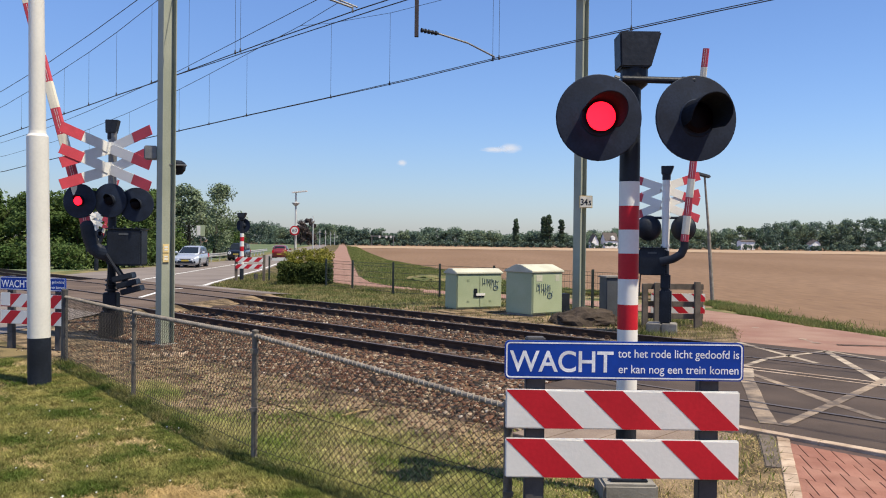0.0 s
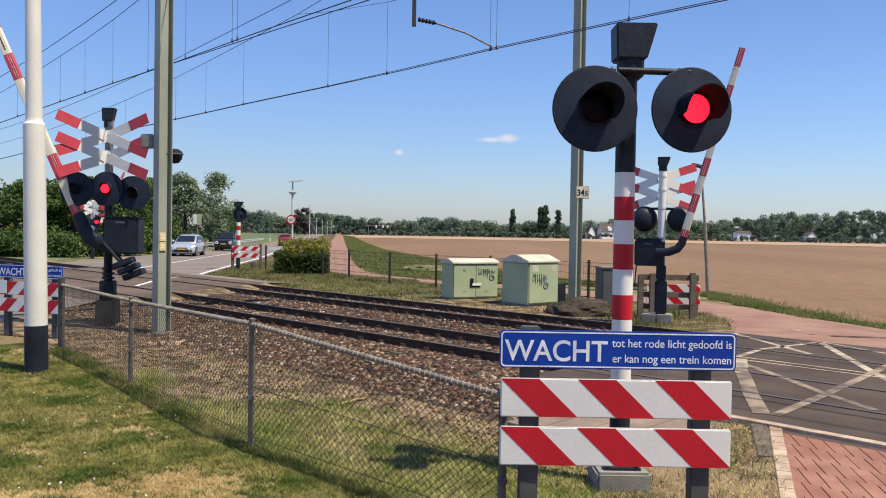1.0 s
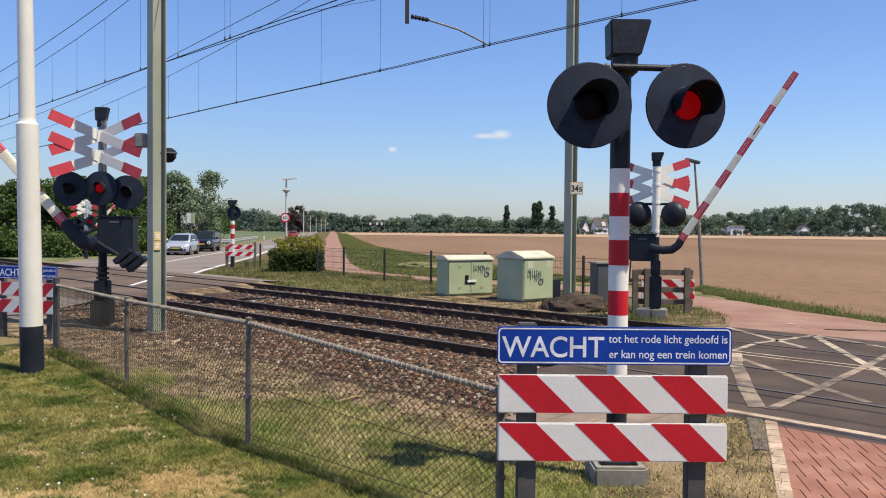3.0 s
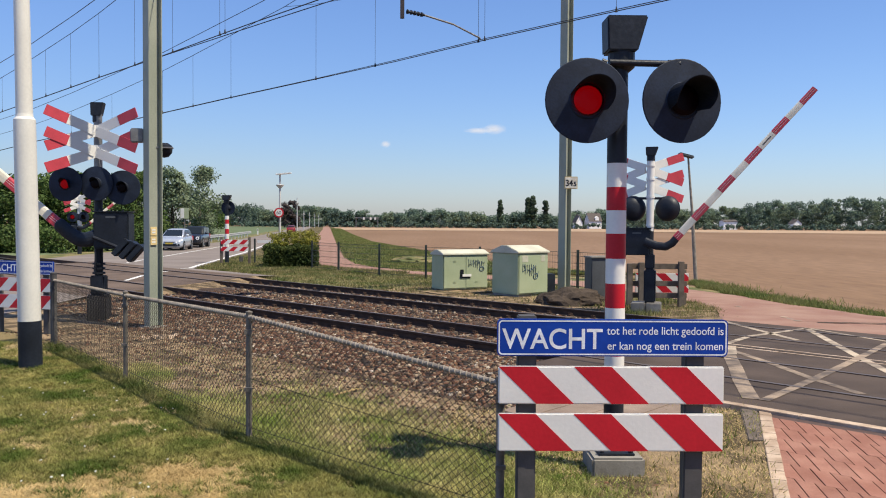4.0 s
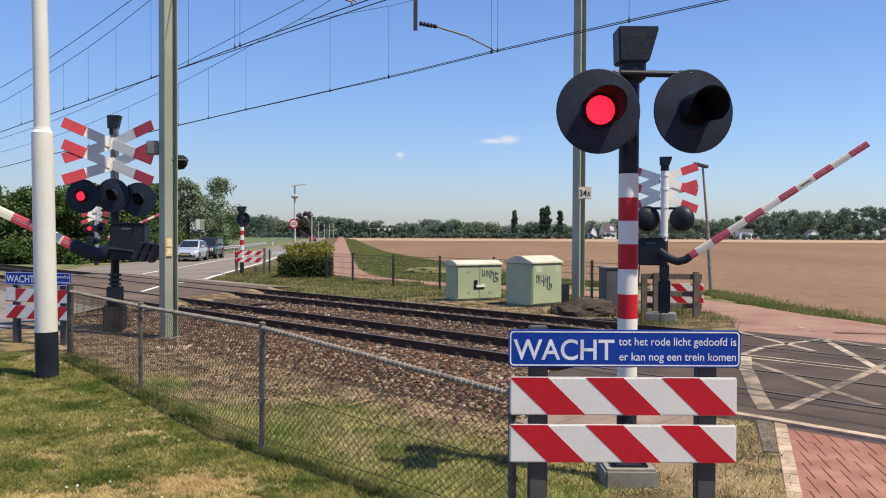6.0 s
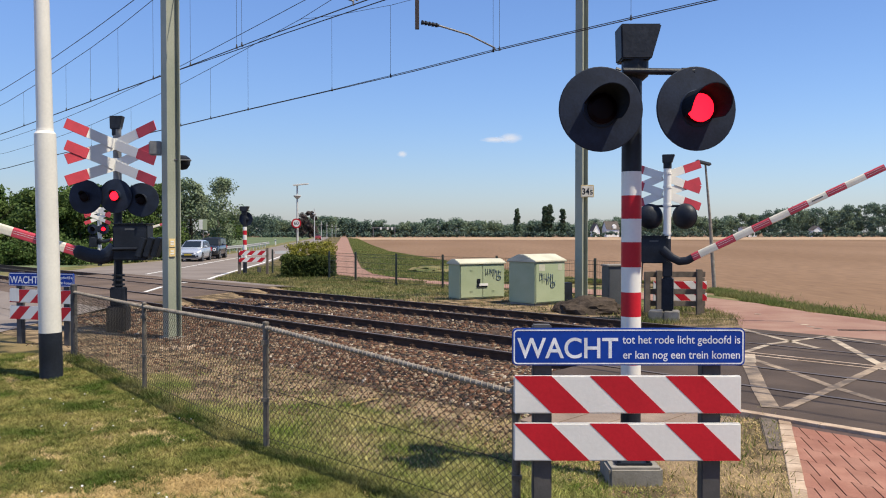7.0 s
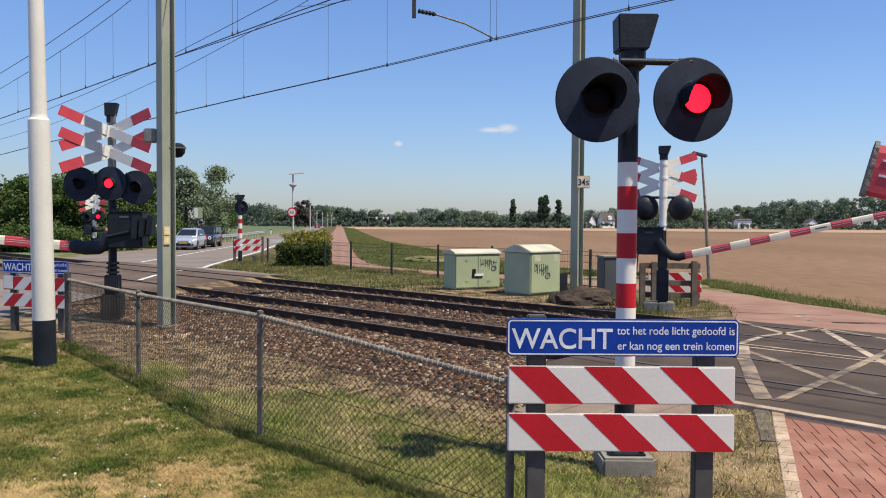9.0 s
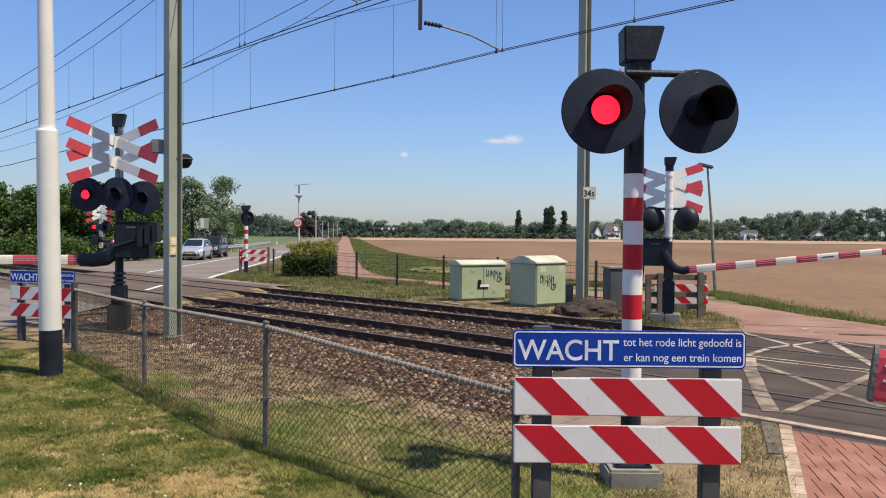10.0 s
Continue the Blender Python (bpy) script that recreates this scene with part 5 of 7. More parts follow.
def cabinet(m, w, d, h, peak, label, double, seed):
    base = thing("relay_cabinet", m, label, "cabinet", "trackside cabinets")
    bm = bmesh.new()
    box(bm, 0, w, 0, d, 0.06, h, 0.015)
    body = part("body", bm, M["cabinet"], base)
    bm = bmesh.new()
    box(bm, 0.03, w - 0.03, 0.03, d - 0.03, -0.1, 0.06)
    part("plinth", bm, M["concrete"], base, "grey concrete plinth")
    bm = bmesh.new()
    o = [(-0.05, h), (d + 0.05, h), (d + 0.05, h + 0.05), (d / 2 + 0.12, h + peak), (d / 2 - 0.12, h + peak), (-0.05, h + 0.05)]
    prism(bm, o, -w - 0.04, 0.04, Matrix(((0, 0, -1, 0), (1, 0, 0, 0), (0, 1, 0, 0), (0, 0, 0, 1))))
    bmesh.ops.recalc_face_normals(bm, faces=bm.faces[:])
    bmesh.ops.bevel(bm, geom=bm.edges[:], offset=0.012, segments=2, affect="EDGES")
    part("roof", bm, M["roof"], base, "cream pitched metal roof")
    doors = ((0.02, w / 2 - 0.006), (w / 2 + 0.006, w - 0.02)) if double else ((0.03, w - 0.03),)
    for a, b in doors:
        bm = bmesh.new()
        box(bm, a, b, -0.018, 0.0, 0.1, h - 0.04, 0.008)
        dr = part("door", bm, M["cabinet"], base)
        for z in (0.25, h - 0.22):
            for dx in (0.0, 0.05) if double else (0.0,):
                bm = bmesh.new()
                for k in range(3):
                    box(bm, a + 0.32, a + 0.42, -0.024, -0.017, z + k * 0.025, z + k * 0.025 + 0.012)
                if double:
                    part("vent", bm, M["cabinet"], dr)
                    break
                bm.free()
    if double:
        bm = bmesh.new()
        box(bm, w * 0.37, w * 0.44, -0.05, -0.018, h * 0.46, h * 0.60, 0.008)
        box(bm, w * 0.36, w * 0.60, -0.04, -0.018, h * 0.36, h * 0.45, 0.01)
        part("latch", bm, M["black"], base, "black recessed latch")
        bm = bmesh.new()
        box(bm, w * 0.41, w * 0.61, -0.06, -0.041, h * 0.40, h * 0.47, 0.005)
        part("handle", bm, M["white"], base)
        scribble(base, -0.022, w * 0.56, h * 0.66, 0.55, 0.3, seed)
    else:
        for x in (0.12, 0.75):
            bm = bmesh.new()
            box(bm, w * x, w * x + (0.24 if x < 0.5 else 0.16), -0.022, -0.017, h * 0.80, h * 0.95, 0.004)
            part("sticker", bm, M["roof"], base, "pale faded sticker")
        scribble(base, -0.022, w * 0.14, h * 0.52, 0.6, 0.36, seed)
    for z in (0.2, h - 0.25):
        bm = bmesh.new()
        box(bm, w, w + 0.02, 0.03, 0.08, z, z + 0.08)
        part("hinge", bm, M["cabinet"], base)
    return base


cabinet(pose(0.38, 24.85, 0, 0, 0, 28), 1.6, 0.75, 1.12, 0.16, "pale green metal relay cabinet with double doors and graffiti", True, 3)
cabinet(pose(2.49, 23.15, 0, 0, 0, 38), 1.22, 1.1, 1.25, 0.22, "pale green metal relay cabinet with a single door and graffiti", False, 8)
# concrete plate under the cabinets
bm = bmesh.new()
box(bm, -1.0, 3.0, -0.35, 1.0, -0.1, 0.035, 0.01)
solid("cabinet_slab", bm, M["dry"], "low trodden earth plate beside the cabinets", "slab", m=pose(1.0, 24.4, 0, 0, 0, 32))
bm = bmesh.new()
box(bm, 0, 0.33, 0, 0.3, 0, 0.6, 0.02)
solid("junction_box", bm, M["black"], "small dark junction box beside the cabinet", "box", m=pose(3.45, 24.3, 0, 0, 0, 20))
grey = thing("grey_cabinet", pose(4.35, 21.9, 0, 0, 0, 12), "grey metal trackside cabinet with a flat lid", "cabinet", "trackside cabinets")
bm = bmesh.new()
box(bm, 0, 0.9, 0, 0.5, 0.08, 1.18, 0.015)
part("body", bm, M["greybox"], grey)
bm = bmesh.new()
box(bm, -0.03, 0.93, -0.03, 0.53, 1.18, 1.23, 0.012)
part("lid", bm, M["concrete"], grey, "pale grey lid")
bm = bmesh.new()
box(bm, 0.05, 0.85, 0.05, 0.45, 0, 0.08)
part("plinth", bm, M["concrete"], grey)
# spoil heap before the far mast
bm = bmesh.new()
bmesh.ops.create_icosphere(bm, subdivisions=4, radius=1)
for v in bm.verts:
    k = 1 + 0.22 * noise.noise(v.co * 2.2) + 0.08 * noise.noise(v.co * 7)
    v.co = Vector((v.co.x * 0.95 * k, v.co.y * 0.7 * k, max(-0.1, v.co.z * 0.42 * k)))
solid("earth_mound", bm, M["mound"], "low dark mound of brown earth beside the mast", "mound", m=pose(3.75, 21.3, 0))


# ---- the wooden gate fence beyond the tracks ----
def rail_gate():
    base = thing("wooden_fence", pose(5.15, 20.35, 0, 0, 0, -3), "weathered wooden post and rail fence beside the cycle path", "fence")
    for x, h in ((-0.15, 1.12), (0.14, 1.15), (1.13, 1.18)):
        bm = bmesh.new()
        box(bm, x - 0.07, x + 0.07, -0.06, 0.06, -0.1, h, 0.01)
        part("post", bm, M["wood"], base)
    for z0, z1 in ((0.98, 1.12), (0.55, 0.68), (0.25, 0.38)):
        bm = bmesh.new()
        box(bm, -0.2, 1.3, 0.062, 0.10, z0, z1, 0.008)
        part("rail", bm, M["wood"], base)
    return base


rail_gate()
wb = thing("striped_board", pose(5.25, 20.75, 0, 0, 0, -3), "red-white striped planks behind the wooden fence", "warning sign")
for z in (0.36, 0.66):
    striped_plank(wb, 0, z, 1.35, 0.2, 0, 1)
for x in (0.1, 1.2):
    bm = bmesh.new()
    box(bm, x, x + 0.1, 0.03, 0.12, -0.1, 0.95, 0.008)
    part("post", bm, M["wood"], wb)
wb2 = thing("striped_board", pose(-10.3, 40.05, 0, 0, 0, 0), "red-white striped planks beside the small signal", "warning sign")
for z in (0.66, 1.0):
    striped_plank(wb2, 0, z, 1.35, 0.22, 0, -1)
for x in (-0.05, 1.32):
    bm = bmesh.new()
    box(bm, x, x + 0.13, 0.03, 0.13, -0.1, 1.35, 0.008)
    part("post", bm, M["wood"], wb2)


# ---- the green fence beyond the tracks ----
def green_fence():
    pts = [(-8.75, 40.6), (-5.35, 36.75), (-3.93, 34.75), (-2.02, 32.05), (-0.18, 30.5), (1.75, 28.9), (3.3, 27.4), (4.7, 25.9), (5.6, 24.6)]
    base = thing("green_fence", pose(0, 0, 0), "low dark green mesh fence with thin posts", "fence")
    for x, y in pts:
        bm = bmesh.new()
        box(bm, -0.04, 0.04, -0.04, 0.04, -0.1, 1.28, 0.006)
        ob = part("post", bm, M["dark_fence"], base)
        ob.location = (x, y, 0)
    for (x0, y0), (x1, y1) in zip(pts[1:], pts[2:]):
        a, b = Vector((x0, y0, 0)), Vector((x1, y1, 0))
        bm = bmesh.new()
        for z in (0.1, 0.35, 0.6, 0.85, 1.08, 1.2):
            rod(bm, a + Vector((0, 0, z)), b + Vector((0, 0, z)), 0.007, seg=4, caps=False)
        n = int((b - a).length / 0.10)
        for i in range(1, n):
            p = a.lerp(b, i / n)
            rod(bm, p + Vector((0, 0, 0.08)), p + Vector((0, 0, 1.2)), 0.0035, seg=3, caps=False)
        part("wire_panel", bm, M["dark_fence"], base)
    bm = bmesh.new()
    box(bm, -8.6, -7.3, 40.5, 40.53, 1.06, 1.2)
    part("white_board", bm, M["white"], base, "small white board")
    return base


green_fence()


# ---- leaves, trees and hedge ----
def leaf_cloud(rng, centres, radii, count, size, flat=0.75):
    """Vertices and faces of many small leaf clusters spread over clumps."""
    idx = rng.integers(0, len(centres), count)
    d = rng.normal(size=(count, 3))
    d /= np.linalg.norm(d, axis=1)[:, None]
    r = rng.random(count) ** 0.45
    p = centres[idx] + d * (r * radii[idx])[:, None] * np.array([1, 1, flat])
    n = d + rng.normal(size=(count, 3)) * 0.8 + np.array([0, 0, 0.4])
    n /= np.linalg.norm(n, axis=1)[:, None]
    a = np.cross(n, rng.normal(size=(count, 3)))
    a /= np.linalg.norm(a, axis=1)[:, None]
    b = np.cross(n, a)
    s = size * (0.6 + 0.8 * rng.random(count))[:, None]
    quad = np.stack([p - a * s * 0.5, p + b * s * 0.32, p + a * s * 0.5, p - b * s * 0.32], axis=1).reshape(-1, 3)
    return quad


def quads_mesh(name, quad, mat):
    me = bpy.data.meshes.new(name)
    n = len(quad) // 4
    me.vertices.add(len(quad))
    me.vertices.foreach_set("co", quad.astype(np.float32).ravel())
    me.loops.add(len(quad))
    me.loops.foreach_set("vertex_index", np.arange(len(quad), dtype=np.int32))
    me.polygons.add(n)
    me.polygons.foreach_set("loop_start", np.arange(0, len(quad), 4, dtype=np.int32))
    me.update(calc_edges=True)
    me.materials.append(mat)
    return me


def tree(seed, x, y, h, r, low, mat, leaves, size, label, name="tree", slim=False, group=""):
    rng = np.random.default_rng(seed)
    base = thing(name, pose(x, y, 0), label, "tree", group)
    bm = bmesh.new()
    top = h * 0.7
    rod(bm, (0, 0, -0.2), (0.1 * r, 0, top * 0.5), 0.03 * h, 0.02 * h, 8)
    rod(bm, (0.1 * r, 0, top * 0.5), (0, 0.05 * r, top), 0.02 * h, 0.006 * h, 8)
    for k in range(7):
        a = rng.random() * 6.28
        z = top * (0.35 + 0.08 * k)
        rod(bm, (0.06 * r, 0, z), (0.7 * r * math.cos(a), 0.7 * r * math.sin(a), z + 0.25 * h * (0.5 + 0.5 * rng.random())), 0.009 * h, 0.003 * h, 6)
    part("trunk", bm, M["bark"], base, "brown trunk and limbs")
    n = 26 if not slim else 40
    cz = low + (h - low) * rng.random(n) ** 0.9
    u = (cz - low) / (h - low)
    rr = r * np.sqrt(np.clip(1.05 - (2 * u - 0.85) ** 2 * 0.75, 0.05, 1)) * rng.random(n) ** 0.5 * (0.3 if slim else 0.85)
    an = rng.random(n) * 6.28
    cen = np.stack([rr * np.cos(an), rr * np.sin(an), cz], axis=1)
    rad = (0.28 + 0.22 * rng.random(n)) * r
    cen[:, 2] = np.minimum(cen[:, 2], h - rad * 0.6)
    me = quads_mesh("crown", leaf_cloud(rng, cen, rad, leaves, size), mat)
    ob = new("crown", me)
    ob.parent = base
    tagged(ob, "leafy crown", kind="stuff")
    return base


def aside(x, depth):
    return (x - 784) / 1438.0 * depth


k = 0
for x, d, h, r in ((-70, 62, 6.2, 2.6), (-20, 60, 5.7, 2.3), (25, 62, 5.5, 2.2), (62, 58, 5.2, 2.1), (95, 64, 5.9, 2.3), (128, 60, 5.9, 2.2), (160, 66, 6.0, 2.3), (195, 62, 5.6, 2.2), (232, 68, 6.0, 2.4), (266, 72, 6.4, 2.4)):
    tree(20 + k, aside(x, d), d, h, r, 0.3, M["leaf"], 5200, 0.26, "dense dark green roadside tree", group="roadside trees")
    k += 1
for x, d, h, r in ((292, 80, 7.0, 2.6), (326, 78, 7.3, 2.7), (374, 92, 8.3, 3.0)):
    tree(20 + k, aside(x, d), d, h, r, 0.5, M["leaf_light"], 8200, 0.24, "tall light green roadside tree", group="roadside trees")
    k += 1
for x, d, h, r in ((384, 150, 6.2, 3.0), (408, 230, 7.0, 4.0)):
    tree(20 + k, aside(x, d), d, h, r, 0.2, M["leaf"], 2600, 0.4, "dark green tree beside the field", group="roadside trees")
    k += 1
for x, d, h, r in ((10, 53, 1.6, 1.6), (60, 54, 1.9, 1.7), (115, 54, 1.7, 1.6), (165, 56, 1.6, 1.6), (215, 58, 1.9, 1.7), (262, 63, 2.1, 1.8), (295, 72, 2.2, 2), (-40, 54, 1.8, 1.7)):
    tree(20 + k, aside(x, d), d, h, r, 0.0, M["leaf"], 2200, 0.2, "low dark green roadside bush", name="bush", group="roadside bushes")
    k += 1


def hedge():
    rng = np.random.default_rng(5)
    base = thing("hedge", pose(-7.6, 37.0, 0, 0, 0, 7), "clipped dark green hedge with yellow young shoots", "hedge")
    n = 16000
    cen = np.stack([rng.random(n) * 2.45, rng.random(n) * 1.9, 0.02 + rng.random(n) * 1.02], axis=1)
    cen[:, 2] *= 1 + 0.06 * np.sin(cen[:, 0] * 5)
    me = quads_mesh("foliage", leaf_cloud(rng, cen, np.full(n, 0.07), n, 0.11), M["hedge"])
    ob = new("foliage", me)
    ob.parent = base
    tagged(ob, kind="stuff")
    n = 90
    cen = np.stack([0.25 + rng.random(n) * 2.2, 0.6 + rng.random(n) * 2.2, 1.02 + rng.random(n) ** 1.5 * 0.6], axis=1)
    me = quads_mesh("young_foliage", leaf_cloud(rng, cen, np.full(n, 0.2), 5200, 0.08), M["hedge_top"])
    ob = new("young_foliage", me)
    ob.parent = base
    tagged(ob, "yellow-green young shoots", kind="stuff")
    bm = bmesh.new()
    for i in range(10):
        rod(bm, (0.15 + 0.24 * i, 0.9, -0.05), (0.2 + 0.24 * i, 0.95, 0.9), 0.02, 0.01, 5)
    part("stems", bm, M["bark"], base)


hedge()


def far_woods():
    """Rounded crowns in two rows behind a low dark hedge, mixed of three greens with haze in their colour."""
    rng = np.random.default_rng(11)
    tops = [(380, 380), (420, 382), (470, 380), (500, 390), (560, 384), (600, 387), (640, 391), (700, 395), (760, 391), (800, 388), (850, 391), (880, 396), (920, 396), (960, 392), (1000, 396), (1050, 388), (1100, 386), (1180, 384), (1230, 380), (1270, 388), (1300, 376), (1345, 379), (1370, 369), (1408, 372), (1430, 366), (1470, 376), (1500, 364), (1568, 362), (1700, 366), (1900, 380)]
    shades = {0: [], 1: [], 2: []}
    x = 380.0
    while x < 1850:
        for row in range(2):
            d = 400 + 28 * row + rng.random() * 20
            y = np.interp(x, [t[0] for t in tops], [t[1] for t in tops]) + rng.uniform(-3, 6) + row * 1.5
            h = 2.1 + (415 - y) / 1438.0 * d
            X = aside(x + rng.uniform(-6, 6), d)
            r = 3.4 + 2.2 * rng.random()
            n = 20
            cz = 0.6 + (h - 1.6) * rng.random(n) ** 0.9
            an = rng.random(n) * 6.28
            u = cz / h
            rr = r * np.sqrt(np.clip(1 - (u - 0.45) ** 2 * 2.6, 0.05, 1)) * rng.random(n) ** 0.5 * 0.85
            cen = np.stack([X + rr * np.cos(an), d + rr * np.sin(an), cz], axis=1)
            rad = r * (0.34 + 0.18 * rng.random(n))
            cen[:, 2] = np.minimum(cen[:, 2], h - rad * 0.6)
            shades[int(rng.integers(0, 3))].append(leaf_cloud(rng, cen, rad, 1750, 0.72))
        n = 6
        cen = np.stack([aside(x, 379) + rng.uniform(-4, 4, n), 379 + rng.uniform(-1, 1, n), rng.uniform(0.3, 2.2, n)], axis=1)
        shades[1].append(leaf_cloud(rng, cen, np.full(n, 1.1), 160, 0.8))
        x += 11 + rng.random() * 8
    for k, (mat, label) in enumerate(((M["leaf_far"], "long line of haze-tinted mixed green woods on the horizon"), (M["leaf_far_b"], "darker haze-tinted trees and low hedge in the woods on the horizon"), (M["leaf_far_c"], "paler haze-tinted trees in the woods on the horizon"))):
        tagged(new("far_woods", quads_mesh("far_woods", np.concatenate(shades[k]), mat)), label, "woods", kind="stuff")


far_woods()
for i, (x, top) in enumerate(((908, 372), (957, 368), (966, 365), (988, 373))):
    d = 385
    h = 2.1 + (414 - top) / 1438.0 * d
    tree(70 + i, aside(x, d), d, h, 2.6 if i != 2 else 3.4, 0.5, M["leaf_dark"], 2600, 1.0, "tall dark poplar on the horizon", slim=True, group="far poplars")
tree(80, aside(527, 330), 330, 2.1 + (414 - 378) / 1438 * 330, 3.4, 0.5, M["leaf_purple"], 1500, 0.8, "copper-leaved tree on the horizon")
tree(81, aside(541, 335), 335, 2.1 + (414 - 376) / 1438 * 335, 3.4, 0.5, M["leaf_purple"], 1500, 0.8, "copper-leaved tree on the horizon")


# ---- far buildings and street furniture ----
def house(x, y, w, d, wall_h, roof_h, yaw, label, dormer=False):
    base = thing("house", pose(x, y, 0, 0, 0, yaw), label, "house", "far houses")
    bm = bmesh.new()
    o = [(0, 0), (d, 0), (d, wall_h), (d / 2, wall_h + roof_h), (0, wall_h)]
    prism(bm, o, -w, 0, Matrix(((0, 0, -1, 0), (1, 0, 0, 0), (0, 1, 0, 0), (0, 0, 0, 1))))
    part("wall", bm, M["brickwall"], base, "white rendered wall")
    bm = bmesh.new()
    for sgn in (0, 1):
        a, b = ((-0.3, wall_h - 0.1), (d / 2, wall_h + roof_h + 0.1)) if sgn == 0 else ((d + 0.3, wall_h - 0.1), (d / 2, wall_h + roof_h + 0.1))
        vs = [bm.verts.new(p) for p in ((-0.3, a[0], a[1]), (w + 0.3, a[0], a[1]), (w + 0.3, b[0], b[1]), (-0.3, b[0], b[1]))]
        f = bm.faces.new(vs)
        r = bmesh.ops.extrude_face_region(bm, geom=[f])
        bmesh.ops.translate(bm, verts=[v for v in r["geom"] if isinstance(v, bmesh.types.BMVert)], vec=(0, 0, 0.15))
    bmesh.ops.recalc_face_normals(bm, faces=bm.faces[:])
    part("roof", bm, M["tiles"], base, "brown tiled roof")
    for xx in (0.25, 0.65):
        bm = bmesh.new()
        box(bm, w * xx, w * xx + 1.0, -0.05, 0.02, 1.0, 2.1)
        part("window", bm, M["carglass"], base, "dark window")
    if dormer:
        bm = bmesh.new()
        prism(bm, [(-0.9, 0), (0.9, 0), (0.9, 1.3), (0, 2.0), (-0.9, 1.3)], 0, 2.6, Matrix(((1, 0, 0, w * 0.62), (0, 0, -1, 2.4), (0, 1, 0, wall_h + 0.3), (0, 0, 0, 1))))
        part("dormer", bm, M["brickwall"], base, "white dormer")
    bm = bmesh.new()
    box(bm, w * 0.7, w * 0.7 + 0.6, d / 2 - 0.3, d / 2 + 0.3, wall_h + roof_h * 0.6, wall_h + roof_h + 0.8)
    part("chimney", bm, M["tiles"], base)
    return base


house(aside(1066, 388), 388, 6.2, 7, 3.7, 3.6, 8, "white house with a steep brown roof among trees", True)
house(aside(1054, 390), 390, 5.2, 3.2, 3.0, 3.2, 98, "white gabled wing of the house among trees")
house(aside(1306, 386), 386, 6.5, 6, 4.0, 0.6, 0, "low white house among trees")
house(aside(1446, 386), 386, 4.6, 4.2, 3.2, 1.7, 95, "small white house among trees")
gantry = thing("signal_gantry", pose(aside(653, 360), 360, 0), "pale signal gantry across the far railway", "gantry")
bm = bmesh.new()
for x in (0, 9.6):
    box(bm, x - 0.15, x + 0.15, -0.15, 0.15, 0, 4.8)
box(bm, -0.8, 10.2, -0.2, 0.2, 4.1, 4.5)
part("frame", bm, M["galvanised"], gantry)
for x in (3.0, 6.0, 8.0):
    bm = bmesh.new()
    box(bm, x, x + 0.9, -0.3, -0.2, 3.4, 4.6, 0.05)
    part("signal_panel", bm, M["white"], gantry, "pale panel")


def street_lamp(x, y, h, label, solar=False):
    base = thing("street_lamp", pose(x, y, 0), label, "street lamp", "street lamps")
    bm = bmesh.new()
    rod(bm, (0, 0, 0), (0, 0, h), 0.12, 0.085, 10)
    part("pole", bm, M["guard"], base)
    bm = bmesh.new()
    lathe(bm, [(0, h - 1.35), (0.12, h - 1.35), (0.42, h - 1.05), (0.42, h - 1.0), (0, h - 0.93)], 16)
    part("shade", bm, M["guard"], base, "pale grey conical shade")
    if solar:
        bm = bmesh.new()
        box(bm, -0.4, 1.15, -0.3, 0.3, -0.06, 0.06, 0.01, pose(0, 0, h + 0.1, 0, -6, 0))
        part("panel", bm, M["white"], base, "flat pale panel")
    return base


street_lamp(-15.5, 84, 6.95, "grey street lamp with a flat panel beside the road", True)
street_lamp(aside(549, 160), 160, 6.9, "grey street lamp beside the road")
for x, d in ((561, 250), (571, 290), (580, 330), (587, 370)):
    street_lamp(aside(x, d), d, 5.7, "grey street lamp far along the road")
sp = thing("speed_sign", pose(-15.55, 83.7, 0), "round white speed limit sign with a red ring", "traffic sign")
DISC = pose(0, 0, 3.08, 90, 0, 0)
bm = bmesh.new()
lathe(bm, [(0, 0), (0.5, 0), (0.5, 0.02), (0, 0.02)], 32, DISC)
part("rim", bm, M["red"], sp, "red ring")
bm = bmesh.new()
lathe(bm, [(0, 0.02), (0.36, 0.02), (0.36, 0.026), (0, 0.026)], 32, DISC)
part("face", bm, M["white"], sp, "white face")
words("60", 0.5, "lettering", M["black"], sp, Matrix.Translation((-0.24, -0.03, 2.91)) @ UP_FACE, 0.002, 0.48)
bm = bmesh.new()
rod(bm, (0, 0.06, 0), (0, 0.06, 3.4), 0.04, seg=8)
part("post", bm, M["galvanised"], sp)
sg = thing("road_sign", pose(aside(351, 71), 71, 0), "pale rectangular road sign on a post", "traffic sign")
bm = bmesh.new()
box(bm, -0.38, 0.38, -0.02, 0.02, 2.35, 3.3, 0.01)
part("board", bm, M["cabinet"], sg)
bm = bmesh.new()
box(bm, -0.33, -0.02, -0.03, -0.02, 2.4, 3.25)
part("panel", bm, M["white"], sg)
bm = bmesh.new()
rod(bm, (0, 0.06, 0), (0, 0.06, 3.3), 0.05, seg=8)
part("post", bm, M["galvanised"], sg)


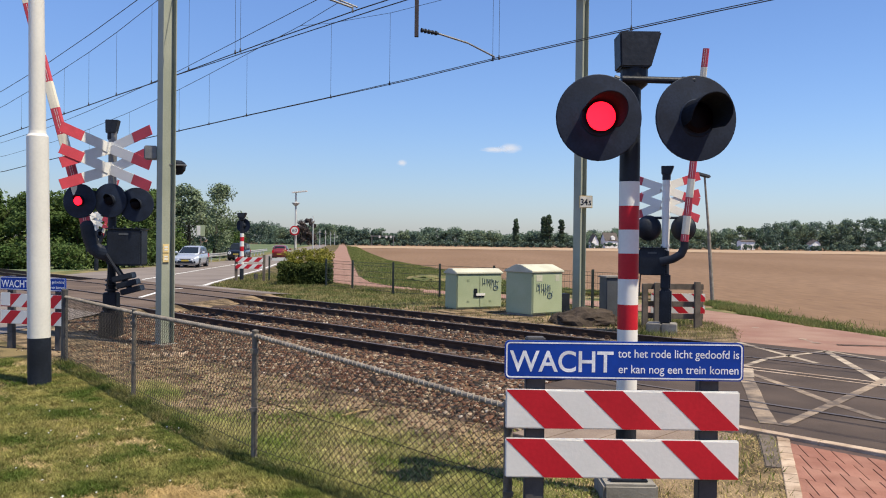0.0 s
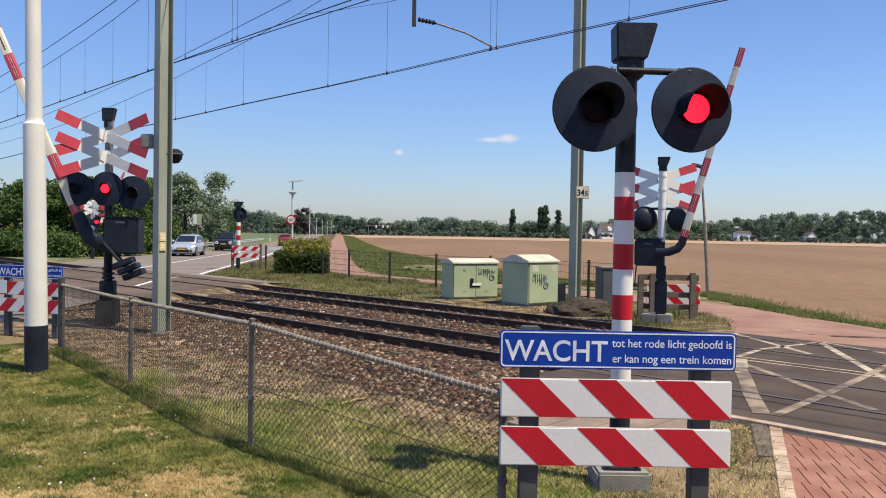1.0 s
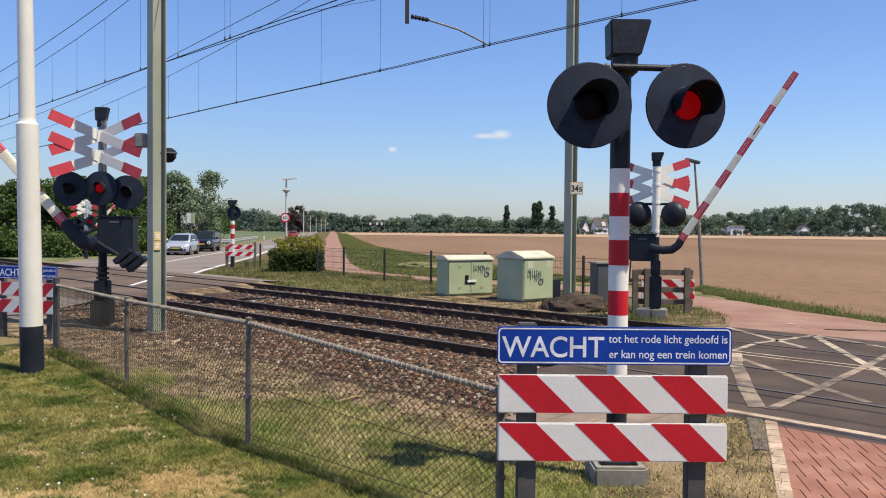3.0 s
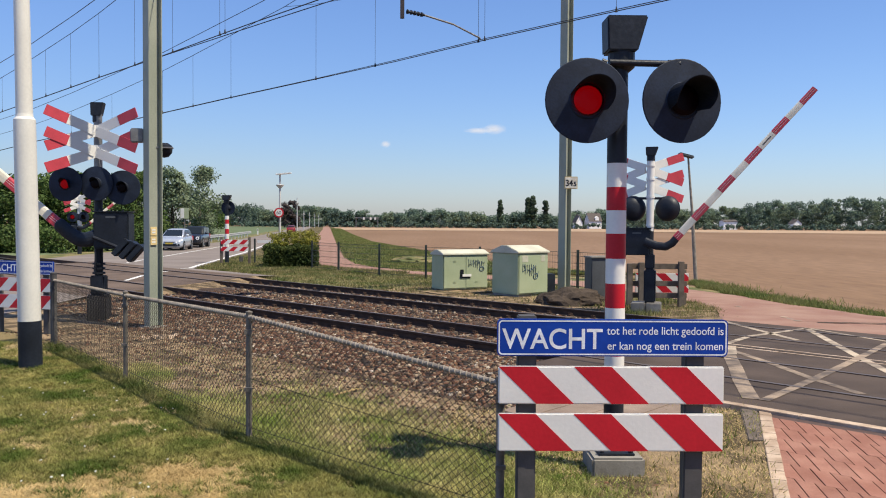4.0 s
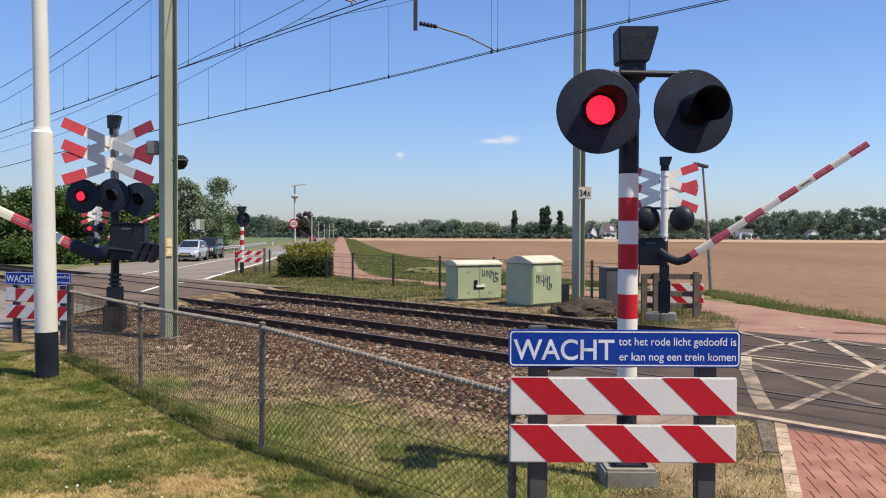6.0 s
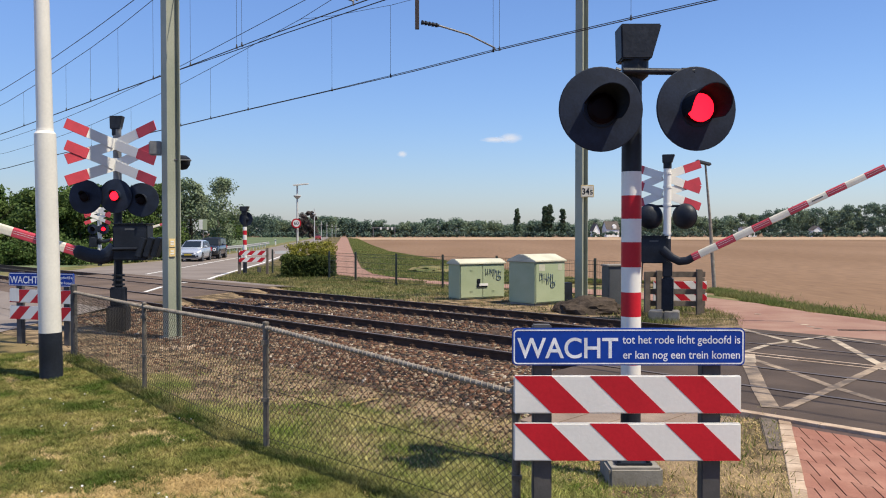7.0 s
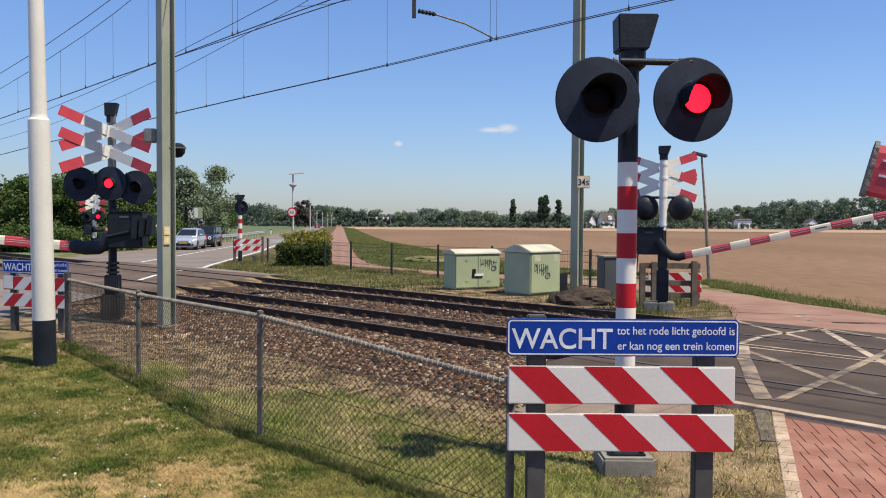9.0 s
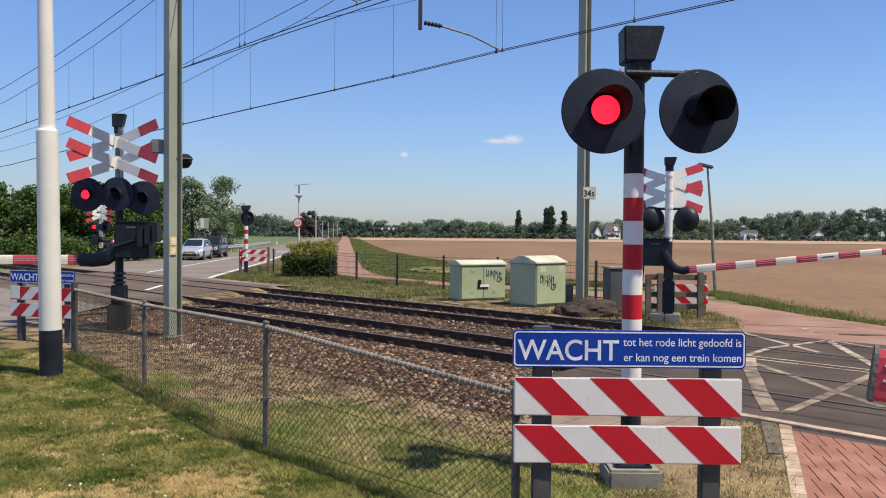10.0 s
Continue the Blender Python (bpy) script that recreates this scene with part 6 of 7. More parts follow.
def right_lamp():
    base = thing("path_lamp", pose(9.75, 29.87, 0), "slender grey path lamp with a small flat head", "street lamp", "street lamps")
    bm = bmesh.new()
    rod(bm, (0.06, 0, 0), (-0.12, 0, 2.6), 0.075, 0.06, 12)
    part("pole", bm, M["tie"], base)
    bm = bmesh.new()
    rod(bm, (-0.12, 0, 2.6), (-0.30, 0, 4.6), 0.05, 0.035, 12)
    part("upper_pole", bm, M["tie"], base)
    bm = bmesh.new()
    box(bm, -0.3, 0.25, -0.12, 0.12, -0.05, 0.06, 0.03, pose(-0.35, 0, 4.64, 0, 14, 0))
    part("head", bm, M["greybox"], base)


right_lamp()
rail = thing("guard_rail", pose(0, 0, 0), "grey steel guard rail along the road", "guard rail")
RAIL = [(*road_at(-4.3, 63), 0), (*road_at(-3.7, 75), 0), (*road_at(-3.5, 96), 0), (*road_at(-3.6, 122), 0)]
for a, b in zip(RAIL, RAIL[1:]):
    a, b = Vector(a), Vector(b)
    u = (b - a).normalized()
    run = Matrix.Translation(a) @ Matrix.Rotation(math.atan2(-u.x, u.y), 4, "Z")
    L = (b - a).length
    for k in range(int(L / 4)):
        bm = bmesh.new()
        box(bm, -0.06, 0.06, -0.05, 0.05, 0, 0.72, m=run @ pose(0, 1 + 4 * k, 0))
        part("post", bm, M["guard"], rail)
    bm = bmesh.new()
    box(bm, 0.06, 0.08, 0, L, 0.44, 0.76, 0.006, run)
    box(bm, 0.08, 0.12, 0, L, 0.46, 0.55, 0.015, run)
    box(bm, 0.08, 0.12, 0, L, 0.65, 0.74, 0.015, run)
    part("beam", bm, M["guard"], rail)
marker = thing("marker_post", pose(*road_at(-3.6, 136), 0), "white roadside marker post with a dark band", "post")
bm = bmesh.new()
box(bm, -0.11, 0.11, -0.04, 0.04, 0, 0.7, 0.01)
box(bm, -0.11, 0.11, -0.04, 0.04, 0.86, 1.0, 0.01)
part("shaft", bm, M["white"], marker)
bm = bmesh.new()
box(bm, -0.115, 0.115, -0.045, 0.045, 0.7, 0.86, 0.006)
part("band", bm, M["black"], marker, "dark band")
stump = thing("wooden_stump", pose(-9.73, 41.9, 0), "short dark weathered wooden stump in the grass", "stump")
bm = bmesh.new()
box(bm, -0.09, 0.09, -0.09, 0.09, -0.05, 0.34, 0.015, pose(0, 0, 0, 0, 3, 20))
part("shaft", bm, M["plank_post"], stump)

# the second road barrier, across the railway
far_left = thing("barrier_signal", pose(-22.3, 52, 0, 0, 0, 8), "white banded road barrier signal on the far roadside", "crossing signal", "crossing signals")
post_bands(far_left, 0, 0, 0.13, [(0, 1.0, "black"), (1.0, 1.35, "white"), (1.35, 1.7, "black"), (1.7, 2.15, "white"), (2.15, 2.55, "black"), (2.55, 3.75, "white")], 14)
cross_arms(far_left, 3.5, 3.05, 0.9, 0.22, 20, 22, -0.14)
for x, fl in ((-0.36, True), (0.3, False)):
    lamp_head(far_left, pose(x, -0.2, 2.35), 0.33, 0.13, 0.2, flash=fl)
motor_box(far_left, -0.6, -0.1, -0.2, 0.3, 1.2, 1.9)
far_left_arm = barrier_arm(far_left, 0.6, 0.2, 0.44, 8, 0.25)


# ---- cars ----
CARS = dict(
    # length, half width, height, sill; upper line of the body (y, z); foot and top of the windscreen, end of the roof, foot of the rear window
    hatch=dict(L=4.35, w=0.87, H=1.56, low=0.2, line=((0, 0.66), (0.08, 0.74), (0.4, 0.84), (0.8, 0.92), (1.15, 0.99), (2.2, 1.0), (3.6, 1.03), (4.15, 1.0), (4.35, 0.86)), house=(1.0, 1.95, 3.75, 4.25), inset=0.70),
    suv=dict(L=4.25, w=0.87, H=1.7, low=0.32, line=((0, 0.9), (0.05, 0.98), (0.3, 1.03), (0.8, 1.05), (1.25, 1.07), (2.2, 1.08), (3.6, 1.09), (4.15, 1.08), (4.25, 0.95)), house=(1.2, 1.66, 4.0, 4.2), inset=0.78),
    small=dict(L=3.9, w=0.84, H=1.47, low=0.2, line=((0, 0.64), (0.08, 0.72), (0.35, 0.83), (0.7, 0.91), (1.0, 0.96), (2.0, 0.98), (3.3, 1.0), (3.75, 0.97), (3.9, 0.84)), house=(0.85, 1.7, 3.3, 3.8), inset=0.70))


def car(m, paint, kind, label, group="cars on the road"):
    """A car with its front at y = 0, facing -y."""
    base = thing("car", m, label, "car", group)
    k = CARS[kind]
    L, w, H, low = k["L"], k["w"], k["H"], k["low"]
    square = kind == "suv"
    bm = bmesh.new()
    rings = []
    for n, (y, zt) in enumerate(k["line"]):
        end = n in (0, len(k["line"]) - 1)
        f = (0.90 if square else 0.80) if end else (0.96 if n in (1, len(k["line"]) - 2) else 1.0)
        zl = low + (0.08 if end else 0)
        ww = w * f
        half = [(ww * 0.82, zl), (ww * 0.97, zl + 0.05), (ww, zl + 0.2), (ww * 0.99, zl + 0.5 * (zt - zl)), (ww * 0.97, zt - 0.13), (ww * 0.92, zt - 0.04), (ww * 0.8, zt), (ww * 0.4, zt + 0.025)]
        ring = [(x, y, z) for x, z in half] + [(-x, y, z) for x, z in reversed(half)]
        rings.append([bm.verts.new(p) for p in ring])
    n = len(rings[0])
    for a, b in zip(rings, rings[1:]):
        for i in range(n):
            bm.faces.new((a[i], a[(i + 1) % n], b[(i + 1) % n], b[i]))
    bm.faces.new(rings[0])
    bm.faces.new(rings[-1][::-1])
    bmesh.ops.recalc_face_normals(bm, faces=bm.faces[:])
    part("body", bm, paint, base, "", smooth=True)
    # cabin shell with its pillars and roof
    y0, y1, y2, y3 = k["house"]
    belt = k["line"][4][1] - 0.02
    wb, wt = w * 0.9, w * k["inset"]
    mid = (y1 + y2) / 2
    shell = [(y0, belt + 0.02, wb * 0.96), ((y0 + y1) / 2, belt + 0.5 * (H - 0.06 - belt), (wb + wt) / 2), (y1, H - 0.06, wt), (mid - 0.4, H, wt), (mid + 0.5, H - 0.01, wt), (y2, H - 0.07, wt * 0.97), (y3, belt + 0.06, wb * 0.92)]
    bm = bmesh.new()
    rings = []
    for y, zt, top in shell:
        u = max(0.0, min(1.0, (zt - belt) / (H - belt)))
        edge = 0.07 * u
        half = [(wb, belt - 0.03), (top + 0.03 * u, zt - edge), (top - 0.06, zt - 0.2 * edge), (top * 0.5, zt + 0.012 * u)]
        ring = [(x, y, z) for x, z in half] + [(-x, y, z) for x, z in reversed(half)]
        rings.append([bm.verts.new(p) for p in ring])
    for a, b in zip(rings, rings[1:]):
        for i in range(8):
            bm.faces.new((a[i], a[(i + 1) % 8], b[(i + 1) % 8], b[i]))
    bm.faces.new(rings[0])
    bm.faces.new(rings[-1][::-1])
    bmesh.ops.recalc_face_normals(bm, faces=bm.faces[:])
    part("cabin", bm, M["black"] if square else paint, base, "", smooth=True)

    def pane(name, ring, out, label):
        """A thin dark pane lying a little proud of the shell."""
        bm = bmesh.new()
        lo = [bm.verts.new(Vector(p) - Vector(out) * 0.03) for p in ring]
        hi = [bm.verts.new(Vector(p) + Vector(out) * 0.03) for p in ring]
        for i in range(len(ring)):
            j = (i + 1) % len(ring)
            bm.faces.new((lo[i], lo[j], hi[j], hi[i]))
        bm.faces.new(hi)
        bm.faces.new(lo[::-1])
        bmesh.ops.recalc_face_normals(bm, faces=bm.faces[:])
        return part(name, bm, M["carglass"], base, label)

    zf, zh = belt + 0.05, H - 0.11
    def slope(z, a, b):
        return a + (b - a) * (z - belt) / (H - 0.06 - belt)
    yf, yt = slope(zf, y0, y1) + 0.0, slope(zh, y0, y1)
    pane("windscreen", [(-wb * 0.86, yf, zf), (wb * 0.86, yf, zf), (wt * 0.9, yt, zh), (-wt * 0.9, yt, zh)], (0, -0.75, 0.65), "dark windscreen")
    yr, yu = slope(zf + 0.06, y3, y2), slope(zh, y3, y2)
    pane("rear_window", [(-wb * 0.8, yr, zf + 0.06), (wb * 0.8, yr, zf + 0.06), (wt * 0.86, yu, zh), (-wt * 0.86, yu, zh)], (0, 0.8, 0.6), "dark rear window")
    for sx in (-1, 1):
        lo_x, hi_x = slope(zf, wb, wt + 0.03), slope(zh, wb, wt + 0.03)
        door = 0.5 * (y0 + y3) + 0.1
        for a, b, c, d in ((y0 + 0.42 * (1 - square * 0.5), door - 0.04, door - 0.04, y1 + 0.12), (door + 0.04, y3 - 0.35, y2 - 0.05, door + 0.04)):
            pane("side_window", [(sx * lo_x, a, zf), (sx * lo_x, b, zf), (sx * hi_x, c, zh), (sx * hi_x, d, zh)], (sx * 0.95, 0, 0.3), "dark side window")
        bm = bmesh.new()
        bmesh.ops.create_uvsphere(bm, u_segments=12, v_segments=8, radius=0.13, matrix=pose(sx * (w + 0.09), y0 + 0.45, belt + 0.1) @ Matrix.Diagonal((1, 0.6, 0.72, 1)))
        part("mirror", bm, paint, base, smooth=True)
        nose = k["line"][0][1]
        if square:
            bm = bmesh.new()
            rod(bm, (sx * w * 0.68, -0.03, nose - 0.14), (sx * w * 0.68, 0.1, nose - 0.14), 0.135, seg=20)
            lens = part("headlight", bm, M["lens_clear"], base, "bright round headlight")
            bm = bmesh.new()
            rod(bm, (sx * w * 0.68, -0.045, nose - 0.14), (sx * w * 0.68, 0.0, nose - 0.14), 0.06, seg=14)
            part("bulb_cover", bm, M["carglass"], lens, "dark centre")
        else:
            bm = bmesh.new()
            ring = [(0.50, -0.01, nose - 0.13), (0.50, -0.01, nose - 0.03), (0.80, 0.1, nose + 0.08), (0.97, 0.42, nose + 0.17), (0.985, 0.40, nose + 0.06), (0.86, 0.05, nose - 0.12)]
            lo = [bm.verts.new((sx * w * x * 0.96, y + 0.06, z)) for x, y, z in ring]
            hi = [bm.verts.new((sx * w * (x + 0.01), y - 0.01, z + 0.006)) for x, y, z in ring]
            for i in range(6):
                j = (i + 1) % 6
                bm.faces.new((lo[i], lo[j], hi[j], hi[i]))
            bm.faces.new(hi)
            bm.faces.new(lo[::-1])
            bmesh.ops.recalc_face_normals(bm, faces=bm.faces[:])
            part("headlight", bm, M["lens_clear"], base, "bright swept headlight")
            bm = bmesh.new()
            rod(bm, (sx * w * 0.76, -0.02, low + 0.2), (sx * w * 0.76, 0.1, low + 0.2), 0.075, seg=12)
            part("fog_light", bm, M["black"], base, "dark fog light recess")
        bm = bmesh.new()
        box(bm, sx * w * 0.82 - 0.11, sx * w * 0.82 + 0.11, L - 0.16, L + 0.015, belt - 0.3, belt + 0.02, 0.03)
        part("tail_light", bm, M["red"], base, "red tail light")
        tyre = 0.39 if square else 0.325
        for y in (0.86, L - 0.86):
            bm = bmesh.new()
            rod(bm, (sx * (w - 0.26), y, tyre), (sx * (w + 0.006), y, tyre), tyre + 0.05, seg=24)
            part("wheel_arch", bm, M["black"], base, "dark wheel arch")
            bm = bmesh.new()
            rod(bm, (sx * (w - 0.2), y, tyre), (sx * (w + 0.015), y, tyre), tyre, seg=24)
            wheel = part("wheel", bm, M["tyre"], base, "black tyre")
            bm = bmesh.new()
            rod(bm, (sx * w, y, tyre), (sx * (w + 0.022), y, tyre), tyre * 0.66, seg=18)
            part("rim", bm, M["rim"], wheel, "silver rim")
            bm = bmesh.new()
            for q in range(5):
                a = 2 * math.pi * (q + 0.5) / 5
                rod(bm, (sx * (w + 0.02), y + tyre * 0.4 * math.cos(a), tyre + tyre * 0.4 * math.sin(a)), (sx * (w + 0.026), y + tyre * 0.4 * math.cos(a), tyre + tyre * 0.4 * math.sin(a)), tyre * 0.15, seg=8)
            part("rim_gap", bm, M["black"], wheel, "dark gaps between the spokes")
    bm = bmesh.new()
    if square:
        for q in range(4):
            box(bm, -0.42, 0.42, -0.02, 0.05, 0.68 + 0.06 * q, 0.71 + 0.06 * q, 0.004)
    else:
        box(bm, -0.38, 0.38, -0.015, 0.08, nose - 0.1, nose - 0.04, 0.015)
    part("grille", bm, M["black"], base, "dark grille")
    bm = bmesh.new()
    ring = [(-0.6, low + 0.1), (0.6, low + 0.1), (0.48, low + 0.3), (-0.48, low + 0.3)]
    prism(bm, ring, -0.02, 0.06, pose(0, 0.035, 0, 90, 0, 0))
    part("lower_grille", bm, M["black"], base)
    for y in (-0.04, L + 0.02):
        bm = bmesh.new()
        box(bm, -0.26, 0.26, y - 0.008, y + 0.03, low + 0.26, low + 0.37, 0.004)
        part("number_plate", bm, M["plate"], base, "yellow number plate")
    bm = bmesh.new()
    box(bm, -w * 0.85, w * 0.85, 0.35, L - 0.35, 0.16, low + 0.05)
    part("underbody", bm, M["black"], base)
    if square:
        bm = bmesh.new()
        rod(bm, (0, L - 0.02, 0.9), (0, L + 0.18, 0.9), 0.34, seg=22)
        part("spare_wheel", bm, M["tyre"], base, "spare wheel on the tail door")
    return base


def lane(off, y, turn=0):
    """A pose on the road beyond the railway: off from its centre line, at that distance ahead."""
    (ax, ay), (bx, by) = road_at(off, y - 4), road_at(off, y + 4)
    return pose(*road_at(off, y), 0.02, 0, 0, math.degrees(math.atan2(ax - bx, by - ay)) + turn)


silver_car = car(lane(-1.95, 58.3), M["silver"], "hatch", "silver hatchback car waiting at the crossing")
dark_car = car(lane(-1.9, 64.5), M["darkcar"], "suv", "dark blue off-road car pulling up behind the silver car")
red_car = car(lane(1.15, 93, 180), M["redcar"], "small", "small red car driving away on the road")


# ---- two small clouds ----
def cloud(x, y, z, w, h, label):
    """A soft rounded body of white vapour with a glow of its own."""
    bm = bmesh.new()
    bmesh.ops.create_icosphere(bm, subdivisions=5, radius=1)
    ob = solid("cloud", bm, M["cloud"], label, "cloud", "stuff", smooth=True)
    ob.matrix_basis = Matrix.Translation((x, y, z)) @ Matrix.Diagonal((w, h, h, 1))


cloud(aside(896, 1800), 1800, 2.1 + (414 - 247) / 1438 * 1800, 36, 15, "small bright white cloud in the clear sky")
cloud(aside(868, 1800), 1800, 2.1 + (414 - 250) / 1438 * 1800, 40, 9, "faint thin white cloud beside the bright one")
cloud(aside(705, 1800), 1800, 2.1 + (414 - 275) / 1438 * 1800, 15, 10, "tiny faint white cloud in the clear sky")


# ---- grass, stones, pavers ----
def blades(name, rng, count, place, height, width, mat, label, lean=0.5):
    p = place(count)
    n = len(p)
    a = rng.random(n) * 6.28
    h = height * (0.5 + rng.random(n))
    wv = np.stack([np.cos(a), np.sin(a), np.zeros(n)], axis=1) * width * (0.6 + 0.8 * rng.random(n))[:, None]
    tip = p + np.stack([rng.normal(size=n) * lean * h, rng.normal(size=n) * lean * h, h], axis=1)
    v = np.stack([p - wv, p + wv, tip], axis=1).reshape(-1, 3)
    me = bpy.data.meshes.new(name)
    me.vertices.add(len(v))
    me.vertices.foreach_set("co", v.astype(np.float32).ravel())
    me.loops.add(len(v))
    me.loops.foreach_set("vertex_index", np.arange(len(v), dtype=np.int32))
    me.polygons.add(n)
    me.polygons.foreach_set("loop_start", np.arange(0, len(v), 3, dtype=np.int32))
    me.update(calc_edges=True)
    me.materials.append(mat)
    ob = new(name, me)
    return tagged(ob, label, "grass", kind="stuff")


rng = np.random.default_rng(3)
cy, sy = ACROSS.x, ACROSS.y


def ripple(x, y, size, seed):
    """Smooth uneven patches of about that size, between -1 and 1."""
    g = np.random.default_rng(seed)
    total = 0
    for k in range(7):
        a, f = g.random() * 6.28, (0.6 + 0.9 * g.random()) * 3.1 / size
        total = total + np.sin(f * (x * np.cos(a) + y * np.sin(a)) + g.random() * 6.28)
    return np.clip(total / 3.2, -1, 1)


def lawn(n):
    """Blades gathered into small clumps, thinner in the dry patches."""
    k = n // 30
    d = 5.5 + 8.7 * rng.random(k) ** 1.35
    x = -0.66 * d + rng.random(k) * (0.66 * d + 1.0)
    fence_c = np.interp(d, [f[1] for f in FENCE[::-1]], [f[0] for f in FENCE[::-1]])
    keep = (x < fence_c + 0.12) & (d < 13.9)
    patch = 0.5 * ripple(x, d, 1.5, 1) + 0.6 * ripple(x, d, 0.28, 2)
    near = np.clip((7.0 + 0.3 * np.sin(x * 2.3) - d) / 0.4, 0, 1) * np.clip((-1.1 - x) / 0.5, 0, 1)      # worn straw patch
    keep &= rng.random(k) < (0.7 + 0.5 * patch) * (1 - 0.93 * near)
    x, d = x[keep], d[keep]
    idx = rng.integers(0, len(x), n)
    r = 0.012 + 0.04 * rng.random(len(x))[idx]
    p = np.stack([x[idx] + rng.normal(size=n) * r, d[idx] + rng.normal(size=n) * r, np.zeros(n)], axis=1)
    return p


def trackside(n):
    c = 4.2 + 3.2 * rng.random(n) ** 1.5
    s = -3 + 15.5 * rng.random(n)
    x, y = cy * c - sy * s, sy * c + cy * s
    f = np.sin(x * 2.1) * np.cos(y * 1.7 + x) + 0.6 * np.sin(4.1 * x + 2.7 * y)
    fence_x = np.interp(y, [f2[1] for f2 in FENCE[::-1]], [f2[0] for f2 in FENCE[::-1]])
    off = (x - fence_x) * 0.75                                  # distance behind the fence
    right = np.clip((9.5 - s) / 4.0, 0, 1)
    fade = np.clip((12.4 - s) / 3.5, 0, 1)
    dens = np.clip(1 - off / 0.22, 0, 1) * (0.35 + 0.65 * fade) * (0.55 + 0.45 * f) + right * np.clip(1.35 - (off - 0.3) / 1.3, 0, 1) * (0.9 + 0.45 * f) + np.clip(f - 0.7, 0, 1)
    keep = (rng.random(n) < np.clip(dens, 0.015, 0.95)) & (y > 5.0) & (x > fence_x - 0.05) & (x < 0.318 * (y - 8.8) + 2.6)
    return np.stack([x, y, np.zeros(n)], axis=1)[keep]


def verge_far(n):
    c = 16.4 + 6.0 * rng.random(n)
    s = 9 + 20 * rng.random(n)
    x, y = cy * c - sy * s, sy * c + cy * s
    bare = np.clip((20.5 - s) / 3.5, 0, 1) * np.clip((19.6 - c) / 1.2, 0, 1)
    return np.stack([x, y, np.full(n, 0.006)], axis=1)[(y > 18) & (x < 4.6) & (rng.random(n) > 0.86 * bare + 0.25 * np.sin(3 * x + y) * np.cos(2 * y))]


def field_edge(n):
    u = rng.random(n)
    ys = [14.6, 18.3, 21.4, 24.0, 27.0, 29.6]
    y = 14.6 + 15.0 * u
    x = np.interp(y, ys, [12.3, 9.95, 9.3, 9.15, 9.0, 9.5]) + np.abs(rng.normal(size=n)) * (0.35 + 0.45 * np.abs(np.sin(y * 1.9) * np.cos(y * 0.7))) - 0.15 * np.sin(y * 3.1)
    return np.stack([x, y, np.full(n, -0.03)], axis=1)


def road_verge(n):
    y = 33.5 + 16 * rng.random(n) ** 1.3
    x = -12.4 + 11.5 * rng.random(n)
    left = -10.68 - (y - 39.0) * 0.0945
    right = np.interp(y, [33.2, 35.4, 37.8, 41.0, 48.0], [0.0, -2.4, -4.5, -6.1, -7.4])
    c = cy * x + sy * y
    return np.stack([x, y, np.zeros(n)], axis=1)[(x > left) & (x < right) & (c > 17.9)]


def path_side(n):
    u = rng.random(n)
    y = 33.4 + 255 * u ** 2.4
    x = np.interp(y, [33, 35.4, 37.8, 41, 48, 73, 140, 290], [1.4, -1.1, -2.6, -3.75, -5.05, -8.3, -16.7, -35.4]) + rng.random(n) ** 0.8 * np.interp(y, [33, 38, 60, 90, 140], [7.5, 8, 6.5, 4, 3.5])
    return np.stack([x, y, np.zeros(n)], axis=1)


blades("lawn_grass", rng, 400000, lawn, 0.04, 0.0058, M["grass"], "short green and straw lawn grass", 0.9)
blades("trackside_grass", rng, 420000, trackside, 0.045, 0.006, M["pale_grass"], "sparse grass tufts between fence and ballast", 0.9)
def worn_corner(n):
    x = 0.2 + 3.3 * rng.random(n)
    y = 4.6 + 4.4 * rng.random(n)
    f = np.sin(x * 3.1 + y) * np.cos(y * 2.3 - x)
    keep = (x < 0.318 * (y - 8.8) + 3.52) & (rng.random(n) < 0.55 + 0.4 * f)
    off = 3.68 + 0.318 * (y - 8.8) - x
    z = np.interp(cy * x + sy * y, cc, zz) * np.clip(1 - (off - 0.1) / 1.4, 0, 1)
    return np.stack([x, y, z], axis=1)[keep]


def straw_near(n):
    d = 5.6 + 1.9 * rng.random(n)
    x = -0.66 * d + rng.random(n) * 0.66 * d
    near = np.clip((7.02 + 0.3 * np.sin(x * 2.3) - d) / 0.5, 0, 1) * np.clip((-1.1 - x) / 0.5, 0, 1)
    return np.stack([x, d, np.zeros(n)], axis=1)[rng.random(n) < 0.06 + 0.94 * near]


def straw_far(n):
    d = 7.0 + 7.0 * rng.random(n)
    x = -0.66 * d + rng.random(n) * 0.66 * d
    fence_c = np.interp(d, [f[1] for f in FENCE[::-1]], [f[0] for f in FENCE[::-1]])
    f = -0.7 * ripple(x, d, 1.5, 1) - 0.5 * ripple(x, d, 0.28, 2)
    return np.stack([x, d, np.zeros(n)], axis=1)[(x < fence_c) & (rng.random(n) < np.clip(0.10 + 0.55 * f, 0.03, 0.8))]


def rough_tufts(n):
    """Taller darker clumps along the foot of the fence."""
    y = 5.8 + 8.0 * rng.random(n)
    x = np.interp(y, [f[1] for f in FENCE[::-1]], [f[0] for f in FENCE[::-1]]) + rng.normal(size=n) * 0.13 - 0.1
    k = np.sin(x * 5 + y * 3) * np.cos(y * 7)
    return np.stack([x, y, np.zeros(n)], axis=1)[rng.random(n) < 0.45 + 0.5 * k]


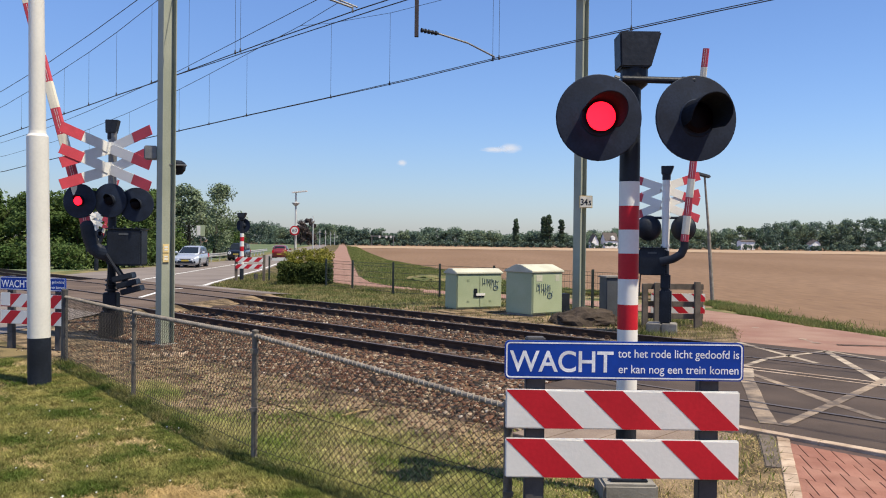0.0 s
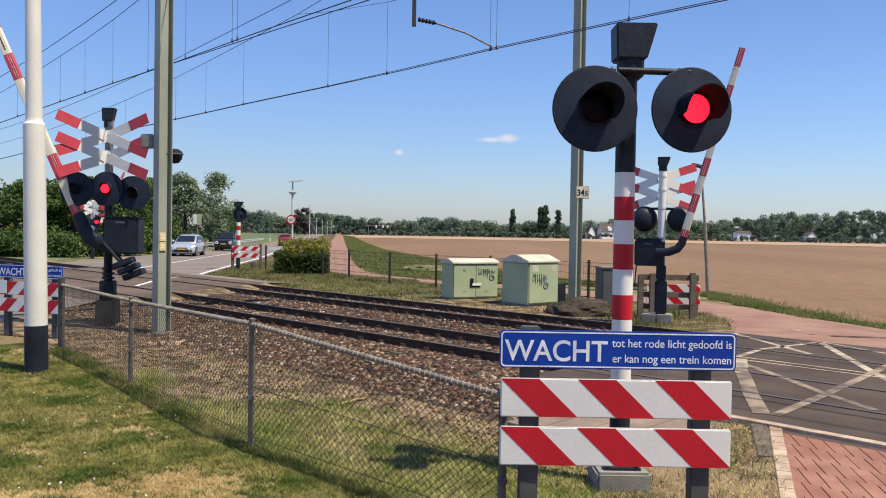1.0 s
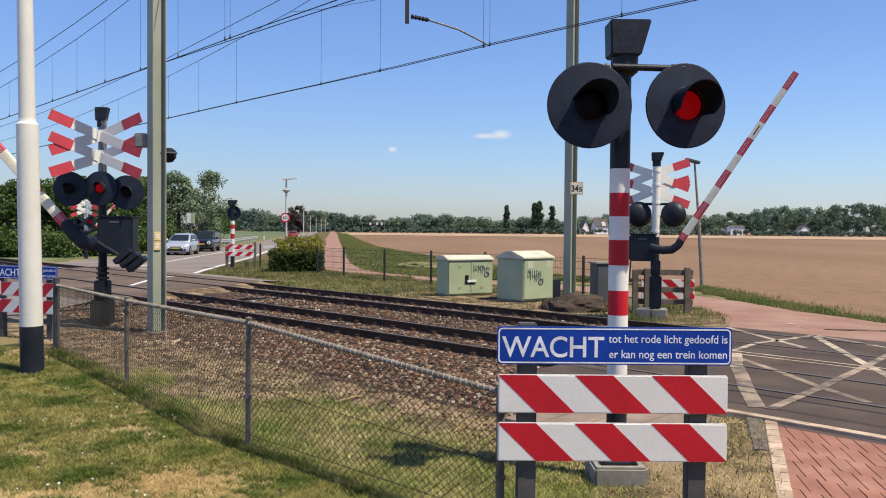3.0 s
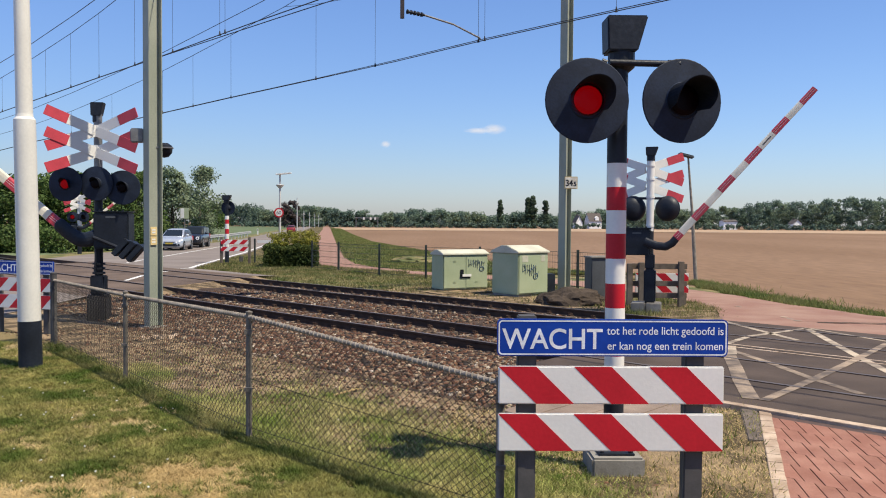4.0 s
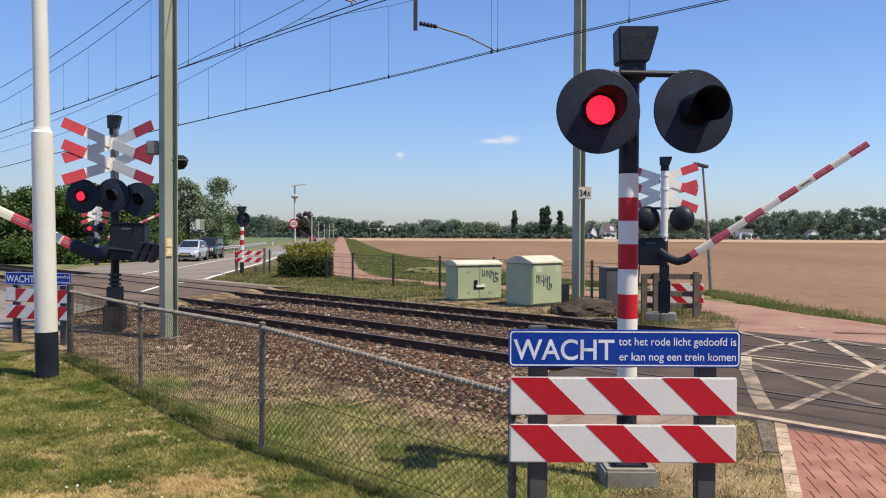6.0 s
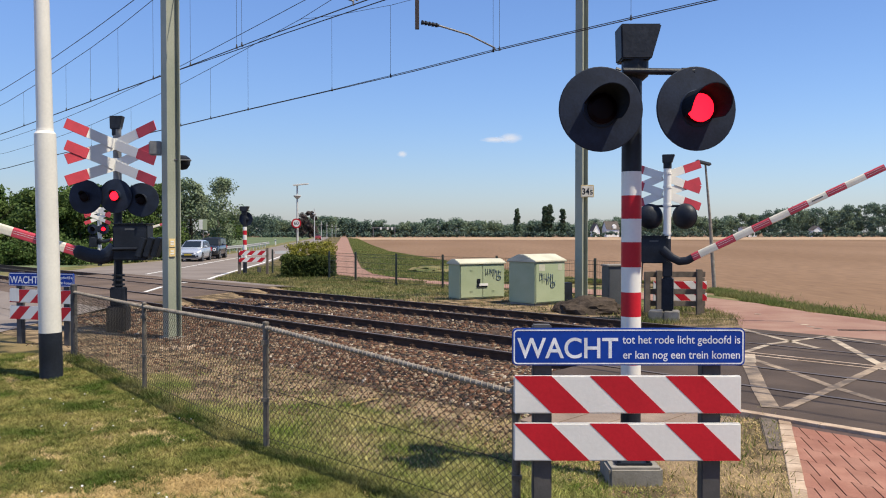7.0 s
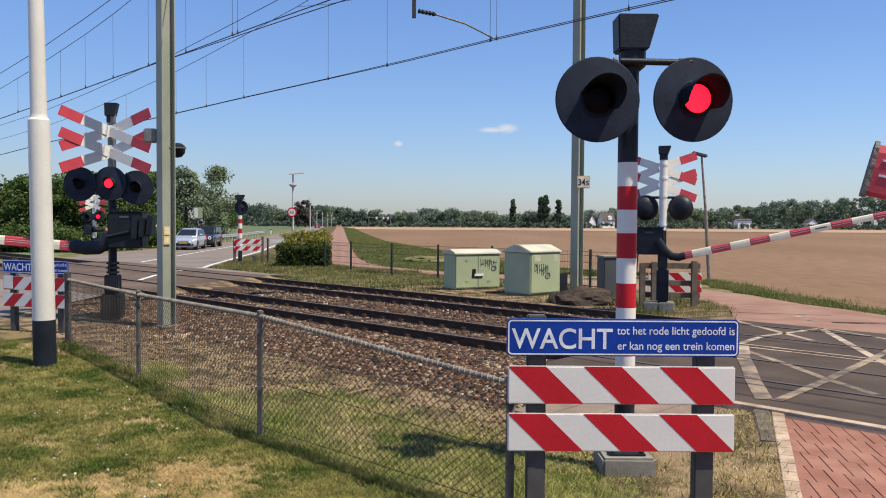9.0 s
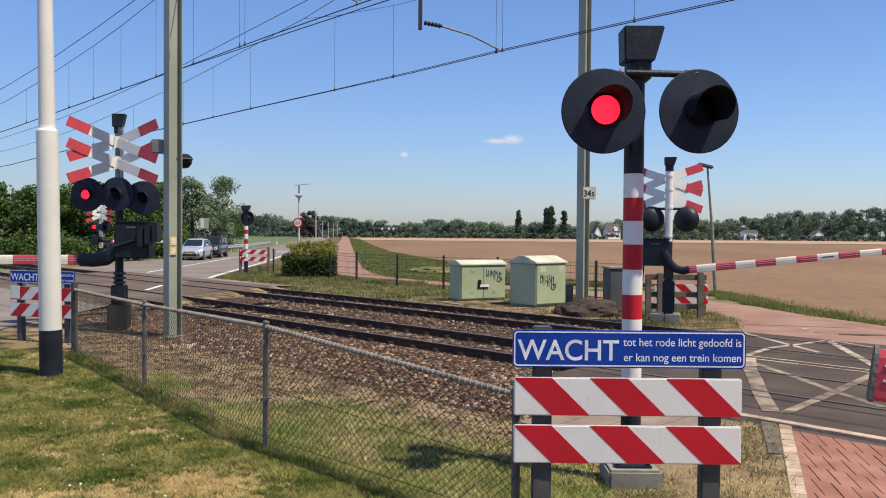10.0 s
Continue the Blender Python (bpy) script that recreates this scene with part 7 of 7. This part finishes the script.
blades("worn_straw", rng, 60000, worn_corner, 0.028, 0.004, M["straw"], "dry straw stubble beside the paved path", 1.5)
blades("weeds", rng, 9000, worn_corner, 0.06, 0.006, M["grass"], "small green weeds beside the paved path")
blades("lawn_straw", rng, 110000, straw_near, 0.026, 0.005, M["straw"], "dry straw patch worn into the lawn", 1.7)
blades("lawn_straw", rng, 150000, straw_far, 0.035, 0.004, M["straw"], "thin straw among the lawn grass", 1.2)
blades("fence_tufts", rng, 9000, rough_tufts, 0.08, 0.006, M["grass"], "unmown green tufts at the foot of the fence", 0.6)
blades("road_verge_grass", rng, 70000, road_verge, 0.10, 0.016, M["olive"], "rough light green grass between road and cycle path")
blades("verge_grass", rng, 34000, verge_far, 0.08, 0.010, M["olive"], "mown grass beyond the railway")
def foot_weeds(n):
    x = 4.4 + 2.6 * rng.random(n)
    y = 16.6 + 6.0 * rng.random(n)
    edge = np.interp(y, [16.4, 19.5, 21.7, 24.3], [5.98, 6.9, 7.0, 7.9])
    f = np.sin(3 * x + y) * np.cos(2.6 * y - x)
    return np.stack([x, y, np.full(n, 0.01)], axis=1)[(x < edge + 0.1) & (cy * x + sy * y > 15.9) & (rng.random(n) < 0.45 + 0.5 * f)]


blades("signal_weeds", rng, 16000, foot_weeds, 0.12, 0.009, M["olive"], "dusty weeds round the signal foot")
blades("field_edge_grass", rng, 17000, field_edge, 0.135, 0.011, M["tall"], "taller green grass along the field edge")
blades("path_side_grass", rng, 95000, path_side, 0.10, 0.024, M["tall"], "green grass beside the cycle path")


def daisies():
    r2 = random.Random(4)
    bm = bmesh.new()
    for i in range(70):
        d = 4.5 + 6 * r2.random()
        x = -0.75 * d + r2.random() * 0.45 * d
        rr = 0.007 + 0.005 * r2.random()
        bmesh.ops.create_cone(bm, cap_ends=True, segments=6, radius1=rr, radius2=rr * 0.8, depth=0.006, matrix=pose(x, d, 0.045 + 0.02 * r2.random(), r2.uniform(-25, 25), r2.uniform(-25, 25), 0))
    solid("daisies", bm, M["daisy"], "scattered small white daisies in the lawn", "flowers", kind="stuff")


daisies()


def stones():
    """Loose ballast: angular stones, thickest on the slope toward the fence."""
    rng2 = np.random.default_rng(9)
    bm = bmesh.new()
    bmesh.ops.create_cube(bm, size=1.5)
    bmesh.ops.triangulate(bm, faces=bm.faces[:])
    v0 = np.array([v.co[:] for v in bm.verts])
    f0 = np.array([[v.index for v in f.verts] for f in bm.faces])
    bm.free()
    near, far, loose = 46000, 15000, 7000
    n = near + far + loose
    c = np.concatenate([7.0 + 2.8 * rng2.random(near) ** 0.8, 10.0 + 6.3 * rng2.random(far), 4.9 + 2.4 * rng2.random(loose) ** 0.7])
    s = np.concatenate([1.5 + 20 * rng2.random(near), 5 + 20 * rng2.random(far), 0.5 + 16 * rng2.random(loose)])
    keep = ~((c > 8.3) & (s < 7.1 + (c - 8.5) * 0.08)) & ~((c > 6.65) & (s < 5.85))
    keep &= ~((s > 21.8) & (c > 8.2))
    for rc in (9.85, 11.3, 13.7, 15.15):
        keep &= np.abs(c - rc) > 0.13
    pebble = np.concatenate([np.ones(near + far), np.full(loose, 0.6)])[keep]
    c, s = c[keep], s[keep]
    n = len(c)
    size = (0.013 + 0.024 * rng2.random(n) ** 1.4) * pebble
    z = np.interp(c, [6.9, 7.7, 8.6, 9.3, 9.65, 10.1, 10.6, 11.05, 11.6, 12.5, 13.4, 14.0, 14.4, 14.9, 15.7, 16.5], [0.0, 0.03, 0.05, 0.06, 0.01, 0.005, 0.03, 0.01, 0.01, 0.05, 0.01, 0.01, 0.03, 0.0, 0.04, 0.0]) + size * 0.3
    pos = np.stack([cy * c - sy * s, sy * c + cy * s, z], axis=1)
    jit = 1 + 0.9 * (rng2.random((n, len(v0), 3)) - 0.5)
    sc = size[:, None] * (0.7 + 0.6 * rng2.random((n, 3)))
    a = rng2.random(n) * 6.28
    v = v0[None] * jit * sc[:, None, :]
    x, y = v[..., 0] * np.cos(a)[:, None] - v[..., 1] * np.sin(a)[:, None], v[..., 0] * np.sin(a)[:, None] + v[..., 1] * np.cos(a)[:, None]
    v = np.stack([x, y, v[..., 2]], axis=-1) + pos[:, None, :]
    f = (f0[None] + (np.arange(n) * len(v0))[:, None, None]).reshape(-1, 3)
    me = bpy.data.meshes.new("ballast_stones")
    me.vertices.add(n * len(v0))
    me.vertices.foreach_set("co", v.astype(np.float32).ravel())
    me.loops.add(len(f) * 3)
    me.loops.foreach_set("vertex_index", f.astype(np.int32).ravel())
    me.polygons.add(len(f))
    me.polygons.foreach_set("loop_start", np.arange(0, len(f) * 3, 3, dtype=np.int32))
    me.update(calc_edges=True)
    me.materials.append(M["stone"])
    tagged(new("ballast_stones", me), "loose angular brown and grey ballast stones", "ballast", kind="stuff")


stones()


def pavers():
    """Rectangular clay pavers in running bond: each row starts at the path's slanting edge, half a paver on from the last."""
    r3 = random.Random(6)
    slope = Vector((0.707, -0.707, 0))           # rows run beside the crossing's edge
    along = Vector((0.17, 1.0, 0)).normalized()
    ring = [slope * (a * 0.147 / 2) + along * (b * 0.2066) for a, b in ((-1, -1), (1, -1), (1, 1), (-1, 1))]
    paver_mesh = to_mesh(prism(bmesh.new(), [(q.x, q.y) for q in ring], -0.05, 0.004), "paver", M["paver"])
    verts, faces = [], []
    for j in range(-6, 34):
        p0 = Vector((3.87, 8.5, 0)) - along * (0.414 * j)
        p0 -= slope * ((p0.x - near_edge(p0.y, -0.05)) / 0.96)
        for i in range(50):
            p = p0 + slope * (0.159 * (i + 0.5))
            edge_c = to_cs(p.x, p.y)[0]
            if edge_c > 8.16 or to_cs(p.x, p.y)[1] < to_cs(near_edge(edge_y(edge_c)), edge_y(edge_c))[1] - 7.2:
                continue
            rise = math.atan2(ground_z(edge_c + 0.15) - ground_z(edge_c - 0.15), 0.3)
            m = Matrix.Translation((p.x, p.y, ground_z(edge_c) + 0.008 + r3.uniform(-0.001, 0.0015))) @ Matrix.Rotation(-rise, 4, ALONG)
            if p.y > 5.9 and p.x < near_edge(p.y, 1.7):
                ob = new("paver", paver_mesh)
                ob.parent = paver_bed
                ob.matrix_basis = m
            else:
                k = len(verts)
                verts += [tuple(m @ Vector((q.x, q.y, z))) for z in (-0.05, 0.004) for q in ring]
                faces += [(k + 4, k + 5, k + 6, k + 7)] + [(k + q, k + (q + 1) % 4, k + 4 + (q + 1) % 4, k + 4 + q) for q in range(4)]
    me = bpy.data.meshes.new("further_pavers")
    me.from_pydata(verts, [], faces)
    me.materials.append(M["paver"])
    ob = new("further_pavers", me)
    ob.parent = paver_bed
    tagged(ob, kind="stuff")


pavers()


bm = bmesh.new()
rod(bm, (0, 0, 0.03), (0.2, 0.22, 0.05), 0.014, 0.011, 6)
rod(bm, (0.2, 0.22, 0.05), (0.3, 0.36, 0.04), 0.011, 0.007, 6)
solid("dry_stick", bm, M["straw"], "pale dry stick lying on the trackside soil", "stick", m=pose(-1.17, 9.71, 0))
bm = bmesh.new()
box(bm, -0.085, 0.085, -0.55, 0.62, -0.1, 0.018, 0.01)
solid("edging_slab", bm, M["sleeper"], "grey concrete slab sunk beside the path edge", "slab", m=pose(3.18, 7.95, 0.112, 1.9, 0, -17.6))

rnd = random.Random(12)
bm = bmesh.new()
for k in range(16):
    vs = bmesh.ops.create_cube(bm, size=0.035 + 0.05 * rnd.random())["verts"]
    for v in vs:
        v.co *= rnd.uniform(0.6, 1.2)
    bmesh.ops.transform(bm, matrix=pose(rnd.gauss(0, 0.16), rnd.gauss(0, 0.12), 0.015, rnd.uniform(0, 90), 0, rnd.uniform(0, 90)), verts=vs)
solid("concrete_crumbs", bm, M["kerb"], "pale crumbs of broken concrete beside the mast foot", "rubble", "stuff", m=pose(-4.85, 14.54, 0.01))

# a pale bank of dug earth behind the green fence
bm = bmesh.new()
bmesh.ops.create_icosphere(bm, subdivisions=4, radius=1)
for v in bm.verts:
    k = 1 + 0.25 * noise.noise(v.co * 2.6) + 0.1 * noise.noise(v.co * 8)
    v.co = Vector((v.co.x * 1.3 * k, v.co.y * 1.7 * k, max(-0.1, v.co.z * 0.3 * k)))
solid("earth_bank", bm, M["verge"], "low pale bank of dug earth behind the fence", "mound", m=pose(-0.75, 44, 0))


# ---- movement ----
def motions():
    for lamp, left in FLASHING:
        rows = []
        def depth(on, t):
            if not on:
                return 0.06
            return -0.004 if 2.05 < t < 4.42 else -0.048
        edges = []
        for a, b in LEFT_ON:
            edges += [(a, True), (b, False)]
        state = True
        rows.append((0.0, pose(0, depth(left, 0.0), 0)))
        for t, lit_left in edges:
            if t <= 0 or t >= 10:
                continue
            f = round(t * FPS) / FPS
            was = (not lit_left) if left else lit_left
            now = lit_left if left else (not lit_left)
            rows.append((f, pose(0, depth(was, t - 0.02), 0)))
            rows.append((f + 1.0 / FPS, pose(0, depth(now, t + 0.04), 0)))
        rows.append((10.0, pose(0, depth(left, 10.0), 0)))
        walk(lamp, rows)
    walk(far_arm, [(t, pose(0.02, -0.2, 1.713, 0, -e, 0)) for t, e in FAR_ANGLES])
    walk(left_arm, [(t, pose(-0.05, -0.1, 1.76, 0, -e, 180)) for t, e in LEFT_ANGLES])
    walk(far_left_arm, [(t, pose(0, -0.2, 1.7, 0, -e, 0)) for t, e in LEFT_ANGLES])
    walk(dark_car, [(t, lane(-1.9, y)) for t, y in ((0, 79), (0.5, 76.4), (1.0, 74.2), (1.5, 72.3), (2.0, 70.5), (2.5, 68.7), (4.0, 65.1), (4.5, 64.6), (5.0, 64.5), (10.0, 64.5))])
    walk(red_car, [(t, lane(1.15, y + 4, 180)) for t, y in ((0, 89), (0.5, 94.2), (1.0, 100.2), (1.5, 107.4), (2.0, 116.5), (2.5, 126.5), (4.0, 157), (5.5, 191), (8.0, 250), (10.0, 300))])
    walk(near_arm, [(t, pose(0, 0, 1.98, 0, -e, 0)) for t, e in NEAR_ANGLES])


FAR_ANGLES = [(0, 84.6), (0.5, 79.2), (1.0, 74.5), (1.5, 70.0), (2.0, 65.9), (2.5, 61.7), (4.0, 49.0), (4.5, 45.1), (5.0, 41.6), (5.5, 37.9), (7.0, 26.6), (7.5, 23.0), (8.0, 19.5), (8.5, 16.2), (9.2, 11.8), (10.0, 6.7)]
LEFT_ANGLES = [(0, 75), (1.0, 66.5), (2.0, 57.5), (2.5, 53.5), (4.0, 41), (4.5, 36.5), (5.5, 29.2), (7.0, 17.3), (7.5, 13.7), (8.0, 10.6), (9.0, 5.0), (10.0, -0.3)]
NEAR_ANGLES = [(0, 84), (2.5, 61), (5.5, 39.5), (7.5, 25.8), (8.5, 17.9), (9.0, 13.8), (9.5, 9.65), (10.0, 6.15)]
motions()
